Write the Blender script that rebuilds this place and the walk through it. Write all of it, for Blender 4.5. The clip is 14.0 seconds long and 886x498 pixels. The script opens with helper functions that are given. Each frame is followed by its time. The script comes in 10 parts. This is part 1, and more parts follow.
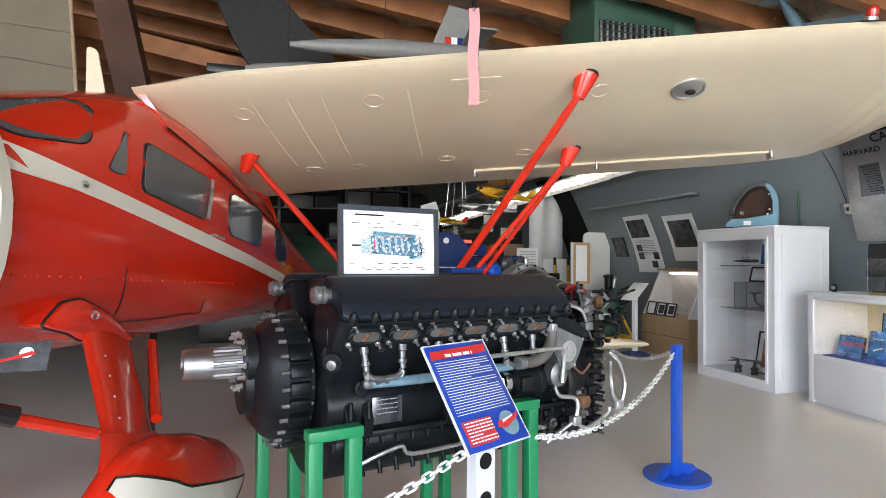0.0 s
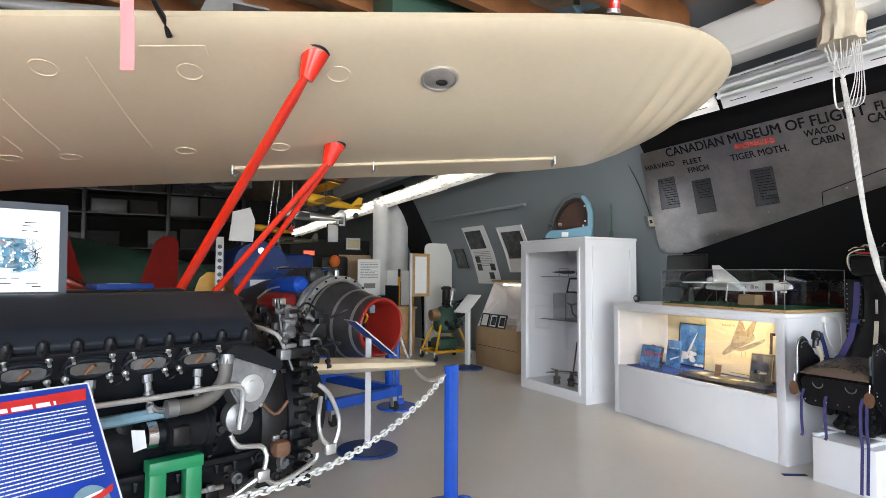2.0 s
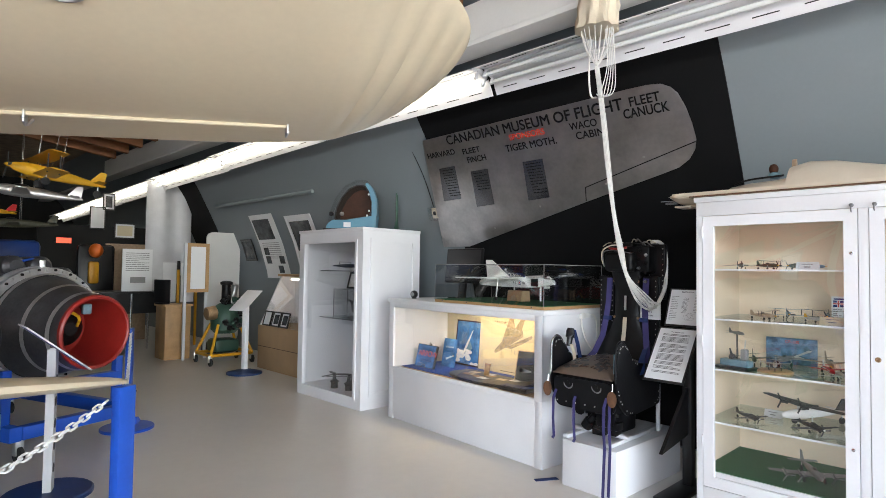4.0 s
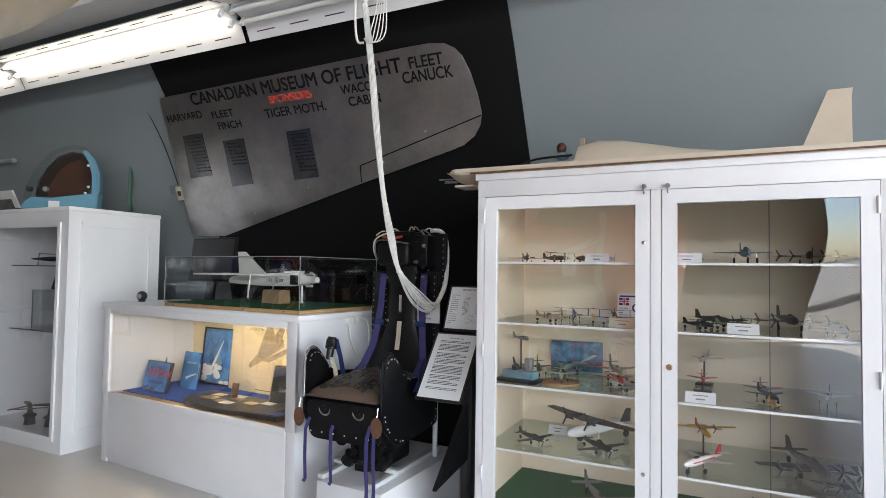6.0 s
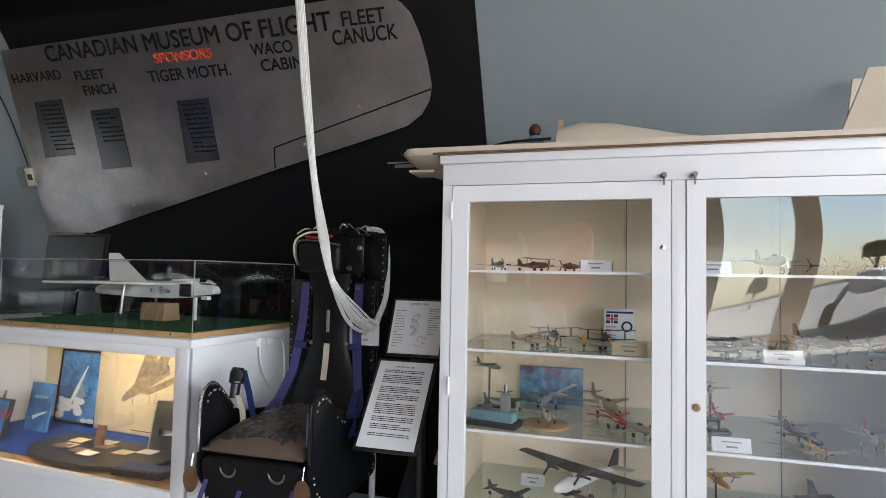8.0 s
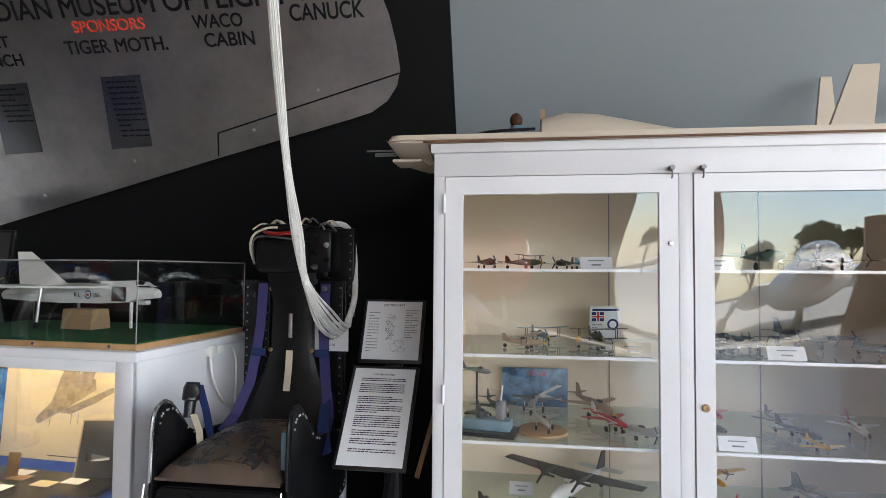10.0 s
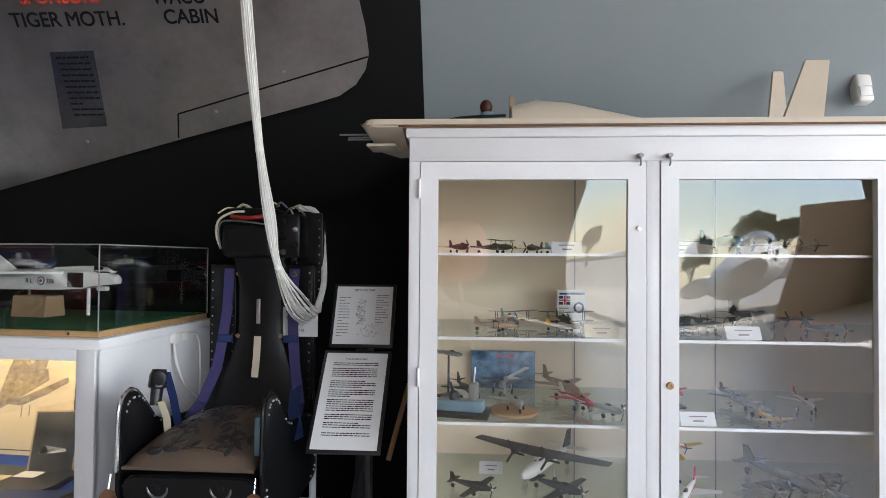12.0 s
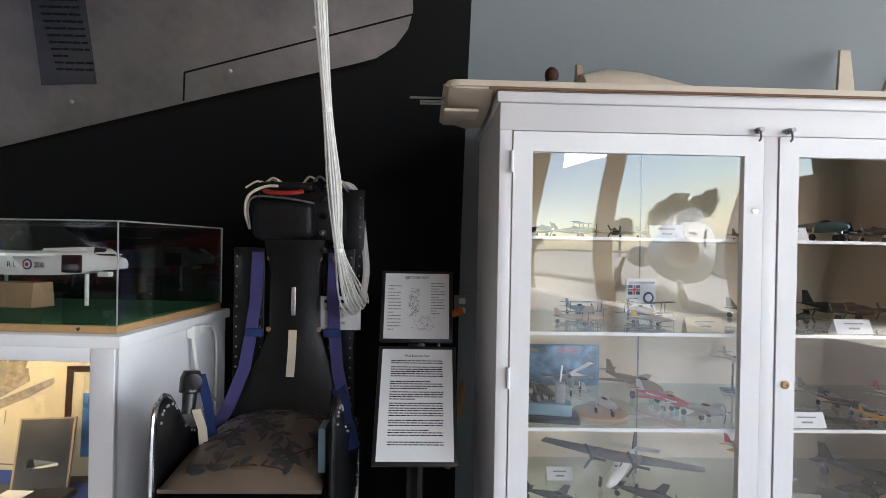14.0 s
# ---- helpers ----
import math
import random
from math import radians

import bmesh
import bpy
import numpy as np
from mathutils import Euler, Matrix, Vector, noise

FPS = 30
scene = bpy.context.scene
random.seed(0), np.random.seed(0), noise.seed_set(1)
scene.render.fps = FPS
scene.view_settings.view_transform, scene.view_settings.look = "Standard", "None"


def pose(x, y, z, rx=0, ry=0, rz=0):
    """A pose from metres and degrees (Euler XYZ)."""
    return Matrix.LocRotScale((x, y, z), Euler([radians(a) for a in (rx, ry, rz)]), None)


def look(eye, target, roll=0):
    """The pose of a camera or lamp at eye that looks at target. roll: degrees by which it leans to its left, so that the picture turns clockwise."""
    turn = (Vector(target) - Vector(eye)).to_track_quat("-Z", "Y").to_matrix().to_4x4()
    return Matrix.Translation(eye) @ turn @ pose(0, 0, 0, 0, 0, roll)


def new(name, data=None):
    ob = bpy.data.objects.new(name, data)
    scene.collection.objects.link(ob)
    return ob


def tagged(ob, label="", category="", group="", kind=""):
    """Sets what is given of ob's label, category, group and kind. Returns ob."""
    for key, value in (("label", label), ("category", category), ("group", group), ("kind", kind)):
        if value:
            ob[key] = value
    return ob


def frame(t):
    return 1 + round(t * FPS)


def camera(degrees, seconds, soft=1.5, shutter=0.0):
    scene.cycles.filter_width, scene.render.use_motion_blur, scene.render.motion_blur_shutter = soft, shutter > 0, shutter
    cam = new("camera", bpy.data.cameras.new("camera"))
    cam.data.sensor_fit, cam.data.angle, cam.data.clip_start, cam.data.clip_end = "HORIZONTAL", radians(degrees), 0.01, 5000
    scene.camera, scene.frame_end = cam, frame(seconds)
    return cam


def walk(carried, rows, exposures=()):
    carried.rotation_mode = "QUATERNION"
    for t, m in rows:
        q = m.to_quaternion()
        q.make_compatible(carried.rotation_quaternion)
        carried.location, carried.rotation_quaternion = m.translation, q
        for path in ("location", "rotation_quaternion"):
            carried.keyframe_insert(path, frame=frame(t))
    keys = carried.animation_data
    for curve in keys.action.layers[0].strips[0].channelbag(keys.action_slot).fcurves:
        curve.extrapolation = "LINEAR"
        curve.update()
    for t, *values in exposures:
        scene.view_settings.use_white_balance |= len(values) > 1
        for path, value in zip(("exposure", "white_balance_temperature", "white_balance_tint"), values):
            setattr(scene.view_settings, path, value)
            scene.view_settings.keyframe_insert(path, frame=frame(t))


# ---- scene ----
cam = camera(74.8, 14.0, soft=0.65)
PATH = [
    (0, (0.57, 0.278, 1.355), (1.126, 2.199, 1.397), 0.5),
    (0.5, (0.74, 0.383, 1.365), (1.37, 2.28, 1.418), 0.4),
    (1, (0.979, 0.386, 1.362), (1.675, 2.26, 1.423), 0.3),
    (1.5, (1.204, 0.376, 1.37), (2.024, 2.199, 1.449), 0.2),
    (2, (1.398, 0.467, 1.364), (2.339, 2.23, 1.449), 0.3),
    (2.5, (1.618, 0.506, 1.351), (2.642, 2.221, 1.437), 0.4),
    (3, (1.857, 0.471, 1.369), (3.0, 2.11, 1.448), 0.6),
    (3.5, (2.036, 0.545, 1.354), (3.329, 2.069, 1.427), 0.9),
    (4, (2.228, 0.637, 1.36), (3.632, 2.059, 1.432), 0.8),
    (4.2, (2.339, 0.639, 1.351), (3.773, 2.031, 1.425), 0.8),
    (6.3, (3.196, 0.973, 1.339), (5.015, 1.801, 1.42), 1.0),
    (6.5, (3.282, 1.001, 1.353), (5.111, 1.807, 1.438), 1.1),
    (7, (3.413, 1.095, 1.358), (5.277, 1.815, 1.447), 1.1),
    (7.2, (3.441, 1.174, 1.349), (5.321, 1.851, 1.442), 1.2),
    (9.3, (3.733, 1.549, 1.394), (5.691, 1.949, 1.472), 0.4),
    (9.5, (3.718, 1.599, 1.384), (5.685, 1.953, 1.464), 0.4),
    (10, (3.687, 1.654, 1.378), (5.665, 1.938, 1.453), 0.4),
    (10.5, (3.672, 1.679, 1.377), (5.659, 1.895, 1.449), 0.3),
    (11, (3.666, 1.688, 1.371), (5.658, 1.843, 1.441), 0.3),
    (11.5, (3.659, 1.691, 1.376), (5.654, 1.823, 1.429), 0.3),
    (12, (3.664, 1.722, 1.366), (5.66, 1.845, 1.4), 0.4),
    (12.5, (3.744, 1.792, 1.348), (5.74, 1.908, 1.388), 0.6),
    (13, (3.865, 1.876, 1.364), (5.863, 1.966, 1.399), 0.7),
    (13.5, (3.895, 1.991, 1.361), (5.895, 1.991, 1.372), 1.0),
    (14, (3.906, 2.149, 1.353), (5.905, 2.086, 1.342), 1.0),
]
walk(cam, [(t, look(eye, target, roll)) for t, eye, target, roll in PATH], exposures=[(0, 2.93), (3.5, 2.95), (6.5, 2.58), (9.5, 2.56), (14, 2.58)])

# ---- world, sun and exposure ----
world = bpy.data.worlds.new("world")
scene.world = world
world.use_nodes = True
sky = world.node_tree.nodes.new("ShaderNodeTexSky")
sky.sky_type, sky.sun_disc = "NISHITA", False
sky.sun_elevation, sky.sun_rotation = radians(52), radians(200)
sky.dust_density = 0.9
background = world.node_tree.nodes["Background"]
background.inputs["Strength"].default_value = 0.15
world.node_tree.links.new(sky.outputs["Color"], background.inputs["Color"])

sun_data = bpy.data.lights.new("sun", "SUN")
sun_data.energy, sun_data.angle, sun_data.color = 4.5, radians(0.6), (1.0, 0.95, 0.88)
sun = new("sun", sun_data)
sun.matrix_world = look((-6, -14, 20), (0, 0, 0))


def area_lamp(name, eye, target, width, height, watts, colour=(1, 1, 1)):
    data = bpy.data.lights.new(name, "AREA")
    data.shape, data.size, data.size_y, data.energy, data.color = "RECTANGLE", width, height, watts, colour
    ob = new(name, data)
    ob.matrix_world = look(eye, target)
    return ob


SOUTH_DOOR, WEST_DOOR = -7.4, -6.55
# added area lamp: daylight from an assumed, unseen wide south doorway
area_lamp("assumed_door_daylight", (0.3, SOUTH_DOOR, 2.2), (1.0, 4.0, 1.3), 8.0, 4.2, 88, (0.88, 0.93, 1.0))
# sky light through the upper part of the west doorway
area_lamp("door_skylight", (WEST_DOOR, -3.9, 4.13), (4.5, 2.5, 0.6), 5.8, 0.46, 62, (0.92, 0.94, 1.0))

# ---- materials ----
def material(name, colour, rough=0.5, metal=0.0, vary=0.12, scale=6.0, bump=0.15, fine=60.0, coat=0.0, spread=0.0):
    """Principled surface with broad stains, fine grain and a slight relief."""
    m = bpy.data.materials.new(name)
    m.use_nodes = True
    t = m.node_tree
    p = t.nodes["Principled BSDF"]
    co = t.nodes.new("ShaderNodeTexCoord")
    broad, grain = t.nodes.new("ShaderNodeTexNoise"), t.nodes.new("ShaderNodeTexNoise")
    broad.inputs["Scale"].default_value, broad.inputs["Detail"].default_value = scale, 5
    grain.inputs["Scale"].default_value, grain.inputs["Detail"].default_value = fine, 3
    for n in (broad, grain):
        t.links.new(co.outputs["Object"], n.inputs["Vector"])
    mix = t.nodes.new("ShaderNodeMath")
    mix.operation = "MULTIPLY_ADD"
    mix.inputs[1].default_value = 0.35
    t.links.new(grain.outputs["Fac"], mix.inputs[0])
    t.links.new(broad.outputs["Fac"], mix.inputs[2])
    ramp = t.nodes.new("ShaderNodeValToRGB")
    ramp.color_ramp.elements[0].position, ramp.color_ramp.elements[1].position = 0.4, 0.95
    ramp.color_ramp.elements[0].color = (*[max(0.0, c * (1 - vary)) for c in colour], 1)
    ramp.color_ramp.elements[1].color = (*[min(1.0, c * (1 + vary)) for c in colour], 1)
    t.links.new(mix.outputs[0], ramp.inputs["Fac"])
    colour_out = ramp.outputs["Color"]
    if spread:
        info, hsv = t.nodes.new("ShaderNodeObjectInfo"), t.nodes.new("ShaderNodeHueSaturation")
        rng = t.nodes.new("ShaderNodeMapRange")
        rng.inputs["To Min"].default_value, rng.inputs["To Max"].default_value = 1 - spread, 1 + spread
        t.links.new(info.outputs["Random"], rng.inputs["Value"])
        t.links.new(rng.outputs["Result"], hsv.inputs["Value"])
        t.links.new(colour_out, hsv.inputs["Color"])
        colour_out = hsv.outputs["Color"]
    t.links.new(colour_out, p.inputs["Base Color"])
    rr = t.nodes.new("ShaderNodeMapRange")
    rr.inputs["To Min"].default_value, rr.inputs["To Max"].default_value = max(0.02, rough * 0.85), min(1.0, rough * 1.15)
    t.links.new(broad.outputs["Fac"], rr.inputs["Value"])
    t.links.new(rr.outputs["Result"], p.inputs["Roughness"])
    p.inputs["Metallic"].default_value = metal
    p.inputs["Coat Weight"].default_value = coat
    p.inputs["Coat Roughness"].default_value = 0.06
    if bump:
        b = t.nodes.new("ShaderNodeBump")
        b.inputs["Strength"].default_value, b.inputs["Distance"].default_value = bump, 0.004
        t.links.new(mix.outputs[0], b.inputs["Height"])
        t.links.new(b.outputs["Normal"], p.inputs["Normal"])
    return m


def glass_material(name, colour=(1, 1, 1), rough=0.0, mirror=0.075):
    """Thin pane: clear, with a mirror layer that grows towards grazing views."""
    m = bpy.data.materials.new(name)
    m.use_nodes = True
    t = m.node_tree
    t.nodes.remove(t.nodes["Principled BSDF"])
    out = t.nodes["Material Output"]
    clear, gloss = t.nodes.new("ShaderNodeBsdfTransparent"), t.nodes.new("ShaderNodeBsdfGlossy")
    mix, fr = t.nodes.new("ShaderNodeMixShader"), t.nodes.new("ShaderNodeLayerWeight")
    curve, lift = t.nodes.new("ShaderNodeMath"), t.nodes.new("ShaderNodeMath")
    curve.operation, lift.operation = "POWER", "MULTIPLY_ADD"
    fr.inputs["Blend"].default_value, curve.inputs[1].default_value = 0.5, 4.0
    lift.inputs[1].default_value, lift.inputs[2].default_value = 0.75, mirror
    clear.inputs["Color"].default_value = (*colour, 1)
    gloss.inputs["Roughness"].default_value = rough
    t.links.new(fr.outputs["Facing"], curve.inputs[0])
    t.links.new(curve.outputs[0], lift.inputs[0])
    t.links.new(lift.outputs[0], mix.inputs["Fac"])
    t.links.new(clear.outputs["BSDF"], mix.inputs[1])
    t.links.new(gloss.outputs["BSDF"], mix.inputs[2])
    t.links.new(mix.outputs["Shader"], out.inputs["Surface"])
    return m


def glow_material(name, colour, strength):
    m = bpy.data.materials.new(name)
    m.use_nodes = True
    p = m.node_tree.nodes["Principled BSDF"]
    p.inputs["Base Color"].default_value = (*colour, 1)
    p.inputs["Emission Color"].default_value = (*colour, 1)
    p.inputs["Emission Strength"].default_value = strength
    return m


FLOOR = material("painted_floor", (0.66, 0.63, 0.59), 0.33, vary=0.07, scale=0.9, bump=0.03, fine=14, coat=0.08)
GREY_WALL = material("grey_wall_paint", (0.214, 0.245, 0.264), 0.6, vary=0.05, scale=1.2, bump=0.12, fine=40)
WHITE_WALL = material("white_ceiling_paint", (0.72, 0.72, 0.70), 0.55, vary=0.05, scale=1.5, bump=0.1)
BLACK_BOARD = material("black_board_paint", (0.004, 0.004, 0.0045), 0.75, vary=0.3, scale=3, bump=0.1)
BLACK_BOARD.node_tree.nodes["Principled BSDF"].inputs["Specular IOR Level"].default_value = 0.2
WHITE = material("white_gloss_paint", (0.785, 0.785, 0.805), 0.35, vary=0.04, scale=3, bump=0.12, fine=90)
# beige lining, its colour deepened to carry the warm brown reflection
CABINET_IN = material("cream_lining_warm_reflection", (0.87, 0.73, 0.56), 0.5, vary=0.05, scale=3)
CREAM = material("cream_aircraft_fabric", (0.72, 0.62, 0.45), 0.33, vary=0.06, scale=1.3, bump=0.08, fine=30, coat=0.15)
RED = material("red_aircraft_enamel", (0.66, 0.024, 0.007), 0.22, vary=0.1, scale=1.5, bump=0.05, fine=30, coat=0.5)
WHITE_STRIPE = material("off_white_stripe", (0.75, 0.72, 0.62), 0.3, vary=0.05)
BLACK_LINE = material("black_pinstripe", (0.01, 0.01, 0.01), 0.4)
ENGINE_BLACK = material("black_engine_enamel", (0.006, 0.007, 0.009), 0.38, vary=0.3, scale=9, bump=0.25, fine=110)
FRAME_SLATE = material("slate_frame", (0.03, 0.037, 0.05), 0.4, vary=0.1)
ENGINE_DARK = material("oily_dark_metal", (0.016, 0.015, 0.015), 0.45, metal=0.4, vary=0.4, scale=14, bump=0.4)
# black satin enamel with the sky's bluish sheen put into its colour
ROCKER = material("black_enamel_sky_sheen", (0.010, 0.013, 0.019), 0.36, vary=0.2, scale=6, bump=0.12, fine=90)
DULL_ALLOY = material("dull_grey_alloy", (0.22, 0.22, 0.225), 0.42, metal=0.7, vary=0.3, scale=18, bump=0.3)
ALLOY = material("worn_aluminium", (0.62, 0.62, 0.61), 0.36, metal=0.9, vary=0.18, scale=14, bump=0.2)
SHAFT_STEEL = material("greased_shaft_steel", (0.36, 0.36, 0.37), 0.4, metal=1.0, vary=0.2, scale=14, bump=0.15)
HOSE = material("grey_rubber_hose", (0.085, 0.078, 0.07), 0.5, vary=0.3, scale=20, bump=0.2)
STEEL = material("bright_steel", (0.70, 0.70, 0.71), 0.24, metal=1.0, vary=0.12, scale=20, bump=0.1)
BRASS = material("tarnished_brass", (0.42, 0.28, 0.16), 0.45, metal=0.8, vary=0.3, scale=20)
RUST = material("rusty_brown_steel", (0.16, 0.08, 0.045), 0.7, metal=0.3, vary=0.4, scale=20)
SIGN_METAL = material("brushed_sign_aluminium", (0.43, 0.42, 0.415), 0.33, metal=0.95, vary=0.22, scale=4.5, bump=0.10, fine=30)
PLATE_METAL = material("engraved_plate", (0.16, 0.165, 0.18), 0.22, metal=0.9, vary=0.15, scale=6)
GREEN = material("green_stand_paint", (0.012, 0.22, 0.085), 0.4, vary=0.15, scale=6, bump=0.15)
BLUE = material("blue_post_paint", (0.012, 0.085, 0.50), 0.38, vary=0.12, scale=6, bump=0.15)
DARK_BLUE = material("dark_blue_paint", (0.01, 0.035, 0.16), 0.4, vary=0.2, scale=5, bump=0.1)
NAVY_BASE = material("navy_base_paint", (0.012, 0.04, 0.15), 0.45, vary=0.2, scale=8, bump=0.2)
POST_WHITE = material("grey_white_post", (0.62, 0.63, 0.65), 0.45, vary=0.08, scale=6)
CHAIN = material("white_plastic", (0.80, 0.80, 0.79), 0.4, vary=0.04)
SIGN_BLUE = material("blue_sign_print", (0.012, 0.05, 0.36), 0.3, vary=0.06)
SIGN_RED = material("red_sign_print", (0.55, 0.03, 0.03), 0.3, vary=0.06)
INK_WHITE = material("white_print", (0.82, 0.82, 0.82), 0.4, vary=0.02)
INK_BLACK = material("black_print", (0.006, 0.006, 0.007), 0.5, vary=0.1)
INK_GREY = material("grey_print", (0.25, 0.25, 0.25), 0.5, vary=0.1)
INK_RED = material("red_print", (0.70, 0.06, 0.03), 0.5)
PAPER = material("white_paper", (0.78, 0.79, 0.80), 0.5, vary=0.03)
YELLOW = material("yellow_paint", (0.72, 0.36, 0.015), 0.4, vary=0.12, scale=8)
ORANGE = material("orange_paint", (0.75, 0.16, 0.02), 0.4)
WOOD = material("light_wood", (0.46, 0.28, 0.13), 0.5, vary=0.2, scale=9, bump=0.2, spread=0.1)
RAFTER = material("orange_rafter_wood", (0.30, 0.125, 0.045), 0.55, vary=0.3, scale=5, bump=0.3, spread=0.12)
DARK_WOOD = material("dark_stained_wood", (0.055, 0.022, 0.012), 0.5, vary=0.3, scale=5, bump=0.3)
FOAM = material("spray_foam", (0.34, 0.27, 0.20), 0.9, vary=0.35, scale=7, bump=1.0, fine=40)
CARDBOARD = material("brown_cardboard", (0.40, 0.27, 0.15), 0.7, vary=0.1, scale=5)
FELT = material("green_felt", (0.008, 0.10, 0.03), 0.95, vary=0.2, scale=30, bump=0.5, fine=300)
BLACK = material("black_plastic", (0.012, 0.012, 0.013), 0.35, vary=0.25, scale=10)
BLACK_SEAT = material("black_seat_enamel", (0.007, 0.007, 0.008), 0.3, vary=0.3, scale=12, bump=0.2)
RUBBER = material("black_rubber", (0.02, 0.02, 0.02), 0.75, vary=0.2)
PURPLE = material("violet_webbing", (0.052, 0.046, 0.155), 0.85, vary=0.15, scale=20, bump=0.5, fine=300)
DARK_WEB = material("navy_webbing", (0.012, 0.03, 0.12), 0.8, vary=0.15, scale=20, bump=0.5, fine=300)
CORD = material("white_nylon_cord", (0.74, 0.73, 0.70), 0.7, vary=0.1, scale=40, bump=0.4, fine=250)
CANVAS = material("cream_canvas", (0.60, 0.53, 0.41), 0.85, vary=0.12, scale=10, bump=0.5, fine=200)
DULL_RED = material("dull_red_fabric", (0.20, 0.012, 0.008), 0.9, vary=0.2, scale=4)
TAN_FABRIC = material("tan_doped_fabric", (0.17, 0.145, 0.10), 0.6, vary=0.12, scale=3, bump=0.2)
LEATHER = material("black_leather", (0.009, 0.009, 0.0095), 0.38, vary=0.3, scale=15, bump=0.4, fine=120)
PINK = material("faded_pink_ribbon", (0.80, 0.25, 0.26), 0.8, vary=0.08, scale=12, bump=0.3, fine=250)
JET_STEEL = material("heat_stained_steel", (0.62, 0.62, 0.62), 0.38, metal=0.85, vary=0.25, scale=6, bump=0.1)
JET_DARK = material("dark_jet_casing", (0.10, 0.10, 0.105), 0.42, metal=0.6, vary=0.35, scale=7)
JET_RED = material("red_intake_paint", (0.30, 0.02, 0.014), 0.4, vary=0.2, scale=5)
GREY_GREEN = material("grey_green_enamel", (0.035, 0.085, 0.06), 0.5, vary=0.12, scale=4)
MODEL_WHITE = material("white_model_paint", (0.80, 0.79, 0.76), 0.35, vary=0.03)
MODEL_BEIGE = material("beige_model_paint", (0.60, 0.52, 0.42), 0.4, vary=0.05)
MODEL_GREY = material("grey_model_paint", (0.22, 0.22, 0.22), 0.45, vary=0.1, scale=20)
MODEL_DARK = material("dark_model_paint", (0.035, 0.037, 0.04), 0.45, vary=0.3, scale=25)
MODEL_OLIVE = material("olive_model_paint", (0.075, 0.075, 0.045), 0.5, vary=0.4, scale=25)
MODEL_BLUE = material("blue_grey_model_paint", (0.16, 0.27, 0.33), 0.45, vary=0.2, scale=25)
MODEL_SILVER = material("silver_model_paint", (0.55, 0.53, 0.50), 0.3, metal=0.6, vary=0.1, scale=20)
MODEL_RED = material("red_model_paint", (0.60, 0.02, 0.03), 0.35)
MODEL_YELLOW = material("yellow_model_paint", (0.78, 0.42, 0.02), 0.4)
MODEL_TAN = material("tan_model_paint", (0.42, 0.30, 0.20), 0.45, vary=0.2, scale=25)
CANOPY_BLUE = material("pale_blue_fuselage_paint", (0.10, 0.26, 0.36), 0.35, vary=0.1)
BLUE_CLOTH = material("blue_cloth", (0.01, 0.06, 0.35), 0.85, vary=0.15, scale=20, bump=0.5)
PICTURE_SKY = material("blue_sky_picture", (0.08, 0.22, 0.50), 0.25, vary=0.8, scale=9, bump=0)
PICTURE_CREAM = material("cream_poster", (0.68, 0.59, 0.40), 0.5, vary=0.06, scale=4, bump=0)
POSTER_SHADE = material("pencil_shading", (0.30, 0.245, 0.16), 0.5, vary=0.55, scale=38, bump=0)
KIT_PRINT = material("blue_kit_print", (0.10, 0.19, 0.31), 0.3, vary=0.95, scale=26, bump=0)
PICTURE_DARK = material("dark_photo", (0.06, 0.065, 0.07), 0.25, vary=0.8, scale=9, bump=0)
PICTURE_ORANGE = material("orange_photo", (0.40, 0.14, 0.05), 0.25, vary=0.7, scale=9, bump=0)
ASPHALT = material("pale_concrete_apron", (0.30, 0.29, 0.27), 0.85, vary=0.12, scale=0.4, bump=0.3, fine=12)
FOLIAGE = material("tree_leaves", (0.06, 0.09, 0.03), 0.7, vary=0.4, scale=3, spread=0.2)
BARK = material("tree_bark", (0.10, 0.07, 0.05), 0.9, vary=0.3)
# near-black: the shade of the dim hall is put into this colour
DIM_HALL = material("dim_hall_colour", (0.02, 0.02, 0.019), 0.7, vary=0.25, scale=1.0)
CABIN_GLASS = material("dim_cabin_glass", (0.09, 0.10, 0.11), 0.06, vary=0.25, scale=1.5, bump=0, coat=1.0)
GLASS = glass_material("clear_glass")
CABINET_GLASS = glass_material("polished_cabinet_glass", mirror=0.12)
ACRYLIC = glass_material("clear_acrylic", (0.96, 0.97, 0.97))
SMOKED = glass_material("smoked_acrylic", (0.30, 0.24, 0.20))
SHELF_GLASS = glass_material("green_shelf_glass", (0.88, 0.95, 0.93))
TUBE_LIT = glow_material("lit_fluorescent_tube", (1.0, 0.93, 0.78), 0.7)
CASE_LIT = glow_material("warm_case_lamp", (1.0, 0.80, 0.50), 10.0)
for dull in (DARK_BLUE, DARK_WOOD, INK_BLACK, ROCKER, ENGINE_BLACK, ENGINE_DARK, BLACK_SEAT, BLACK_BOARD, LEATHER, DULL_RED, DIM_HALL):
    dull.node_tree.nodes["Principled BSDF"].inputs["Specular IOR Level"].default_value = 0.22
LAMP_RED = glow_material("red_exit_light", (1.0, 0.10, 0.05), 0.22)
RED_LENS = material("red_lens", (0.45, 0.02, 0.015), 0.12, vary=0.1, coat=1.0)
TUBE_OFF = material("white_unlit_tube", (0.82, 0.83, 0.82), 0.25, vary=0.02)


# ---- mesh tools ----
def ring_faces(bm, rings, closed=True, caps=True):
    """Skin between rings of vertices of equal count."""
    n = len(rings[0])
    for a, b in zip(rings, rings[1:]):
        for i in range(n if closed else n - 1):
            j = (i + 1) % n
            bm.faces.new((a[i], a[j], b[j], b[i]))
    if caps and closed:
        bm.faces.new(list(reversed(rings[0])))
        bm.faces.new(rings[-1])


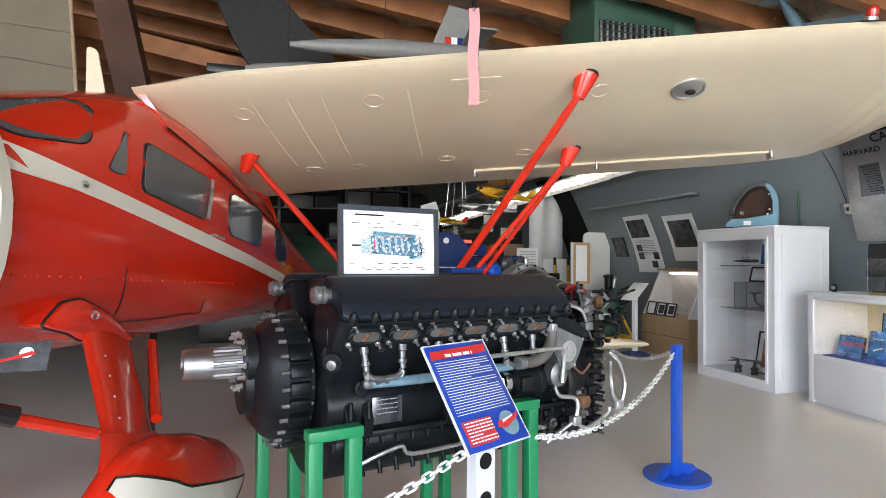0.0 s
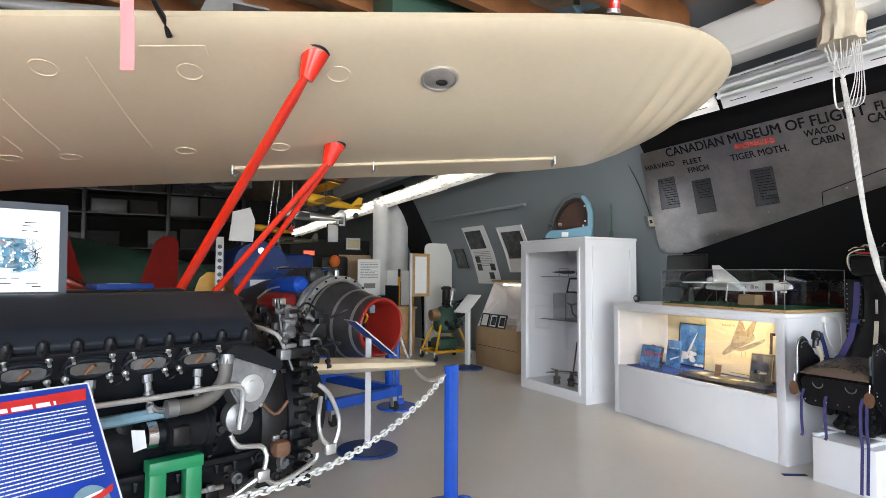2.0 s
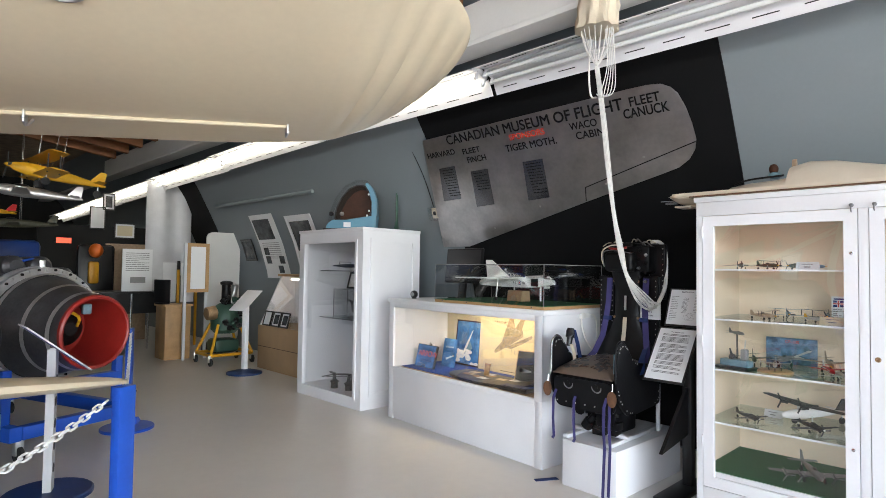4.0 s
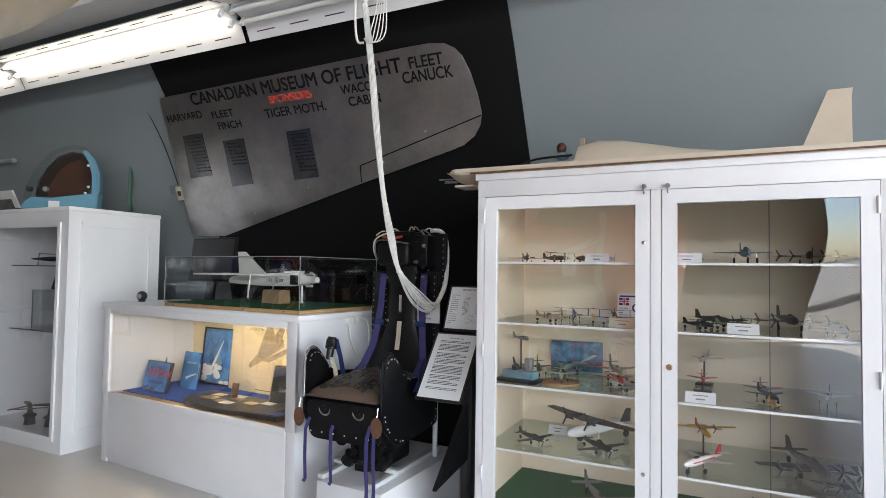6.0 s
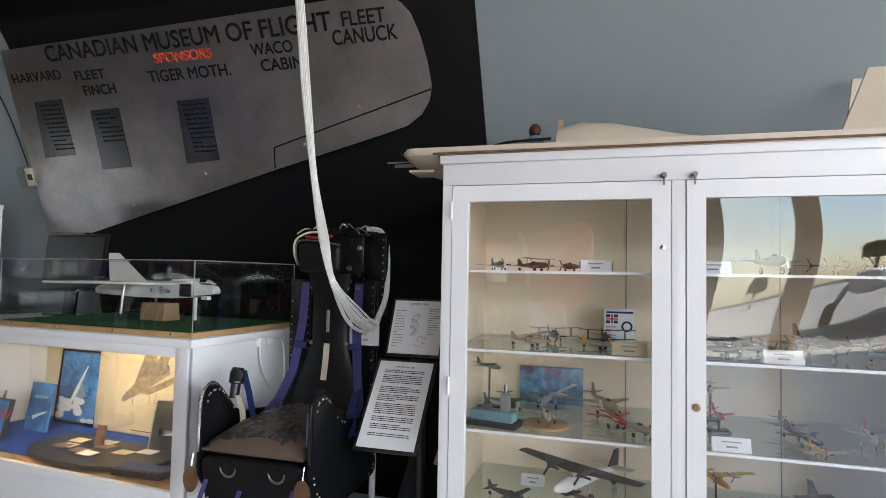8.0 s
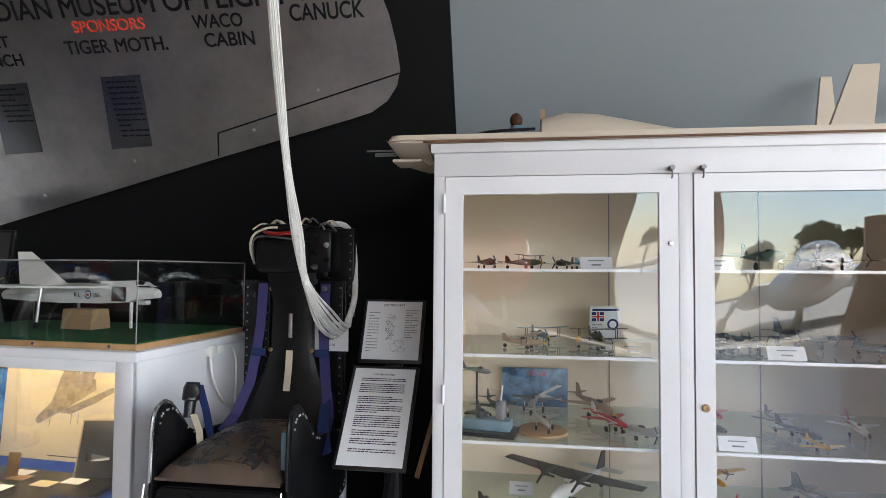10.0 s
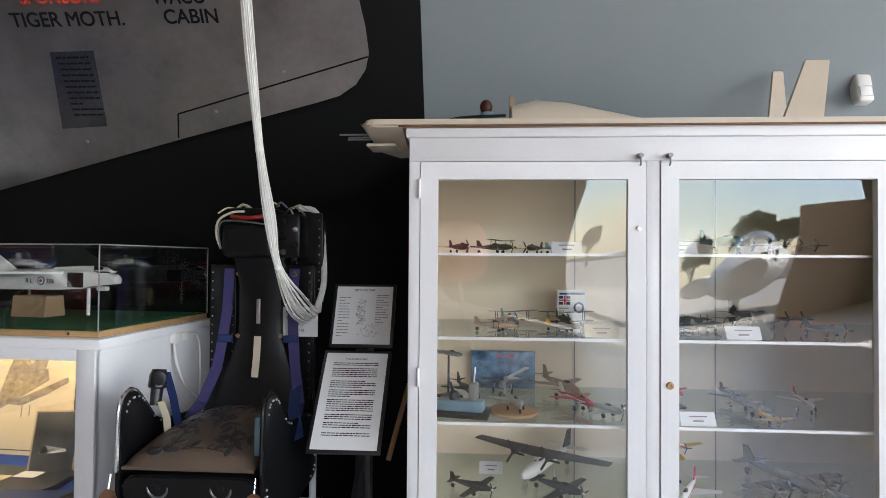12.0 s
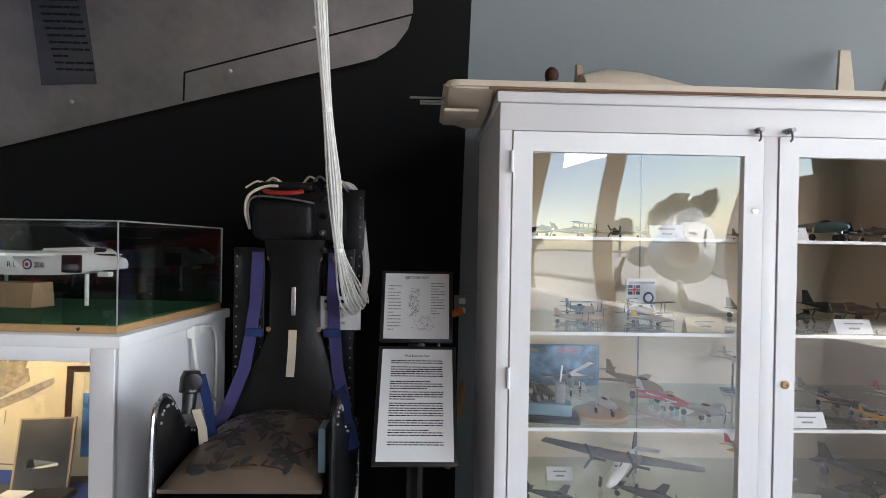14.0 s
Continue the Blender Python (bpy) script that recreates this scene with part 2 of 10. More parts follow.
def loft(sections, closed=True, caps=True, bm=None):
    bm = bm or bmesh.new()
    rings = [[bm.verts.new(p) for p in s] for s in sections]
    ring_faces(bm, rings, closed, caps)
    return bm


def box(lo, hi, bevel=0.0, bm=None, segments=2):
    own = bmesh.new()
    bmesh.ops.create_cube(own, size=1.0)
    for v in own.verts:
        v.co = Vector([lo[i] + (v.co[i] + 0.5) * (hi[i] - lo[i]) for i in range(3)])
    if bevel:
        bmesh.ops.bevel(own, geom=own.edges[:], offset=bevel, segments=segments, affect="EDGES", profile=0.5)
    return join(bm, own)


def join(bm, own, m=None):
    """Adds own's geometry to bm, moved by m."""
    if m is not None:
        own.transform(m)
    if bm is None:
        return own
    data = bpy.data.meshes.new("tmp")
    own.to_mesh(data)
    own.free()
    bm.from_mesh(data)
    bpy.data.meshes.remove(data)
    return bm


def circle(centre, axis, radius, n=16, turn=0.0, squash=1.0):
    axis = Vector(axis).normalized()
    side = axis.orthogonal().normalized() if abs(axis.z) > 0.999 else axis.cross(Vector((0, 0, 1))).normalized()
    up = side.cross(axis).normalized()
    return [Vector(centre) + radius * (math.cos(turn + 2 * math.pi * i / n) * side + squash * math.sin(turn + 2 * math.pi * i / n) * up) for i in range(n)]


def rod(a, b, radius, end=None, n=12, bm=None, caps=True):
    a, b = Vector(a), Vector(b)
    return join(bm, loft([circle(a, b - a, radius, n), circle(b, b - a, radius if end is None else end, n)], caps=caps))


def lathe(a, axis, profile, n=24, bm=None, caps=True, squash=1.0):
    """Rings at (distance along axis, radius)."""
    a, axis = Vector(a), Vector(axis).normalized()
    return join(bm, loft([circle(a + axis * d, axis, max(r, 1e-4), n, squash=squash) for d, r in profile], caps=caps))


def tube(points, radius, n=8, bm=None, smooth=4, squash=1.0):
    """Round bar along a smoothed line."""
    pts = [Vector(p) for p in points]
    if smooth > 1 and len(pts) > 2:
        fine = []
        for i in range(len(pts) - 1):
            p0, p1, p2, p3 = pts[max(i - 1, 0)], pts[i], pts[i + 1], pts[min(i + 2, len(pts) - 1)]
            for k in range(smooth):
                t = k / smooth
                fine.append(0.5 * ((2 * p1) + (p2 - p0) * t + (2 * p0 - 5 * p1 + 4 * p2 - p3) * t * t + (3 * p1 - p0 - 3 * p2 + p3) * t ** 3))
        pts = fine + [pts[-1]]
    rings, up = [], None
    for i, p in enumerate(pts):
        d = (pts[min(i + 1, len(pts) - 1)] - pts[max(i - 1, 0)]).normalized()
        side = d.orthogonal().normalized() if up is None else (up - d * up.dot(d)).normalized()
        up = side
        other = d.cross(side)
        rings.append([p + radius * (math.cos(2 * math.pi * k / n) * side + squash * math.sin(2 * math.pi * k / n) * other) for k in range(n)])
    return join(bm, loft(rings))


def prism(outline, thick, bm=None, bevel=0.0):
    """Outline in local x, y, extruded along z from 0 to thick."""
    own = bmesh.new()
    low = [own.verts.new((x, y, 0)) for x, y in outline]
    top = [own.verts.new((x, y, thick)) for x, y in outline]
    own.faces.new(list(reversed(low)))
    own.faces.new(top)
    n = len(outline)
    for i in range(n):
        j = (i + 1) % n
        own.faces.new((low[i], low[j], top[j], top[i]))
    bmesh.ops.recalc_face_normals(own, faces=own.faces[:])
    if bevel:
        bmesh.ops.bevel(own, geom=own.edges[:], offset=bevel, segments=2, affect="EDGES")
    return join(bm, own)


def ball(centre, radii, bm=None, u=16, v=10):
    own = bmesh.new()
    bmesh.ops.create_uvsphere(own, u_segments=u, v_segments=v, radius=1.0)
    r = radii if isinstance(radii, tuple) else (radii,) * 3
    for w in own.verts:
        w.co = Vector([centre[i] + w.co[i] * r[i] for i in range(3)])
    return join(bm, own)


def rounded(points, radius=0.02, n=4):
    """A 2D outline with its corners rounded."""
    out = []
    k = len(points)
    for i in range(k):
        p, a, b = Vector(points[i]), Vector(points[i - 1]), Vector(points[(i + 1) % k])
        u, v = (a - p), (b - p)
        r = min(radius, u.length * 0.45, v.length * 0.45)
        s, e = p + u.normalized() * r, p + v.normalized() * r
        for j in range(n + 1):
            t = j / n
            out.append(tuple((1 - t) ** 2 * s + 2 * t * (1 - t) * p + t * t * e))
    return out


def frame_bm(lo, hi, width, depth, axis="x", bm=None, bevel=0.003):
    """A mitred rectangular frame in the plane across axis; lo, hi: (u, v) corners; depth: (from, to)."""
    (u0, v0), (u1, v1) = lo, hi
    own, rings = bmesh.new(), []
    for u, v, du, dv in ((u0, v0, 1, 1), (u1, v0, -1, 1), (u1, v1, -1, -1), (u0, v1, 1, -1)):
        ring = []
        for k, d in ((0, 0), (1, 0), (1, 1), (0, 1)):
            a, b, c = u + k * width * du, v + k * width * dv, depth[d]
            ring.append(own.verts.new({"x": (c, a, b), "y": (a, c, b), "z": (a, b, c)}[axis]))
        rings.append(ring)
    ring_faces(own, rings + rings[:1], caps=False)
    if bevel:
        bmesh.ops.bevel(own, geom=[e for e in own.edges if e.calc_face_angle(0) > 0.5], offset=bevel, segments=2, affect="EDGES", profile=0.5)
    return join(bm, own)


def mesh_of(name, bm, mat, smooth=True):
    data = bpy.data.meshes.new(name)
    bmesh.ops.recalc_face_normals(bm, faces=bm.faces[:])
    if smooth:
        for f in bm.faces:
            f.smooth = True
        for e in bm.edges:
            if len(e.link_faces) == 2 and e.calc_face_angle(0) > 0.6:
                e.smooth = False
    bm.to_mesh(data)
    bm.free()
    data.materials.append(mat)
    return data


def thing(name, m, label, category, group="", kind=""):
    ob = new(name)
    ob.empty_display_size = 0.1
    ob.matrix_basis = m
    return tagged(ob, label, category, group, kind)


def part(name, bm, mat, parent, label="", m=None, smooth=True):
    ob = new(name, mesh_of(name, bm, mat, smooth))
    ob.parent = parent
    if m is not None:
        ob.matrix_basis = m
    if label:
        ob["label"] = label
    return ob


def solid(name, bm, mat, label, category, kind="", m=None, group="", smooth=True):
    """A thing that is one mesh."""
    ob = new(name, mesh_of(name, bm, mat, smooth))
    if m is not None:
        ob.matrix_basis = m
    return tagged(ob, label, category, group, kind)


def lettering(name, text, size, mat, parent, m, depth=0.0008, align="LEFT", wide=1.0, label="", heavy=0.0):
    """Words as a thin mesh in the local x, y plane of m."""
    curve = bpy.data.curves.new("words", "FONT")
    curve.body, curve.size, curve.extrude, curve.align_x = text, size / 0.73, depth, align
    curve.space_character, curve.bevel_depth, curve.bevel_resolution = wide, heavy * size, 0
    tmp = bpy.data.objects.new("words", curve)
    scene.collection.objects.link(tmp)
    data = bpy.data.meshes.new_from_object(tmp.evaluated_get(bpy.context.evaluated_depsgraph_get()))
    bpy.data.objects.remove(tmp)
    bpy.data.curves.remove(curve)
    data.materials.clear()
    data.materials.append(mat)
    ob = new(name, data)
    ob.parent = parent
    ob.matrix_basis = m
    ob["label"] = label or "printed lettering"
    return ob


def print_lines(width, top, bottom, step, height, seed=1, left=0.0):
    """Rows of unreadable print as thin bars on the local x, y plane."""
    rnd, bm, y = random.Random(seed), bmesh.new(), top
    while y > bottom:
        x = left
        end = left + width * (1 if rnd.random() > 0.2 else rnd.uniform(0.4, 0.9))
        while x < end:
            w = min(rnd.uniform(2.0, 7.0) * height, end - x)
            bm = box((x, y - height, 0), (x + w, y, 0.0006), 0, bm)
            x += w + height * 0.7
        y -= step
    return bm


def axes(origin, u, v):
    """A pose whose x runs along u and whose y runs as near to v as it can."""
    u = Vector(u).normalized()
    n = u.cross(Vector(v)).normalized()
    w = n.cross(u)
    m = Matrix((u, w, n)).transposed().to_4x4()
    m.translation = origin
    return m

# ---- large structure ----
WALL_PROFILE = [(6.78, 0.0), (6.74, 0.8), (6.66, 1.3), (6.53, 1.7), (6.37, 2.05), (6.24, 2.3), (6.07, 2.62), (5.9, 2.9), (5.7, 3.15), (5.45, 3.4), (5.1, 3.7)]
SOUTH, NORTH, WEST = -7.5, 19.0, -6.5


def wall_x(z):
    for (x0, z0), (x1, z1) in zip(WALL_PROFILE, WALL_PROFILE[1:]):
        if z <= z1:
            return x0 + (x1 - x0) * (z - z0) / (z1 - z0)
    return WALL_PROFILE[-1][0]


def arch_sheet(y_of, z_lo, z_hi, proud, thick, steps=24):
    """A bent sheet that follows the curved wall; y_of(z) gives its two ends."""
    sections = []
    for i in range(steps + 1):
        z = z_lo + (z_hi - z_lo) * i / steps
        x, (a, b) = wall_x(z) - proud, y_of(z)
        sections.append([(x, a, z), (x, b, z), (x - thick, b, z), (x - thick, a, z)])
    return loft(sections)


solid("floor", box((WEST, SOUTH, -0.2), (6.78, NORTH, 0.0)), FLOOR, "glossy pale grey painted concrete hangar floor", "floor", "structure", smooth=False)
solid("wall_east", arch_sheet(lambda z: (SOUTH, NORTH), 0.0, 3.7, -0.15, 0.15, 40), GREY_WALL, "pale blue-grey curved hangar wall", "wall", "structure")
# these enclosing walls all take the colour darkened for the dim hall
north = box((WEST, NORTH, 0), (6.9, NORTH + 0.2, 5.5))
solid("wall_north", north, DIM_HALL, "end wall of the hangar, coloured dark for the dim hall", "wall", "structure")
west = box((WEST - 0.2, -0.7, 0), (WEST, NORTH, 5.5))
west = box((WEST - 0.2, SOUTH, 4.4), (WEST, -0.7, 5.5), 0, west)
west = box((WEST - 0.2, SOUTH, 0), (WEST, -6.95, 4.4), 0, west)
solid("wall_west", west, DIM_HALL, "side wall with an open hangar doorway, coloured dark for the dim interior", "wall", "structure")
# unseen south wall; its wide doorway is assumed, for the daylight
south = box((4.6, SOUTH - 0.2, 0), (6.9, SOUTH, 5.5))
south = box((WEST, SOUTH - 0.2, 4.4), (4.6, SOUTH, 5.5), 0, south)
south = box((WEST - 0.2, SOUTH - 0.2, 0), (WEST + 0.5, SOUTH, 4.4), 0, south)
solid("wall_south", south, DIM_HALL, "unseen end wall with an assumed wide doorway, coloured dark for the dim interior", "wall", "structure")
solid("door_1", box((WEST - 0.12, -2.5, 0), (WEST + 0.08, -2.05, 4.4), 0.02), MODEL_TAN, "tan steel post in the open doorway", "door post", "structure")
# leaf added to close the west end of the assumed doorway
solid("door_3", box((WEST + 0.5, SOUTH - 0.05, 0), (-3.75, SOUTH + 0.03, 4.4), 0.01), MODEL_TAN, "tan door leaf added at the end of the assumed south doorway", "door", "structure")
solid("door_2", loft([[(x, -6.95, 0), (x, -5.37, 0), (x, -5.37, 2.66), (x, -6.95, 2.98)] for x in (WEST - 0.12, WEST - 0.02)]), MODEL_TAN, "tan steel door leaf standing half open", "door", "structure")


def roof_z(x):
    return 3.42 + (5.3 - x) * 0.13


# ceiling: foam sheet with uneven relief between rafters
def foam_sheet():
    bm, rows = bmesh.new(), []
    nx, ny = 90, 120
    for i in range(nx + 1):
        x = WEST + (5.35 - WEST) * i / nx
        row = []
        for j in range(ny + 1):
            y = SOUTH + (13.0 - SOUTH) * j / ny
            row.append(bm.verts.new((x, y, roof_z(x) + 0.10 + 0.10 * noise.noise((x * 2.2, y * 2.2, 0)) + 0.05 * noise.noise((x * 7, y * 7, 3)))))
        rows.append(row)
    for a, b in zip(rows, rows[1:]):
        for j in range(ny):
            bm.faces.new((a[j], b[j], b[j + 1], a[j + 1]))
    bm = box((WEST - 0.2, SOUTH - 0.2, 5.3), (6.9, NORTH + 0.2, 5.5), 0, bm)
    return box((WEST, 13.0, 3.6), (5.4, NORTH, 3.8), 0, bm)


solid("ceiling", foam_sheet(), FOAM, "rough tan sprayed-foam hangar ceiling", "ceiling", "structure")
for k in range(28):
    y = -7.2 + 0.72 * k
    solid("rafter", loft([[(5.33, y, roof_z(5.33) - 0.12), (5.33, y + 0.11, roof_z(5.33) - 0.12), (5.33, y + 0.11, roof_z(5.33) + 0.12), (5.33, y, roof_z(5.33) + 0.12)],
                               [(WEST, y, roof_z(WEST) - 0.12), (WEST, y + 0.11, roof_z(WEST) - 0.12), (WEST, y + 0.11, roof_z(WEST) + 0.12), (WEST, y, roof_z(WEST) + 0.12)]]),
              RAFTER, "reddish-brown wooden roof rafter", "rafter", "structure", group="roof rafters")
fascia = box((5.34, SOUTH, 3.06), (5.40, 13.0, 3.34), 0.004)
fascia = box((5.33, SOUTH, 3.02), (5.56, NORTH, 3.06), 0.004, fascia)
solid("trim", fascia, WHITE_WALL, "white painted eaves board below the roof", "trim", "structure")

# black sheet behind the sponsor panel
solid("wall_panel", arch_sheet(lambda z: (1.98, 4.66 + 0.06 * max(0.0, z - 1.0)), 0.02, 3.02, 0.006, 0.012, 40), BLACK_BOARD, "matt black sheet fixed to the curved wall", "wall panel", "structure")
solid("wall_panel_far", arch_sheet(lambda z: (10.3, 11.4), 0.02, 3.02, 0.006, 0.012, 40), BLACK_BOARD, "matt black sheet on the curved wall", "wall panel", "structure")
solid("trim_rail", tube([(wall_x(2.33) - 0.05, 7.0, 2.33), (wall_x(2.33) - 0.05, 9.9, 2.33)], 0.025, smooth=1), GREY_WALL, "grey painted pipe along the curved wall", "pipe", "structure")


# ---- fluorescent strip ----
def strip_light(y0, y1, lit):
    lamp = thing("strip_light", pose(5.62, y0, 2.865 - (0.026 * (y0 - 6.0) if y0 > 6.0 else 0.0), -1.5 if y0 > 6.0 else 0, 24, 0), "long white fluorescent batten with %s tubes under the eaves" % ("two lit" if lit else "two unlit"), "strip light", "fluorescent battens")
    length = y1 - y0
    part("body", box((-0.06, 0.01, 0.03), (0.06, length - 0.01, 0.09), 0.006), WHITE, lamp)
    wing = loft([[(-0.17, 0, -0.03), (-0.165, 0, -0.035), (-0.06, 0, 0.05), (-0.065, 0, 0.055)], [(-0.17, length, -0.03), (-0.165, length, -0.035), (-0.06, length, 0.05), (-0.065, length, 0.055)]])
    wing = loft([[(0.17, 0, -0.03), (0.165, 0, -0.035), (0.06, 0, 0.05), (0.065, 0, 0.055)], [(0.17, length, -0.03), (0.165, length, -0.035), (0.06, length, 0.05), (0.065, length, 0.055)]], bm=wing)
    part("reflector", wing, WHITE, lamp)
    for x in (-0.045, 0.045):
        part("tube", rod((x, 0.05, 0.0), (x, length - 0.05, 0.0), 0.016), TUBE_LIT if lit else TUBE_OFF, lamp)
        for y in (0.03, length - 0.03):
            part("lampholder", box((x - 0.012, y - 0.015, -0.02), (x + 0.012, y + 0.015, 0.04), 0.003), WHITE, lamp)
    k = 0.1
    while k < length - 0.2:
        for x in (-0.13, 0.13):
            part("slot", box((x - 0.006, k, -0.006), (x + 0.006, k + 0.14, 0.004)), BLACK, lamp)
        k += 0.26


for k in range(6):
    strip_light(3.66 + 2.42 * k, 3.66 + 2.42 * k + 2.40, True)
for k in range(3):
    strip_light(3.64 - 2.42 * (k + 1), 3.64 - 2.42 * k - 0.02, False)


# ---- outside ----
solid("ground", box((-400, -400, -0.6), (400, 400, -0.21)), ASPHALT, "pale concrete apron outside the hangar", "ground", "structure")
solid("pavement", box((-60, -40, -0.205), (WEST - 0.2, 12, -0.02)), ASPHALT, "pale concrete apron at the doorway", "pavement", "structure")

# ---- tall white display cabinet ----
def tall_cabinet():
    c = thing("display_cabinet", pose(5.6, 5.15, 0), "tall white glazed display cabinet against the grey wall", "cabinet")
    w, d, h = 1.15, 0.74, 1.765
    part("side", box((0.02, 0, 0), (d, 0.02, h - 0.03)), WHITE, c)
    part("side", box((0.02, w - 0.02, 0), (d, w, h - 0.03)), WHITE, c)
    part("back", box((d - 0.02, 0.02, 0.0), (d, w - 0.02, h - 0.03)), WHITE, c)
    part("bottom", box((0.02, 0.02, 0.0), (d - 0.02, w - 0.02, 0.10)), WHITE, c)
    part("top", box((-0.01, -0.01, h - 0.03), (d, w + 0.01, h), 0.004), WHITE, c)
    front = frame_bm((0.0, 0.0), (w, h - 0.03), 0.085, (0, 0.022), "x")
    front = frame_bm((0.085, 0.085), (w - 0.085, h - 0.115), 0.03, (-0.012, 0.012), "x", front)
    part("front_frame", front, WHITE, c)
    side = frame_bm((0.09, 0.12), (d - 0.07, h - 0.1), 0.035, (-0.012, 0.0), "y")
    part("side_moulding", side, WHITE, c)
    part("pane", box((0.010, 0.1, 0.1), (0.014, w - 0.1, h - 0.13)), GLASS, c).visible_shadow = False
    for z in (1.33, 0.835):
        part("shelf", box((0.10, 0.02, z), (0.42, 0.88, z + 0.008)), SHELF_GLASS, c)
        part("shelf_edge", box((0.096, 0.02, z), (0.10, 0.88, z + 0.008)), DULL_ALLOY, c)
    part("back_batten", box((d - 0.034, 0.50, 0.1), (d - 0.02, 0.55, h - 0.03), 0.003), WHITE, c)
    return c


tall_cabinet()


def picture(name, m, w, h, face, label, category="picture", rim=0.018, rim_mat=BLACK, mount=None, thick=0.015):
    p = thing(name, m, label, category)
    part("frame", frame_bm((0, 0), (w, h), rim, (0, thick), "z"), rim_mat, p)
    part("print", box((rim, rim, 0.001), (w - rim, h - rim, 0.006)), face, p)
    if mount:
        part("mount", frame_bm((rim, rim), (w - rim, h - rim), mount, (0.006, 0.008), "z", bevel=0), PAPER, p)
    return p


# what stands on its shelves
picture("framed_photo", axes((5.90, 5.72, 0.105), (0, -1, 0.0), (0.18, 0, 1)), 0.30, 0.48, PICTURE_ORANGE, "black framed orange photograph leaning in the tall cabinet", mount=0.055)
picture("framed_certificate", axes((5.84, 5.73, 1.147), (0.1, -1, 0.0), (0.3, 0, 1)), 0.24, 0.18, PAPER, "small black framed certificate on a clear box", mount=0.02)
picture("picture_card", axes((5.86, 5.60, 1.339), (0, -1, 0), (0.12, 0, 1)), 0.13, 0.25, PICTURE_SKY, "small blue picture card on the glass shelf", rim=0.012, rim_mat=PAPER)
vit = thing("clear_box", pose(5.80, 5.50, 0.843), "clear acrylic box with a silver trophy on the glass shelf", "box")
for lo, hi in (((0, 0, 0), (0.005, 0.42, 0.30)), ((0.17, 0, 0), (0.175, 0.42, 0.30)), ((0.005, 0, 0), (0.17, 0.005, 0.30)), ((0.005, 0.415, 0), (0.17, 0.42, 0.30)), ((0.005, 0.005, 0.295), (0.17, 0.415, 0.30))):
    part("side", box(lo, hi), ACRYLIC, vit).visible_shadow = False
for y in (0.0, 0.42):
    for x in (0.0, 0.175):
        part("edge", rod((x, y, 0), (x, y, 0.30), 0.004, n=6), DULL_ALLOY, vit)
part("trophy_arm", tube([(0.09, 0.05, 0.02), (0.09, 0.18, 0.06), (0.09, 0.22, 0.16), (0.09, 0.28, 0.18)], 0.011), DULL_ALLOY, vit)
part("trophy_arm", tube([(0.09, 0.22, 0.16), (0.09, 0.12, 0.19)], 0.011, smooth=1), DULL_ALLOY, vit)
part("trophy_foot", lathe((0.09, 0.13, 0.0), (0, 0, 1), [(0, 0.10), (0.012, 0.10), (0.018, 0.03)], 24), DULL_ALLOY, vit)
shelf_plane = thing("shelf_model", pose(5.84, 5.78, 1.339, 0, 0, 30), "small dark model aeroplane on a wire stand", "model aircraft")
part("fuselage", lathe((0, -0.14, 0.05), (0, 1, 0), [(0, 0.003), (0.03, 0.018), (0.14, 0.02), (0.28, 0.004)], 12), MODEL_DARK, shelf_plane)
part("wing", prism([(-0.19, 0.0), (0.19, 0.0), (0.18, 0.045), (-0.18, 0.045)], 0.006), MODEL_DARK, shelf_plane, m=pose(0, -0.03, 0.05))
part("stand", tube([(-0.15, 0, 0.0), (-0.14, 0, 0.09), (0.14, 0, 0.09), (0.15, 0, 0.0)], 0.004, smooth=1), DULL_ALLOY, shelf_plane)
for cx, cy, r, turn in ((5.80, 5.62, 0.20, 20), (5.76, 5.82, 0.15, 70)):
    prop = thing("model_rotor", pose(cx, cy, 0.10, 0, 0, turn), "black model rotor head lying on the cabinet floor", "model part")
    part("hub", lathe((0, 0, 0), (0, 0, 1), [(0, 0.04), (0.05, 0.035), (0.07, 0.05), (0.09, 0.02), (0.16, 0.012)], 16), BLACK, prop)
    for k in range(3):
        part("blade", prism([(0.02, -0.014), (r, -0.022), (r + 0.03, 0.0), (r, 0.022), (0.02, 0.014)], 0.007), BLACK, prop, m=pose(0, 0, 0.14, 8, 0, 120 * k))


# ---- low display case with lit window ----
CASE = pose(5.537, 3.0, 0, 0, 0, -4.5)


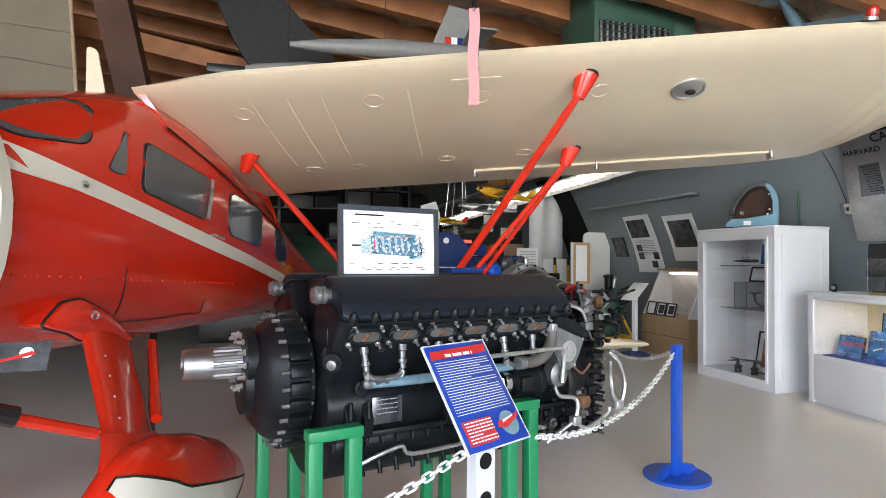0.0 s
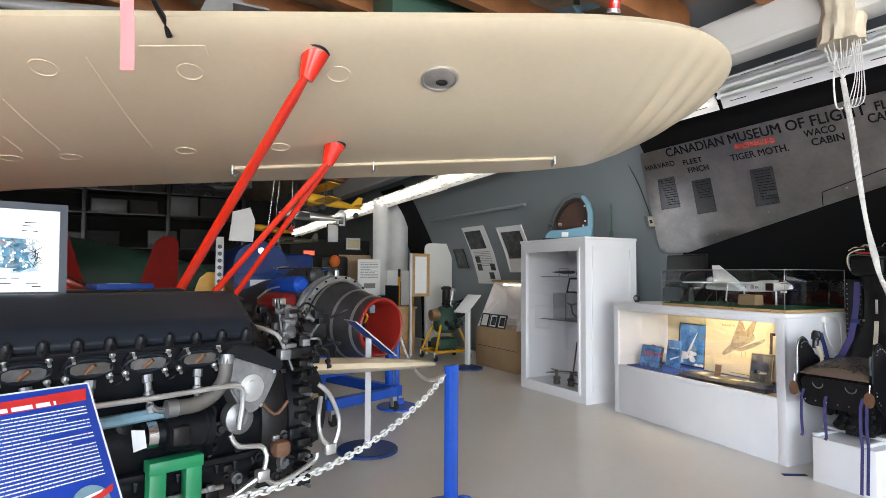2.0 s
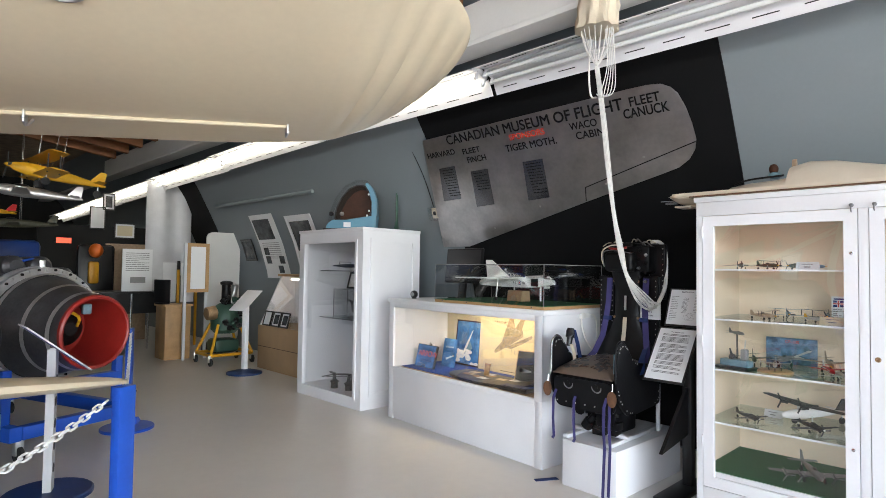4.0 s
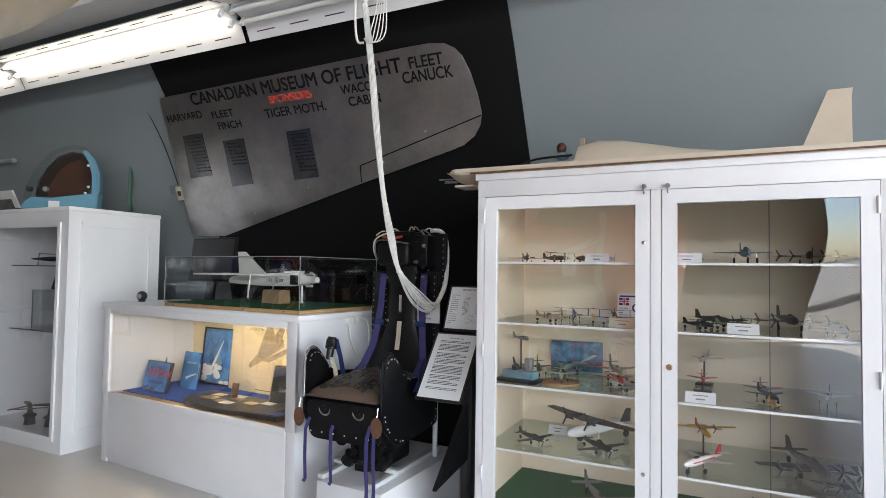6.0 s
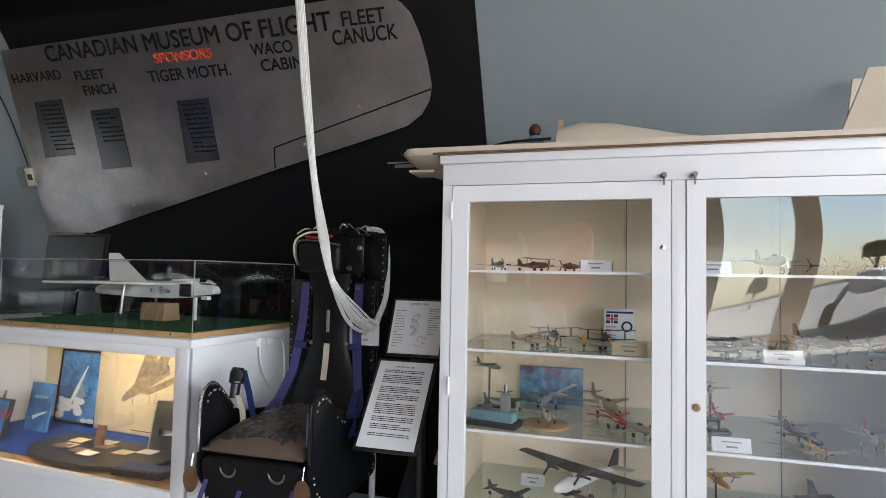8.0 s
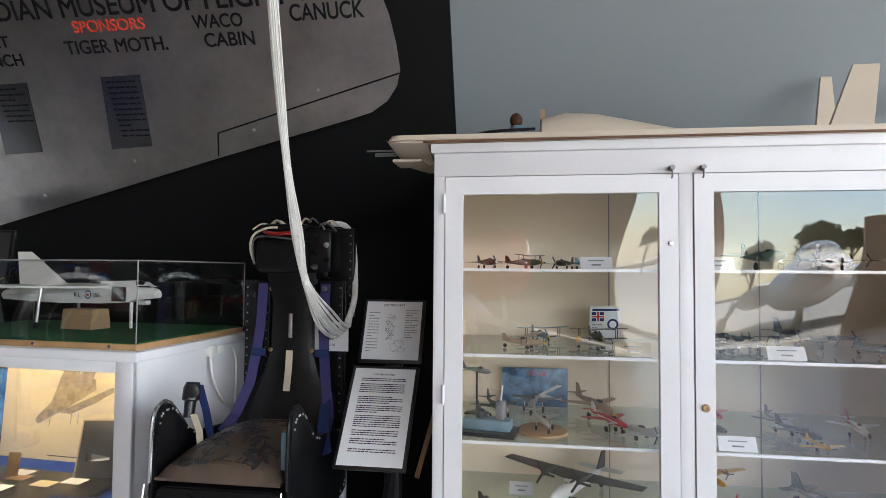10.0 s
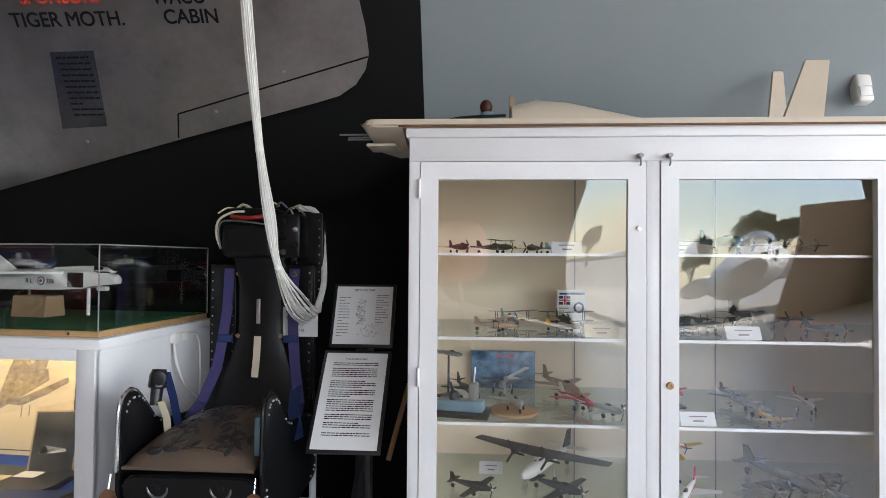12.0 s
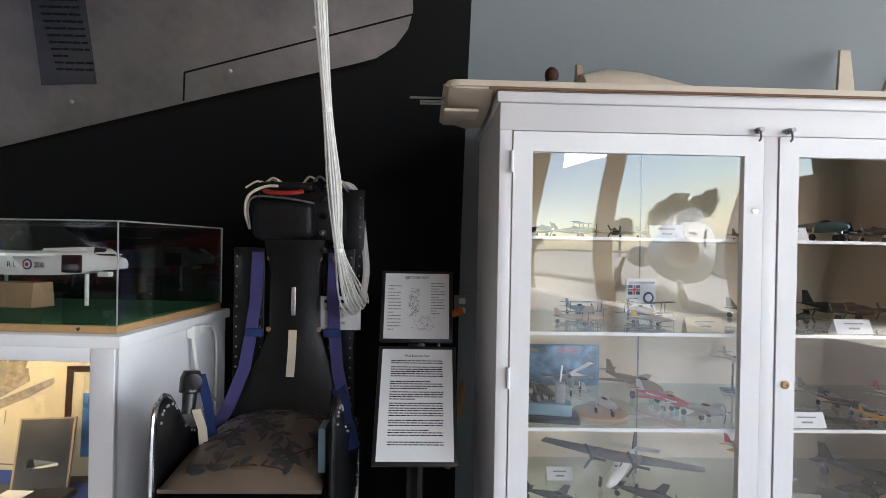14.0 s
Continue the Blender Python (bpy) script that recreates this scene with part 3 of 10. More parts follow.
def low_case():
    c = thing("display_case", CASE, "white wooden display case with a lit glazed front", "display case")
    L, d, h = 1.83, 0.72, 1.088
    body = box((0.0, 0.0, 0.0), (d, 0.07, 0.46), 0.004)
    body = box((0, L - 0.07, 0), (d, L, 0.46), 0.004, body)
    body = box((0.012, 0.07, 0.0), (0.03, L - 0.07, 0.46), 0.002, body)
    body = box((0.0, 0.0, 0.46), (d, 0.022, h - 0.03), 0, body)
    body = box((0.0, L - 0.022, 0.46), (d, L, h - 0.03), 0, body)
    body = box((d - 0.02, 0.022, 0.0), (d, L - 0.022, h - 0.03), 0, body)
    part("body", body, WHITE, c)
    part("top", box((-0.015, -0.02, h - 0.035), (d, L + 0.02, h), 0.005), WHITE, c)
    fr = box((-0.006, 0.0, 0.46), (0.02, 0.07, h - 0.035), 0.003)
    fr = box((-0.006, L - 0.07, 0.46), (0.02, L, h - 0.035), 0.003, fr)
    fr = box((-0.006, 0.07, 0.435), (0.02, L - 0.07, 0.475), 0.003, fr)
    fr = box((-0.006, 0.07, h - 0.075), (0.02, L - 0.07, h - 0.035), 0.003, fr)
    part("front_frame", fr, WHITE, c)
    part("panel", box((-0.002, 0.07, 0.03), (0.012, L - 0.07, 0.435), 0.002), WHITE, c)
    part("deck", box((0.03, 0.022, 0.44), (d - 0.02, L - 0.022, 0.458)), WOOD, c)
    part("lining", box((d - 0.03, 0.022, 0.458), (d - 0.021, L - 0.022, h - 0.035)), PICTURE_CREAM, c)
    part("pane", box((0.004, 0.07, 0.475), (0.008, L - 0.07, h - 0.075)), GLASS, c).visible_shadow = False
    lamp = part("case_lamp", box((0.06, 0.45, h - 0.085), (0.13, L - 0.5, h - 0.05), 0.004), WHITE, c)
    part("tube", rod((0.14, 0.5, h - 0.075), (0.14, L - 0.55, h - 0.075), 0.012), CASE_LIT, lamp)
    return c


low_case()

# ---- glazed cabinet with the models ----
def old_pane(y0, y1, z0, z1, phase):
    """A sheet of old drawn glass whose face is gently twisted and rippled."""
    bm, ny, nz = bmesh.new(), 28, 56
    mid, rows = (y0 + y1) / 2, []
    for j in range(nz + 1):
        z = z0 + (z1 - z0) * j / nz
        row = []
        for i in range(ny + 1):
            y = y0 + (y1 - y0) * i / ny
            d = 0.011 * (y - mid) * math.sin(7.6 * z + phase) + 0.0009 * noise.noise((3.2 * y + phase, 1.6 * z, phase))
            row.append(bm.verts.new((0.008 + d, y, z)))
        rows.append(row)
    for a, b in zip(rows, rows[1:]):
        for i in range(ny):
            bm.faces.new((a[i], a[i + 1], b[i + 1], b[i]))
    return bm


def model_cabinet():
    c = thing("model_cabinet", pose(5.51, 0.05, 0), "wide white glazed cabinet filled with model aircraft", "cabinet")
    w, d, h = 1.896, 0.62, 1.783
    bays = ((1.207, 1.801), (0.454, 1.059))
    body = box((0.022, w - 0.02, 0), (d, w, h - 0.03))
    body = box((0.022, 0, 0), (d, 0.02, h - 0.03), 0, body)
    body = box((0.022, 0.02, 0.0), (d - 0.02, w - 0.02, 0.285), 0, body)
    part("body", body, WHITE, c)
    part("back", box((d - 0.02, 0.02, 0.285), (d, w - 0.02, h - 0.03)), CABINET_IN, c)
    lining = box((0.03, w - 0.026, 0.285), (d - 0.02, w - 0.02, h - 0.03))
    lining = box((0.03, 0.02, 0.285), (d - 0.02, 0.026, h - 0.03), 0, lining)
    part("lining", lining, CABINET_IN, c)
    joint = box((d - 0.024, 1.27, 0.29), (d - 0.019, 1.274, h - 0.04))
    joint = box((d - 0.024, 0.70, 0.29), (d - 0.019, 0.704, h - 0.04), 0, joint)
    part("joint", joint, INK_GREY, c)
    part("top", box((-0.012, -0.01, h - 0.03), (d, w + 0.01, h), 0.004), WHITE, c)
    fr = box((0, 0, h - 0.105), (0.022, w, h - 0.03), 0.002)
    fr = box((0, w - 0.035, 0), (0.022, w, h - 0.105), 0.002, fr)
    fr = box((0, 1.108, 0.0), (0.022, 1.148, h - 0.105), 0.002, fr)
    fr = box((0, 0.0, 0.0), (0.022, 0.40, h - 0.105), 0.002, fr)
    fr = box((0, 0.40, 0.0), (0.022, w - 0.035, 0.20), 0.002, fr)
    part("face_frame", fr, WHITE, c)
    for (a, b), lo, hi, knob in ((bays[0], 1.151, 1.858, 1), (bays[1], 0.403, 1.105, 0)):
        door = part("door", frame_bm((lo, 0.205), (hi, h - 0.108), 0.055, (-0.004, 0.02), "x", bevel=0.002), WHITE, c)
        part("pane", old_pane(lo + 0.05, hi - 0.05, 0.255, h - 0.155, 0.8 if knob else 2.6), CABINET_GLASS, door, "old wavy window glass").visible_shadow = False
        y = 1.172 if knob else 1.083
        catch = lathe((-0.004, y, h - 0.092), (-1, 0, 0), [(0, 0.009), (0.006, 0.009), (0.008, 0.004), (0.018, 0.004), (0.02, 0.007), (0.026, 0.007)], 12)
        catch = tube([(-0.02, y, h - 0.092), (-0.024, y, h - 0.115), (-0.016, y, h - 0.122)], 0.003, bm=catch)
        part("catch", catch, DULL_ALLOY, door, "small steel catch")
        if knob:
            for z in (1.465, 0.55):
                part("lock", lathe((-0.004, 1.175, z), (-1, 0, 0), [(0, 0.008), (0.003, 0.008), (0.004, 0.004)], 12), STEEL, door)
        else:
            part("knob", lathe((-0.004, 1.078, 0.978), (-1, 0, 0), [(0, 0.012), (0.003, 0.012), (0.005, 0.009), (0.007, 0.009), (0.007, 0.005), (0.004, 0.003)], 16), BRASS, door, "round brass lock")
        for z in (0.42, 0.96, 1.56):
            yh = hi if knob else lo
            part("hinge", rod((-0.008, yh + 0.004, z), (-0.008, yh + 0.004, z + 0.06), 0.005), WHITE, door)
    for z in (1.385, 1.113, 0.839, 0.552):
        sh = part("shelf", box((0.035, 0.03, z - 0.006), (d - 0.022, w - 0.03, z)), SHELF_GLASS, c)
        # opaque white strip: light caught by the glass edge, as colour
        part("shelf_edge", box((0.030, 0.03, z - 0.0075), (0.035, w - 0.03, z + 0.0015)), INK_WHITE, sh, "white strip painted for the glint along the glass edge")
    part("baize", box((0.03, 0.026, 0.285), (d - 0.02, w - 0.026, 0.291)), FELT, c)
    return c


model_cabinet()

# ---- red and cream cabin biplane ----
# aircraft axes: x outboard along the wing, y aft, z up; the nose points to the open south doors
PLANE = pose(3.17, 2.26, 0, 0, 0, -20)
plane = thing("biplane", PLANE, "red and cream vintage cabin biplane with spatted wheels", "aeroplane")


def chord_at(s):
    """Leading and trailing edge along the wing."""
    if s < -0.25:
        return -0.02, 1.72
    t = min(1.0, (s + 0.25) / 1.13)
    k = math.sqrt(max(0.0, 1 - t ** 2.3))
    return 0.62 - 0.64 * k, 0.62 + 1.10 * (k ** 0.9)


def wing_z(s, c):
    """Height of the underside, nose up and with dihedral."""
    base = [(-0.02, 2.44), (0.03, 2.405), (0.126, 2.375), (0.326, 2.31), (0.65, 2.22), (0.978, 2.15), (1.344, 2.115), (1.72, 2.09)]
    for (c0, z0), (c1, z1) in zip(base, base[1:]):
        if c <= c1:
            break
    return z0 + (z1 - z0) * (c - c0) / (c1 - c0) + 0.063 * s


def wing_section(s):
    le, te = chord_at(s)
    low, top = [], []
    for i in range(13):
        u = (1 - math.cos(math.pi * i / 12)) / 2
        c = le + (te - le) * u
        z0 = wing_z(s, -0.02 + 1.74 * u)
        thick = 0.215 * (te - le) / 1.74 * (2.6 * math.sqrt(max(u, 0)) * (1 - u) * 0.72 + 0.02)
        if s > 0.25:
            z0 -= 0.024 * abs(math.sin(math.pi * s / 0.115)) * min(1.0, (s - 0.25) / 0.3) * math.sin(math.pi * u) ** 0.5
        thick *= min(1.0, 0.55 + (s + 3.5) * 0.9) if s < -3.0 else 1.0
        z0 -= 0.02 * max(0.0, (-3.1 - s) / 0.4)
        zm = wing_z(s, 0.62)
        k = min(1.0, (te - le) / 1.4)
        z0 = zm + (z0 - zm) * k + (1 - k) * 0.10
        low.append((s, c, z0))
        top.append((s, c, z0 + thick))
    return low + top[::-1][1:-1]


stations = [-3.50] + [-3.34 + 0.1545 * i for i in range(21)] + [-0.25 + 1.13 * math.sin(math.pi / 2 * i / 60) for i in range(1, 61)]
stations[-1] -= 0.002
upper = part("upper_wing", loft([wing_section(s) for s in stations]), CREAM, plane, "cream fabric-covered upper wing with rounded tip")

# aileron gap, hinge fittings and rib tapes under the wing
gap = None
for a, b in (((-1.82, 1.335), (0.19, 1.335)),):
    gap = tube([(a[0], a[1], wing_z(a[0], a[1]) - 0.004), (b[0], b[1], wing_z(b[0], b[1]) - 0.004)], 0.012, smooth=1, bm=gap)
part("aileron_seam", gap, CREAM, upper)
for s in (-1.82, -0.98, 0.19):
    z = wing_z(s, 1.335)
    bracket = box((s - 0.004, 1.30, z - 0.05), (s + 0.004, 1.38, z + 0.01), 0.002)
    bracket = tube([(s, 1.30, z - 0.03), (s, 1.36, z - 0.055), (s + 0.02, 1.40, z - 0.02)], 0.007, bm=bracket)
    part("aileron_hinge", bracket, ALLOY, upper)
for s in (-2.97, -2.78, -2.60, -2.15):
    stitches = None
    for k in range(26):
        c = 0.18 + 0.03 * k
        stitches = ball((s, c, wing_z(s, c) - 0.001), (0.004, 0.006, 0.003), stitches, 6, 4)
    part("rib_stitching", stitches, CREAM, upper)
for s, c in ((-3.05, 0.27), (-2.337, 0.238), (-1.78, 0.27), (-1.158, 0.294), (-2.89, 1.042), (-2.6, 1.05), (-2.0, 1.0), (-1.5, 0.98)):
    z = wing_z(s, c)
    hoop = bmesh.new()
    ring = lambda r, dz: [(s + r * math.cos(a * math.pi / 10), c + r * math.sin(a * math.pi / 10), wing_z(s + r * math.cos(a * math.pi / 10), c + r * math.sin(a * math.pi / 10)) - dz) for a in range(20)]
    hoop = loft([ring(0.055, -0.002), ring(0.054, 0.002), ring(0.049, 0.002), ring(0.048, -0.002)], caps=False, bm=hoop)
    part("inspection_ring", hoop, CREAM, upper)
plate = loft([[(x, c, wing_z(x, c) + dz) for x, c in ((-1.93, 0.11), (-1.68, 0.11), (-1.68, 0.17), (-1.93, 0.17))] for dz in (-0.003, 0.01)])
part("inspection_plate", plate, CREAM, upper)
# landing light sunk in the wing
z = wing_z(-0.70, 0.33)
n = Vector((0.02, -0.3, -1)).normalized()
light = part("landing_light", lathe(Vector((-0.70, 0.33, z + 0.004)), n, [(0, 0.088), (0.012, 0.088), (0.016, 0.078), (0.010, 0.072)], 28, caps=False), ALLOY, upper, "round landing light with chrome ring")
part("lens", lathe(Vector((-0.70, 0.33, z - 0.001)), n, [(0, 0.074), (0.004, 0.074), (0.014, 0.04), (0.017, 0.001)], 24), ALLOY, light, "grey domed lens")
part("bulb", ball((-0.69, 0.325, z - 0.02), (0.028, 0.02, 0.014)), ENGINE_DARK, light)
# red beacon on the leading edge
zb = wing_z(0.0, 0.0) + 0.05
beacon = part("navigation_lamp", lathe((0.0, 0.0, zb), (0, -0.4, 1), [(0, 0.03), (0.015, 0.026)], 16), ALLOY, upper)
part("lens", lathe((0.0, -0.006, zb + 0.012), (0, -0.4, 1), [(0, 0.024), (0.03, 0.025), (0.045, 0.018), (0.052, 0.004)], 16), RED_LENS, beacon, "red glass lens")


def streamline_strut(a, b, wide, thin, name, parent=plane):
    """Tapered red strut with a flattened section."""
    a, b = Vector(a), Vector(b)
    d = (b - a).normalized()
    aft = (Vector((0, 1, 0)) - d * d.y).normalized()
    side = d.cross(aft)
    secs = []
    for t, k in ((0, 0.75), (0.06, 1), (0.94, 1), (1, 0.75)):
        p = a + (b - a) * t
        secs.append([p + k * (wide * math.cos(2 * math.pi * i / 14) * aft + thin * math.sin(2 * math.pi * i / 14) * side) for i in range(14)])
    return part(name, loft(secs), RED, parent)


def cuff(p, name="strut_cuff"):
    p = Vector(p)
    bm = lathe(p + Vector((0, 0, 0.02)), Vector((-0.35, 0.1, -1)), [(0, 0.05), (0.02, 0.047), (0.08, 0.036), (0.13, 0.026)], 18, squash=1.2)
    ob = part(name, bm, RED, plane)
    rim = lathe(p + Vector((0, 0, 0.012)), Vector((-0.05, -0.2, -1)), [(0, 0.06), (0.006, 0.058), (0.006, 0.048)], 20, caps=False, squash=1.2)
    part("cuff_edge", rim, BLACK_LINE, ob)


FRONT_TOP = Vector((-1.248, 0.172, wing_z(-1.248, 0.172)))
REAR_TOP = Vector((-1.20, 0.985, wing_z(-1.20, 0.985)))
LOWER_FRONT = Vector((-2.25, 0.95, 0.80))
LOWER_REAR = Vector((-2.12, 1.45, 0.78))
cuff(FRONT_TOP)
cuff(REAR_TOP)
streamline_strut(FRONT_TOP + Vector((-0.04, 0, -0.09)), LOWER_FRONT, 0.038, 0.022, "front_strut")
streamline_strut(REAR_TOP + Vector((-0.04, 0, -0.09)), LOWER_FRONT + Vector((0.03, 0.12, 0)), 0.028, 0.017, "rear_strut")
streamline_strut(REAR_TOP + Vector((-0.03, 0.03, -0.09)), LOWER_REAR, 0.026, 0.016, "rear_strut")


streamline_strut((-3.22, 0.74, wing_z(-3.22, 0.74)), (-2.3, 1.5, 0.78), 0.034, 0.02, "root_strut")
cuff((-3.2, 0.74, wing_z(-3.2, 0.74)))

# lower wing, only its outer part stands clear of the engine
def lower_section(s):
    t = max(0.0, (s + 1.7) / 1.16)
    k = math.sqrt(max(0.0, 1 - min(1.0, t) ** 2.2))
    le, te = 1.62 - 0.42 * k, 1.62 + 0.5 * k
    low, top = [], []
    for i in range(11):
        u = (1 - math.cos(math.pi * i / 10)) / 2
        c = le + (te - le) * u
        z = 0.80 - 0.14 * (c - 1.2) + 0.02 * (s + 1.0) - 0.05 * k * u * (1 - u)
        low.append((s, c, z - 0.035 * k * math.sqrt(u) * (1 - u) * 2))
        top.append((s, c, z + 0.10 * k * math.sqrt(u) * (1 - u) * 2.2 + 0.003))
    return low + top[::-1][1:-1]


part("lower_wing", loft([lower_section(s) for s in [-3.5, -3.0, -2.5, -2.0] + [-1.7 + 1.15 * math.sin(math.pi / 2 * i / 12) for i in range(13)]]), CREAM, plane, "cream lower wing with a slim tip")


# fuselage: sections along y (aft), nose-up attitude
CX = -3.92
FUSE = [(-1.02, 0.60, 1.90, 0.97), (-0.75, 0.615, 1.97, 0.95), (-0.46, 0.62, 2.06, 0.93), (-0.2, 0.62, 2.135, 0.92), (0.05, 0.62, 2.20, 0.915), (0.5, 0.62, 2.16, 0.90), (1.0, 0.61, 2.02, 0.89), (1.67, 0.57, 1.84, 0.88), (2.4, 0.48, 1.58, 0.87), (3.3, 0.36, 1.36, 0.86), (5.2, 0.1, 1.02, 0.80)]


def fuse_at(y):
    for a, b in zip(FUSE, FUSE[1:]):
        if y <= b[0]:
            break
    t = (y - a[0]) / (b[0] - a[0])
    return [a[i] + (b[i] - a[i]) * t for i in (1, 2, 3)]


def fuse_ring(y, n=36, square=4.2):
    half, zt, zb = fuse_at(y)
    out = []
    for i in range(n):
        a = 2 * math.pi * i / n
        c, s = math.cos(a), math.sin(a)
        p = 2 / (square if s > 0 else 2.6)
        out.append((CX + half * math.copysign(abs(c) ** (2 / (square if s > 0 else 2.6)), c), y, (zt + zb) / 2 + (zt - zb) / 2 * math.copysign(abs(s) ** p, s)))
    return out


def side_x(y, z):
    half, zt, zb = fuse_at(y)
    s = min(0.999, abs((z - (zt + zb) / 2) / ((zt - zb) / 2)))
    e = 4.2 if z > (zt + zb) / 2 else 2.6
    return CX + half * (1 - s ** e) ** (1 / e)


fuselage = part("fuselage", loft([fuse_ring(-1.02 + 0.2 * i) for i in range(32)]), RED, plane, "glossy red fuselage with an off-white stripe")


def skin_patch(outline, mat, name, parent, proud=0.004, label=""):
    """A shaped panel lying on the fuselage side; outline in (y, z)."""
    outer = [(side_x(y, z) + proud, y, z) for y, z in outline]
    inner = [(side_x(y, z) - 0.01, y, z) for y, z in outline]
    return part(name, loft([inner, outer]), mat, parent, label)


def side_window(name, corners, r=0.05):
    shape = rounded(corners, r, 5)
    cy, cz = sum(p[0] for p in shape) / len(shape), sum(p[1] for p in shape) / len(shape)
    w = skin_patch(shape, BLACK, name, fuselage, 0.003, "cabin window with a thin black seal")
    inset = [(cy + (y - cy) * 0.94, cz + (z - cz) * 0.94) for y, z in shape]
    skin_patch(inset, CABIN_GLASS, "pane", w, 0.006)


side_window("side_window", [(-1.01, 1.80), (-1.01, 1.86), (-0.5, 2.015), (-0.44, 1.99), (-0.57, 1.80), (-0.9, 1.765)])
side_window("side_window", [(-0.31, 1.93), (-0.36, 1.705), (-0.48, 1.72)], 0.04)
side_window("side_window", [(-0.20, 1.90), (-0.25, 1.66), (0.37, 1.565), (0.43, 1.81)])
side_window("side_window", [(0.68, 1.775), (0.66, 1.50), (1.25, 1.43), (1.28, 1.70)], 0.08)
side_window("side_window", [(1.60, 1.64), (1.56, 1.36), (1.92, 1.30), (1.96, 1.50)], 0.13)
trim_bar = skin_patch([(0.385, 1.58), (0.405, 1.575), (0.46, 1.80), (0.44, 1.81)], ALLOY, "window_slide", fuselage, 0.012)


def stripe_band(top, low, mat, name, proud):
    secs = []
    n = 24
    for i in range(n + 1):
        y = top[0][0] + (top[-1][0] - top[0][0]) * i / n

        def at(line):
            for (y0, z0), (y1, z1) in zip(line, line[1:]):
                if y <= y1 + 1e-6:
                    return z0 + (z1 - z0) * (y - y0) / (y1 - y0)
            return line[-1][1]
        zt, zl = at(top), at(low)
        secs.append([(side_x(y, zt) + proud, y, zt), (side_x(y, zl) + proud, y, zl), (side_x(y, zl) - 0.01, y, zl), (side_x(y, zt) - 0.01, y, zt)])
    return part(name, loft(secs), mat, fuselage)


stripe_band([(-1.01, 1.752), (-0.617, 1.676), (0.5, 1.475), (1.97, 1.216), (3.2, 1.12)], [(-1.01, 1.655), (-0.617, 1.610), (0.5, 1.40), (1.97, 1.145), (3.2, 1.07)], WHITE_STRIPE, "stripe", 0.004)
# door seam, rivets and handle on the side
seam = None
for line in ([(-0.28, 1.98), (-0.31, 1.3), (-0.22, 1.06)], [(0.55, 1.86), (0.55, 1.12), (0.45, 1.04), (-0.22, 1.06)]):
    seam = tube([(side_x(y, z) + 0.0005, y, z) for y, z in line], 0.0028, n=6, bm=seam)
part("door_seam", seam, BLACK_LINE, fuselage)
rivets = None
for k in range(34):
    y = -0.98 + 0.055 * k
    for z in (1.30 - 0.03 * k / 10,):
        rivets = ball((side_x(y, z), y, z), 0.006, rivets, 6, 4)
for k in range(16):
    y = -0.99 + 0.045 * k
    z = 1.80 - 0.12 * (y + 1)
    rivets = ball((side_x(y, z), y, z), 0.005, rivets, 6, 4)
for k in range(18):
    y, z = -0.30, 1.95 - 0.05 * k
    rivets = ball((side_x(y, z), y, z), 0.005, rivets, 6, 4)
part("rivet", rivets, RED, fuselage)
handle = tube([(side_x(0.42, 1.49) + 0.004, 0.42, 1.495), (side_x(0.42, 1.49) + 0.03, 0.44, 1.49), (side_x(0.5, 1.48) + 0.03, 0.54, 1.475)], 0.007)
part("door_handle", handle, STEEL, fuselage)
fastener = lathe((side_x(-0.62, 1.64) + 0.002, -0.62, 1.64), (1, 0, 0), [(0, 0.016), (0.012, 0.014), (0.014, 0.004)], 12)
part("fuel_cap", fastener, STEEL, fuselage)

# red fillet between fuselage and wing, edged in black
fillet, edge, inner_edge = [], [], []
for i in range(20):
    c = 0.02 + 1.70 * i / 19
    z = wing_z(-3.47, c)
    low = 2.01 - 0.25 * c
    x = side_x(c, low)
    fillet.append([(x - 0.03, c, low), (x + 0.006, c, low), (-3.40, c, (low + z) / 2 + 0.01), (-3.455, c, z - 0.012), (-3.465, c, z + 0.004), (x - 0.15, c, z - 0.01)])
    edge.append((-3.462, c, z - 0.012))
    inner_edge.append((x + 0.007, c, low))
root = part("root_fillet", loft(fillet), RED, plane)
part("fillet_edge", tube(edge, 0.007, n=6, smooth=1), BLACK_LINE, root)
part("fillet_edge", tube(inner_edge, 0.005, n=6, smooth=1), BLACK_LINE, root)

# engine cowling ahead of the cabin
cowl = part("cowling", lathe((CX, -1.0, 1.43), (0, -1, 0.12), [(0, 0.60), (0.02, 0.66), (0.35, 0.68), (0.8, 0.66), (1.0, 0.58), (1.06, 0.5), (0.9, 0.46)], 40, caps=False), RED, plane, "red round engine cowling")
part("cowl_band", lathe((CX, -1.012, 1.43), (0, -1, 0.12), [(0, 0.655), (0.02, 0.684), (0.07, 0.688), (0.075, 0.68)], 40, caps=False), WHITE_STRIPE, cowl, "off-white painted band")

# landing gear
def leg():
    secs = []
    for t in range(9):
        u = t / 8
        x = -3.33 + 0.30 * u
        m, h = -0.43 - 0.25 * u, 0.152
        z = 1.06 - 0.46 * u
        secs.append([(x + 0.034 * math.sin(a) * (1 - 0.35 * math.cos(a)), m + h * math.cos(a), z - 0.045 * math.cos(a)) for a in [2 * math.pi * i / 18 for i in range(18)]])
    return loft(secs)


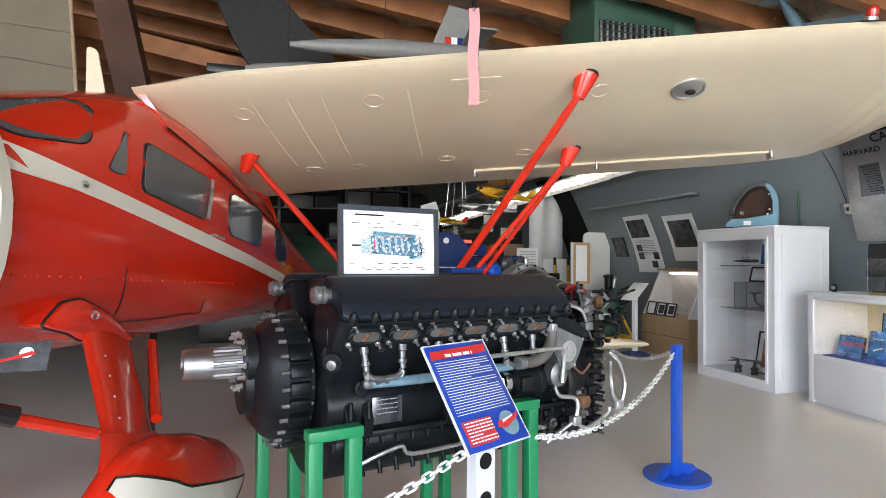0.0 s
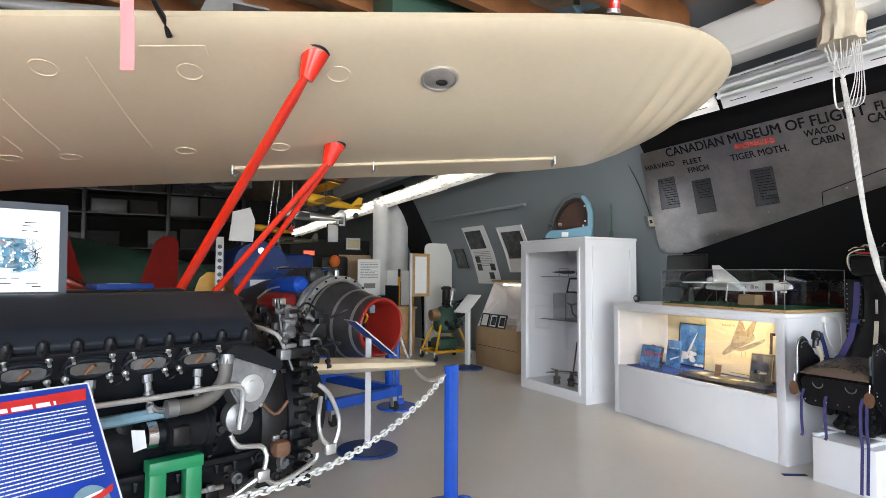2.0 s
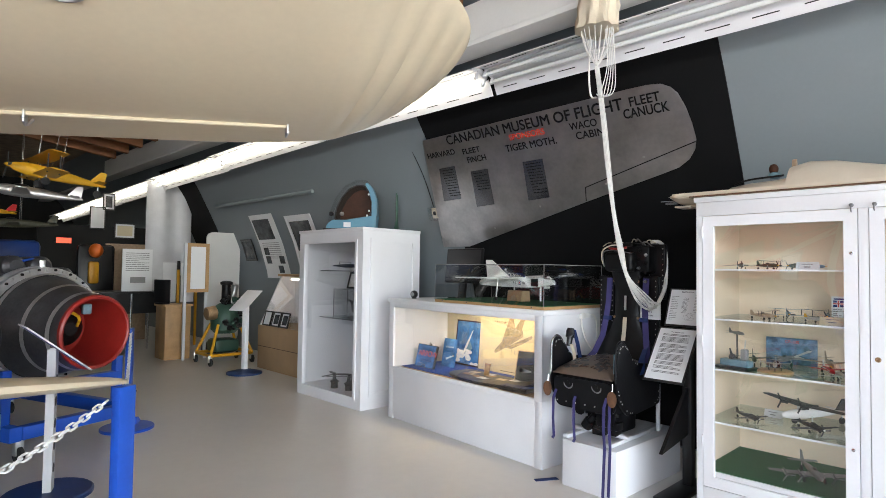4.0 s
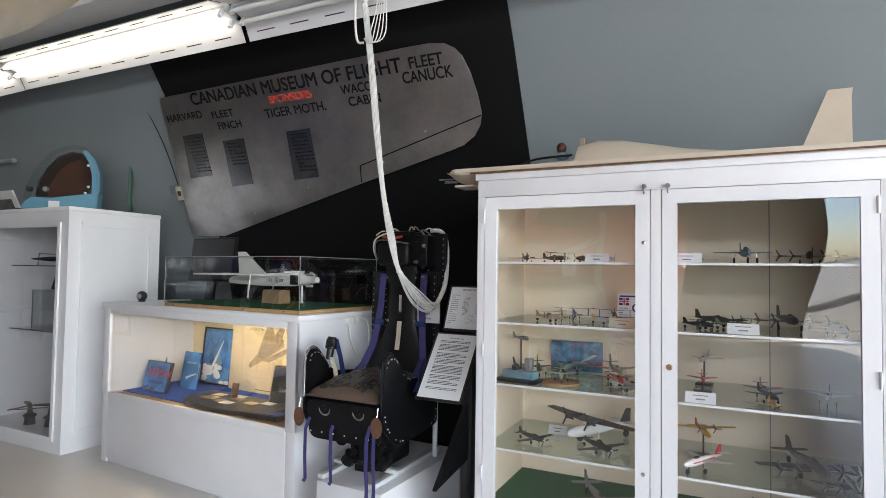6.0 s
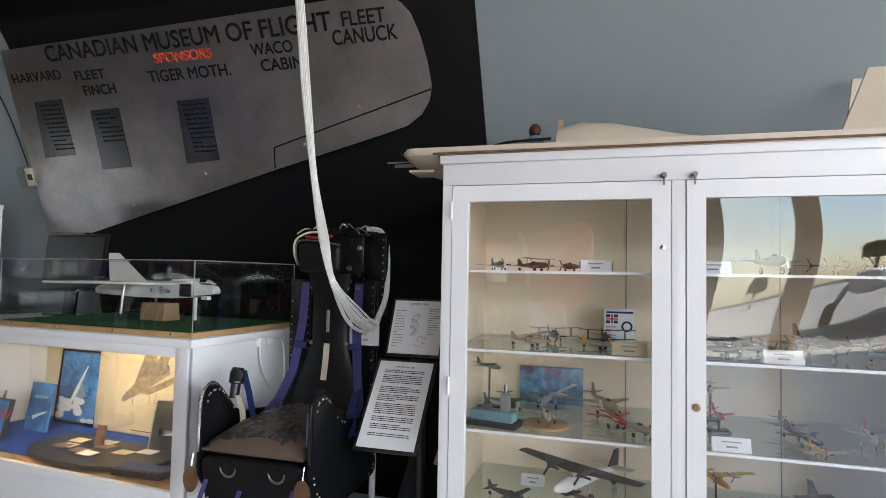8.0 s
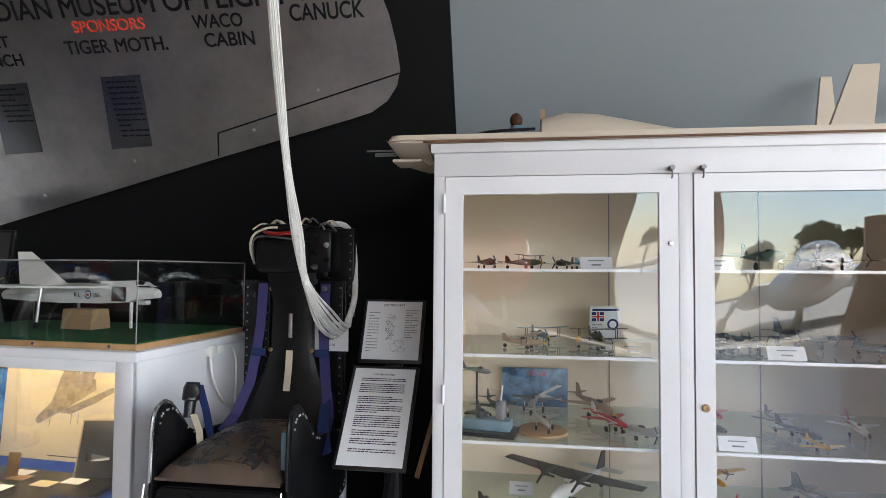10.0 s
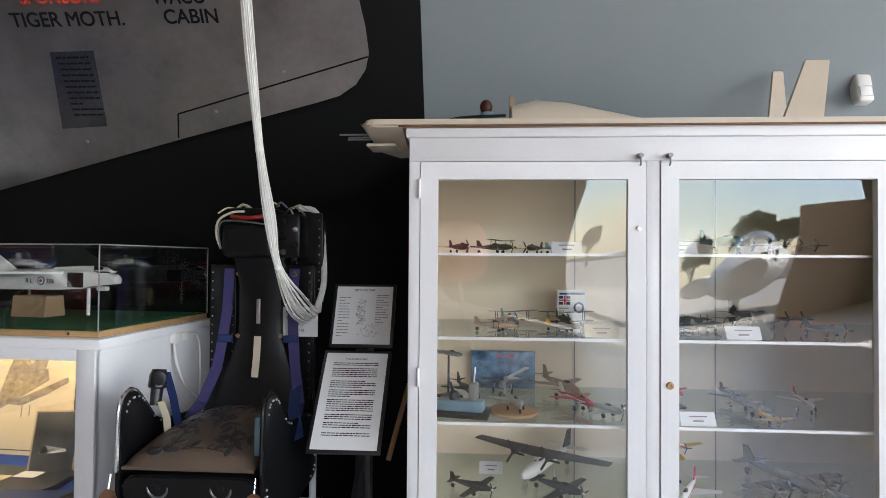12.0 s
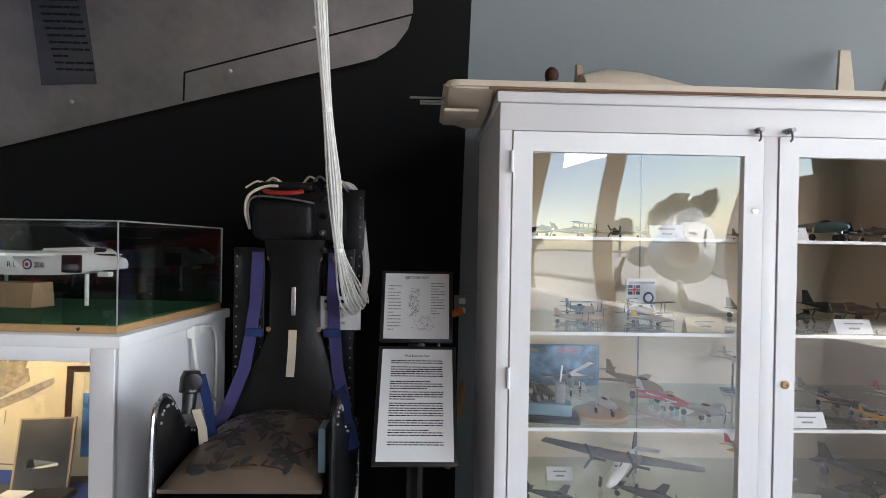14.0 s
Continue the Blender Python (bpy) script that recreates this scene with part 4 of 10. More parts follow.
gear = part("gear_leg", leg(), RED, plane, "streamlined red undercarriage leg")
part("leg_cuff", loft([[(x + 0.040 * math.sin(a) * k, m + 0.165 * k * math.cos(a), z - 0.045 * math.cos(a)) for a in [2 * math.pi * i / 18 for i in range(18)]] for x, m, z, k in ((-3.085, -0.635, 0.70, 1.0), (-3.05, -0.66, 0.65, 1.12), (-3.02, -0.68, 0.60, 1.35))]), RED, gear)
for u in (0.25, 0.4, 0.55, 0.7):
    part("leg_rivet", ball((-3.33 + 0.30 * u + 0.030, -0.43 - 0.25 * u - 0.09, 1.06 - 0.46 * u + 0.03), 0.005, None, 6, 4), ALLOY, gear)
cowl_shape = rounded([(-0.80, 1.11), (-0.70, 1.19), (-0.60, 1.20), (-0.43, 1.13), (-0.235, 0.985), (-0.42, 1.0), (-0.60, 1.035), (-0.66, 1.07)], 0.03, 3)
my, mz = -0.55, 1.09


def grown(k, x):
    return [(x, my + (y - my) * k, mz + (z - mz) * k) for y, z in cowl_shape]


fairing = part("leg_fairing", loft([grown(1.0, -3.62), grown(1.0, -3.335), grown(0.95, -3.31), grown(0.8, -3.295), grown(0.4, -3.285)]), RED, plane)
part("fairing_edge", tube(grown(1.0, -3.325) + grown(1.0, -3.325)[:1], 0.006, n=6, smooth=1), BLACK_LINE, fairing)
part("tie_ring", tube([(-3.283, -0.56 + 0.02 * math.cos(a), 1.13 + 0.014 * math.sin(a)) for a in [2 * math.pi * i / 12 for i in range(13)]], 0.005, n=6, smooth=1), ALLOY, fairing)
SPAT = ((-1.10, 0.40, 0.38, 0.004), (-1.05, 0.51, 0.27, 0.07), (-0.966, 0.61, 0.18, 0.115), (-0.88, 0.67, 0.12, 0.14), (-0.78, 0.70, 0.08, 0.155), (-0.63, 0.695, 0.06, 0.16), (-0.39, 0.63, 0.08, 0.145), (-0.157, 0.535, 0.13, 0.105), (0.02, 0.42, 0.20, 0.06), (0.12, 0.335, 0.24, 0.025), (0.175, 0.285, 0.27, 0.003))


def spat_at(c):
    for a, b in zip(SPAT, SPAT[1:]):
        if c <= b[0]:
            break
    t = (c - a[0]) / (b[0] - a[0])
    return [a[k] + (b[k] - a[k]) * t for k in (1, 2, 3)]


def spat():
    """Teardrop wheel fairing."""
    secs = []
    for i in range(34):
        c = -1.10 + 1.275 * i / 33
        top, low, hx = spat_at(c)
        secs.append([(-2.98 + hx * math.cos(a), c, (top + low) / 2 + (top - low) / 2 * math.sin(a)) for a in [2 * math.pi * j / 24 for j in range(24)]])
    return loft(secs)


def flash_line(c):
    """Upper edge of the cream flash on the spat."""
    if c < -0.676:
        return 0.518 + 0.135 * ((-0.676 - c) / 0.26) ** 0.8
    return 0.518 - 0.306 * (c + 0.676)


spat_ob = part("wheel_spat", spat(), RED, plane, "red and cream teardrop wheel fairing")
band, upper_line, lower_line = [], [], []
for i in range(30):
    c = -0.96 + 1.12 * i / 29
    top, low, hx = spat_at(c)
    mid, half = (top + low) / 2, (top - low) / 2
    z1 = flash_line(c)
    z0 = z1 - 0.30 * min(1.0, (0.16 - c) / 0.9) - 0.002
    a1 = math.asin(max(-0.98, min(0.98, (z1 - mid) / half)))
    a0 = math.asin(max(-0.98, min(0.98, (z0 - mid) / half)))
    row = [(-2.98 + (hx + 0.003) * math.cos(a), c, mid + (half + 0.002) * math.sin(a)) for a in [a0 + (a1 - a0) * j / 10 for j in range(11)]]
    band.append(row)
    upper_line.append(row[-1])
    lower_line.append(row[0])
part("cream_flash", loft(band, closed=False, caps=False), WHITE_STRIPE, spat_ob, "cream painted flash edged in black")
part("flash_edge", tube(upper_line, 0.005, n=6, smooth=1), BLACK_LINE, spat_ob)
part("flash_edge", tube(lower_line, 0.005, n=6, smooth=1), BLACK_LINE, spat_ob)
part("tyre", lathe((-3.05, -0.62, 0.20), (1, 0, 0), [(0, 0.14), (0.02, 0.19), (0.12, 0.19), (0.14, 0.14)], 28), RUBBER, plane)
part("brace", tube([(-3.35, -0.05, 0.95), (-3.05, -0.52, 0.72)], 0.022, smooth=1), RED, plane)
part("brace", tube([(-3.6, -1.55, 1.12), (-3.06, -0.86, 0.76)], 0.02, smooth=1), RED, plane)
part("brace_sleeve", tube([(-3.5, -1.42, 1.06), (-3.2, -1.04, 0.86)], 0.032, smooth=1), BLACK, plane, "black padded sleeve on a brace")
# other wing, leg and wheel close the aircraft on its far side
part("upper_wing_far", loft([[(2 * CX - x, y, z) for x, y, z in wing_section(s)] for s in (-3.34, -2.6, -1.8, -1.0)]), CREAM, plane)
far_spat = spat()
far_spat.transform(Matrix.Translation((2 * (CX + 2.98), 0, 0)))
part("wheel_spat", far_spat, RED, plane)
part("gear_leg", tube([(2 * CX + 3.3, -0.5, 1.08), (2 * CX + 3.0, -0.7, 0.6)], 0.08, smooth=1), RED, plane)

# pitot probe with a long warning ribbon
ptop = Vector((-1.98, 0.0, wing_z(-1.98, 0.0) + 0.05))
ribbon = thing("warning_ribbon", PLANE, "faded pink warning ribbon hanging from the wing probe", "ribbon")
secs = []
for i in range(14):
    z = 2.425 - 0.0315 * i
    x = -1.807 + 0.004 * math.sin(i * 0.7)
    secs.append([(x - 0.022, -0.32 + 0.006 * math.sin(i), z), (x + 0.022, -0.325 + 0.006 * math.sin(i), z), (x + 0.022, -0.323 + 0.006 * math.sin(i), z - 0.001), (x - 0.022, -0.318 + 0.006 * math.sin(i), z - 0.001)])
part("band", loft(secs), PINK, ribbon)
part("eyelet", lathe((-1.807, -0.328, 2.415), (0, -1, 0), [(0, 0.008), (0.004, 0.008)], 12), STEEL, ribbon)
part("pitot_probe", tube([(-1.80, 0.06, wing_z(-1.80, 0.06)), (-1.80, 0.0, wing_z(-1.80, 0.0) + 0.01), (-1.80, -0.10, wing_z(-1.80, 0) + 0.03), (-1.807, -0.36, 2.445)], 0.012), BLACK, plane)

# ---- black V12 aero engine on a green stand ----
STAND = pose(0.86, 2.26, 0, 0, 0, 15)
ENGINE = STAND @ Matrix.Diagonal((0.9, 1, 1, 1))
engine = thing("aero_engine", ENGINE, "black V12 aero engine with a splined steel propeller shaft", "aero engine")
rnd = random.Random(7)
AXIS_Y, AXIS_Z = 0.35, 0.70


def bank(side):
    """Pose of a cylinder bank: local x along the engine, y outwards, z up the cylinders."""
    return pose(0, AXIS_Y, AXIS_Z, 30 * side, 0, 0) if side > 0 else pose(0, AXIS_Y, AXIS_Z, -30, 0, 0)


def rounded_bar(x0, x1, profile):
    """A long casting with the given section in y, z and softened ends."""
    cy, cz = sum(p[0] for p in profile) / len(profile), sum(p[1] for p in profile) / len(profile)
    secs = []
    for x, k in ((x0, 0.88), (x0 + 0.012, 0.97), (x0 + 0.03, 1.0), (x1 - 0.03, 1.0), (x1 - 0.012, 0.97), (x1, 0.88)):
        secs.append([(x, cy + (y - cy) * k, cz + (z - cz) * k) for y, z in profile])
    return loft(secs)


def bolt(p, axis, r=0.008, h=0.014, bm=None):
    return lathe(p, axis, [(0, r * 1.5), (h * 0.25, r * 1.5), (h * 0.25, r), (h, r * 0.9)], 6, bm)


for side in (1, -1):
    m = bank(side)
    s = -side  # the near bank leans to -y, its outer face looks that way
    block = part("cylinder_block", rounded_bar(-0.11, 1.02, rounded([(s * 0.115, 0.20), (s * 0.12, 0.592), (-s * 0.12, 0.592), (-s * 0.115, 0.20)], 0.02, 2)), ENGINE_BLACK, engine, m=m)
    cover = part("rocker_cover", rounded_bar(-0.10, 1.005, rounded([(s * 0.126, 0.594), (s * 0.124, 0.612), (s * 0.085, 0.642), (-s * 0.085, 0.648), (-s * 0.126, 0.615), (-s * 0.126, 0.594)], 0.03, 4)), ROCKER, engine, "smooth black rocker cover", m=m)
    flange = part("cover_flange", rounded_bar(-0.115, 1.02, rounded([(s * 0.138, 0.582), (s * 0.138, 0.598), (-s * 0.138, 0.598), (-s * 0.138, 0.582)], 0.006, 2)), ENGINE_BLACK, engine, m=m)
    for k in range(13):
        x = -0.065 + 0.0865 * k
        scoop = lathe((x, s * 0.124, 0.594), (0, 0, 1), [(0, 0.019), (0.022, 0.018), (0.036, 0.008)], 10)
        part("cover_lug", scoop, ENGINE_BLACK, cover)
        part("nut", bolt((x, s * 0.137, 0.597), (0, s * 0.4, 1), 0.005, 0.018), ENGINE_DARK, cover)
    if side > 0:
        for k in range(6):
            x = 0.0 + 0.1655 * k
            port = part("exhaust_port", prism(rounded([(x - 0.066, -0.030), (x + 0.066, -0.030), (x + 0.066, 0.030), (x - 0.066, 0.030)], 0.029, 5), 0.012, bevel=0.003), ENGINE_BLACK, block, m=pose(0, s * 0.119, 0.535, 90, 0, 0))
            part("port_mouth", prism(rounded([(x - 0.053, -0.019), (x + 0.053, -0.019), (x + 0.053, 0.019), (x - 0.053, 0.019)], 0.018, 5), 0.002), DULL_ALLOY if k in (2, 4) else HOSE, port, m=pose(0, 0, 0.0125), label="open oval exhaust port")
            lip = [(x + 0.066 * math.cos(a) * (1 if abs(math.cos(a)) > 0.9 else 0.92), s * 0.131, 0.535 + 0.029 * math.sin(a)) for a in [2 * math.pi * i / 20 for i in range(21)]]
            part("port_lip", tube(lip, 0.005, n=6, smooth=1), ROCKER, port, m=pose(0, s * 0.119, 0.535, 90, 0, 0).inverted())
            part("port_guide", rod((x - 0.012, s * 0.132, 0.52), (x + 0.01, s * 0.136, 0.55), 0.007, n=8), RUST, port, "rusty valve stem", m=pose(0, s * 0.119, 0.535, 90, 0, 0).inverted())
            part("port_hood", tube([(x - 0.072, s * 0.124, 0.525), (x - 0.06, s * 0.128, 0.562), (x - 0.02, s * 0.128, 0.572), (x + 0.045, s * 0.128, 0.572)], 0.0065), ENGINE_BLACK, block)
            for dx, dz in ((-0.05, 0.036), (0.055, 0.034), (-0.06, -0.036), (0.06, -0.038)):
                stud = rod((x + dx, s * 0.118, 0.535 + dz), (x + dx, s * 0.150, 0.535 + dz), 0.0055, n=8)
                part("stud", lathe((x + dx, s * 0.119, 0.535 + dz), (0, s, 0), [(0, 0.011), (0.008, 0.011)], 6, stud), ALLOY, block)
            part("core_plug", lathe((x + 0.083, s * 0.119, 0.475), (0, s, 0), [(0, 0.022), (0.006, 0.022), (0.006, 0.016), (0.003, 0.014)], 18), ENGINE_BLACK, block)
            # sparking plug elbow and lead
            lean = -0.25 if k % 2 else 0.25
            plug = lathe((x + 0.01, s * 0.116, 0.480), (lean * 0.3, s * 0.75, -0.85), [(0, 0.017), (0.022, 0.017), (0.024, 0.012), (0.05, 0.012), (0.052, 0.017), (0.064, 0.017), (0.066, 0.012), (0.085, 0.011)], 10)
            elbow = part("spark_plug", plug, DULL_ALLOY, block, "grey metal spark plug elbow")
            base = Vector((x + 0.01 + 0.022 * lean, s * 0.173, 0.412))
            part("plug_nut", lathe(base, (lean, s * 0.2, -0.7), [(0, 0.013), (0.022, 0.014), (0.024, 0.010)], 8), ALLOY, elbow)
            part("lead", tube([base, base + Vector((0.10 * lean, s * 0.012, -0.015)), base + Vector((0.30 * lean, s * 0.012, -0.022)), base + Vector((0.40 * lean, s * 0.0, -0.048))], 0.010), DULL_ALLOY, elbow)
        part("ignition_conduit", tube([(0.05, s * 0.165, 0.355), (0.3, s * 0.17, 0.357), (0.5, s * 0.17, 0.362), (0.74, s * 0.165, 0.368)], 0.018), MODEL_BLUE, block, "blue-grey ignition conduit")
        part("conduit_end", lathe((0.05, s * 0.165, 0.355), (-1, 0, 0), [(0, 0.019), (0.02, 0.018), (0.03, 0.010)], 14), DULL_ALLOY, block)
    part("water_outlet", lathe((-0.10, -s * 0.03, 0.60), (-1, 0, 0), [(0, 0.022), (0.02, 0.022), (0.02, 0.031), (0.032, 0.031), (0.036, 0.025), (0.044, 0.031), (0.058, 0.031), (0.062, 0.025), (0.07, 0.027)], 18), DULL_ALLOY, engine, "ribbed alloy pipe stub", m=m)
    part("bank_end", box((1.01, -0.10, 0.36), (1.05, 0.10, 0.60), 0.02), ENGINE_BLACK, engine, m=m)

part("intake_manifold", rounded_bar(-0.05, 0.99, rounded([(0.20, 1.02), (0.20, 1.27), (0.27, 1.281), (0.43, 1.281), (0.50, 1.27), (0.50, 1.02)], 0.03, 3)), ENGINE_BLACK, engine)

# crankcase, sump and casting details
case = rounded_bar(-0.12, 1.12, rounded([(0.07, 0.74), (0.05, 0.86), (0.10, 0.94), (0.35, 1.0), (0.60, 0.94), (0.65, 0.86), (0.63, 0.74)], 0.03, 3))
crankcase = part("crankcase", case, ENGINE_BLACK, engine)
sump = rounded_bar(-0.10, 1.10, rounded([(0.06, 0.745), (0.07, 0.66), (0.16, 0.57), (0.30, 0.53), (0.42, 0.53), (0.55, 0.57), (0.63, 0.66), (0.64, 0.745)], 0.04, 3))
sump_ob = part("sump", sump, ENGINE_BLACK, engine)
part("joint_flange", rounded_bar(-0.13, 1.13, rounded([(0.035, 0.735), (0.035, 0.757), (0.665, 0.757), (0.665, 0.735)], 0.006, 2)), ENGINE_BLACK, engine)
for k in range(18):
    x = -0.09 + 0.068 * k
    part("flange_bolt", bolt((x, 0.05, 0.733), (0, 0, -1), 0.008, 0.028), ENGINE_BLACK, sump_ob)
for k in range(14):
    x = 0.05 + 0.075 * k
    part("sump_stud", rod((x, 0.105, 0.635), (x, 0.085, 0.585), 0.010, n=8), ENGINE_BLACK, sump_ob)
for x in (0.015, 0.36, 0.70, 0.98):
    for dx in (-0.025, 0.025):
        part("oil_plug", lathe((x + dx + 0.12, 0.065, 0.655), (0, -1, 0), [(0, 0.014), (0.012, 0.013), (0.013, 0.007), (0.02, 0.006)], 12), ENGINE_DARK, sump_ob)
part("drain_pipe", tube([(-0.02, 0.05, 0.63), (0.06, 0.03, 0.665), (0.14, 0.025, 0.685), (0.19, 0.025, 0.69), (0.24, 0.03, 0.655), (0.5, 0.03, 0.66), (0.75, 0.03, 0.665), (0.95, 0.04, 0.66)], 0.0085), ALLOY, engine, "thin bare alloy pipe")
pl = part("data_plate", box((0.066, 0.043, 0.775), (0.198, 0.048, 0.872), 0.002), PLATE_METAL, engine, "engraved metal data plate")
lines = print_lines(0.09, 0.862, 0.80, 0.016, 0.0035, 3, 0.085)
lines.transform(Matrix(((1, 0, 0, 0), (0, 0, -1, 0.0425), (0, 1, 0, 0), (0, 0, 0, 1))))
part("engraving", lines, INK_GREY, pl)
for x in (0.02, 0.28, 0.62, 0.9):
    part("casting_boss", lathe((x, 0.06, 0.905), (0, -1, 0.2), [(0, 0.028), (0.012, 0.026), (0.013, 0.012), (0.02, 0.011)], 14), ENGINE_BLACK, crankcase)
for x in (-0.03, 0.045, 0.42, 0.50):
    part("mount_lug", rounded_bar(x - 0.018, x + 0.018, [(0.07, 0.72), (0.03, 0.74), (0.02, 0.80), (0.05, 0.855), (0.08, 0.855)]), ENGINE_BLACK, crankcase)
    part("mount_stud", rod((x, 0.03, 0.80), (x, 0.03, 0.865), 0.008, n=8), ENGINE_DARK, crankcase)

# reduction gear case and propeller shaft
gear = part("gear_case", lathe((-0.13, AXIS_Y, 0.912), (-1, 0, 0), [(0, 0.215), (0.10, 0.22), (0.12, 0.205), (0.15, 0.19), (0.20, 0.135), (0.205, 0.112), (0.235, 0.108), (0.24, 0.08)], 40, squash=1.08), ENGINE_BLACK, engine, "domed black reduction gear case")
part("gear_case_foot", rounded_bar(-0.18, -0.10, rounded([(0.17, 0.78), (0.20, 0.70), (0.28, 0.655), (0.42, 0.655), (0.50, 0.70), (0.53, 0.78)], 0.04, 3)), ENGINE_BLACK, gear)
for k in range(26):
    a = 2 * math.pi * k / 26
    y, z = AXIS_Y + 0.222 * math.cos(a), 0.912 + 0.237 * math.sin(a)
    lug = box((-0.232, -0.022, -0.018), (-0.150, 0.022, 0.018), 0.007)
    lug.transform(pose(0, y, z, math.degrees(a) + 90, 0, 0))
    part("gear_lug", lug, ENGINE_BLACK, gear)
    part("lug_bolt", rod((-0.262, y, z), (-0.14, y, z), 0.0075, n=8), DULL_ALLOY, gear)
for k in range(14):
    a = 2 * math.pi * k / 14
    part("cap_bolt", bolt((-0.365, AXIS_Y + 0.098 * math.cos(a), 0.985 + 0.098 * math.sin(a)), (-1, 0, 0), 0.008, 0.03), ALLOY, gear)
part("shaft_collar", lathe((-0.32, AXIS_Y, 0.985), (-1, 0, 0), [(0, 0.12), (0.04, 0.118), (0.045, 0.075)], 32), ENGINE_BLACK, gear)
shaft_secs = []
for x, r, teeth in ((-0.33, 0.060, 0), (-0.345, 0.060, 0), (-0.35, 0.058, 1), (-0.47, 0.058, 1), (-0.475, 0.056, 0), (-0.57, 0.055, 0), (-0.58, 0.050, 0), (-0.58, 0.036, 0), (-0.50, 0.034, 0)):
    shaft_secs.append([(x, AXIS_Y + (r - (0.006 if teeth and i % 4 < 2 else 0)) * math.cos(2 * math.pi * i / 80), 0.985 + (r - (0.006 if teeth and i % 4 < 2 else 0)) * math.sin(2 * math.pi * i / 80)) for i in range(80)])
part("propeller_shaft", loft(shaft_secs), SHAFT_STEEL, engine, "bright splined steel propeller shaft")
dist = lathe((-0.06, 0.10, 1.03), (-0.5, -0.8, -0.2), [(0, 0.05), (0.03, 0.05), (0.04, 0.03), (0.08, 0.028), (0.085, 0.035), (0.10, 0.035)], 16)
part("front_fitting", dist, ENGINE_DARK, engine)
part("front_fitting_cap", lathe((-0.11, 0.02, 1.01), (-0.5, -0.8, -0.2), [(0, 0.018), (0.025, 0.018), (0.028, 0.012)], 12), DULL_ALLOY, engine)
part("front_fitting", box((-0.12, 0.06, 1.06), (-0.02, 0.2, 1.13), 0.02), ENGINE_DARK, engine)

# rear: magneto, wheelcase, supercharger and its pipework
mag = prism(rounded([(0.915, 1.10), (1.125, 1.03), (1.06, 0.915), (1.0, 0.895), (0.935, 0.985)], 0.02, 3), 0.15, bevel=0.008)
mag.transform(Matrix(((1, 0, 0, 0), (0, 0, 1, -0.035), (0, 1, 0, 0), (0, 0, 0, 1))))
magneto = part("magneto", mag, DULL_ALLOY, engine, "grey alloy magneto")
hat = prism(rounded([(0.905, 1.105), (0.93, 1.135), (1.03, 1.12), (1.14, 1.06), (1.13, 1.025)], 0.015, 3), 0.165, bevel=0.006)
hat.transform(Matrix(((1, 0, 0, 0), (0, 0, 1, -0.043), (0, 1, 0, 0), (0, 0, 0, 1))))
part("magneto_cap", hat, ENGINE_BLACK, magneto)
part("magneto_drive", lathe((1.015, -0.034, 0.985), (0, -1, 0), [(0, 0.045), (0.006, 0.045), (0.008, 0.026), (0.014, 0.026), (0.016, 0.012)], 20), ALLOY, magneto)
for x, z in ((0.94, 1.08), (1.10, 1.03), (0.955, 0.99), (1.05, 0.925)):
    part("magneto_screw", lathe((x, -0.034, z), (0, -1, 0), [(0, 0.008), (0.006, 0.007)], 8), STEEL, magneto)
part("lower_magneto", lathe((0.985, 0.04, 0.885), (0, -1, 0), [(0, 0.052), (0.05, 0.052), (0.056, 0.04), (0.06, 0.02), (0.07, 0.018)], 20), DULL_ALLOY, engine)
part("hose_fitting", tube([(0.73, -0.03, 0.955), (0.82, -0.035, 0.958), (0.88, -0.035, 0.985), (0.915, -0.03, 1.03), (0.925, -0.02, 1.095)], 0.024, n=12), HOSE, engine, "brown-grey coolant hose")
part("hose_fitting", lathe((0.925, -0.02, 1.07), (0.1, 0.1, 1), [(0, 0.028), (0.03, 0.028)], 14), DULL_ALLOY, engine)
part("hose_fitting", lathe((0.72, -0.03, 0.955), (1, 0, 0), [(0, 0.027), (0.035, 0.027)], 14), DULL_ALLOY, engine)
starter = lathe((0.70, 0.03, 0.872), (1, 0.05, -0.02), [(0, 0.036), (0.03, 0.04), (0.035, 0.058), (0.16, 0.06), (0.165, 0.066), (0.19, 0.066)], 22)
part("starter_motor", starter, ENGINE_BLACK, engine)
part("starter_terminal", box((0.74, -0.045, 0.84), (0.80, -0.02, 0.90), 0.01), ENGINE_DARK, engine)
part("hose_clamp", lathe((0.675, 0.025, 0.872), (1, 0.05, 0), [(0, 0.042), (0.03, 0.043)], 16, caps=False), STEEL, engine)
tag = prism([(-0.02, -0.035), (0.022, -0.03), (0.018, 0.02), (-0.024, 0.028)], 0.003)
part("paper_tag", tag, PAPER, engine, "torn white paper tag", m=pose(0.645, -0.015, 0.878, 80, 0, 10))
part("wheelcase", rounded_bar(1.09, 1.22, rounded([(0.06, 0.62), (0.03, 0.85), (0.10, 1.08), (0.35, 1.18), (0.60, 1.08), (0.66, 0.85), (0.60, 0.62), (0.35, 0.52)], 0.05, 3)), ENGINE_DARK, engine)
part("supercharger", lathe((1.19, AXIS_Y, 0.82), (1, 0, 0), [(0, 0.26), (0.03, 0.30), (0.10, 0.31), (0.15, 0.27), (0.19, 0.20), (0.28, 0.18)], 36), ENGINE_BLACK, engine, "black supercharger casing")
for k in range(22):
    a = 2 * math.pi * k / 22
    part("casing_bolt", bolt((1.335, AXIS_Y + 0.285 * math.cos(a), 0.82 + 0.285 * math.sin(a)), (1, 0, 0), 0.009, 0.03), BRASS if k % 5 == 0 else ENGINE_DARK, engine)
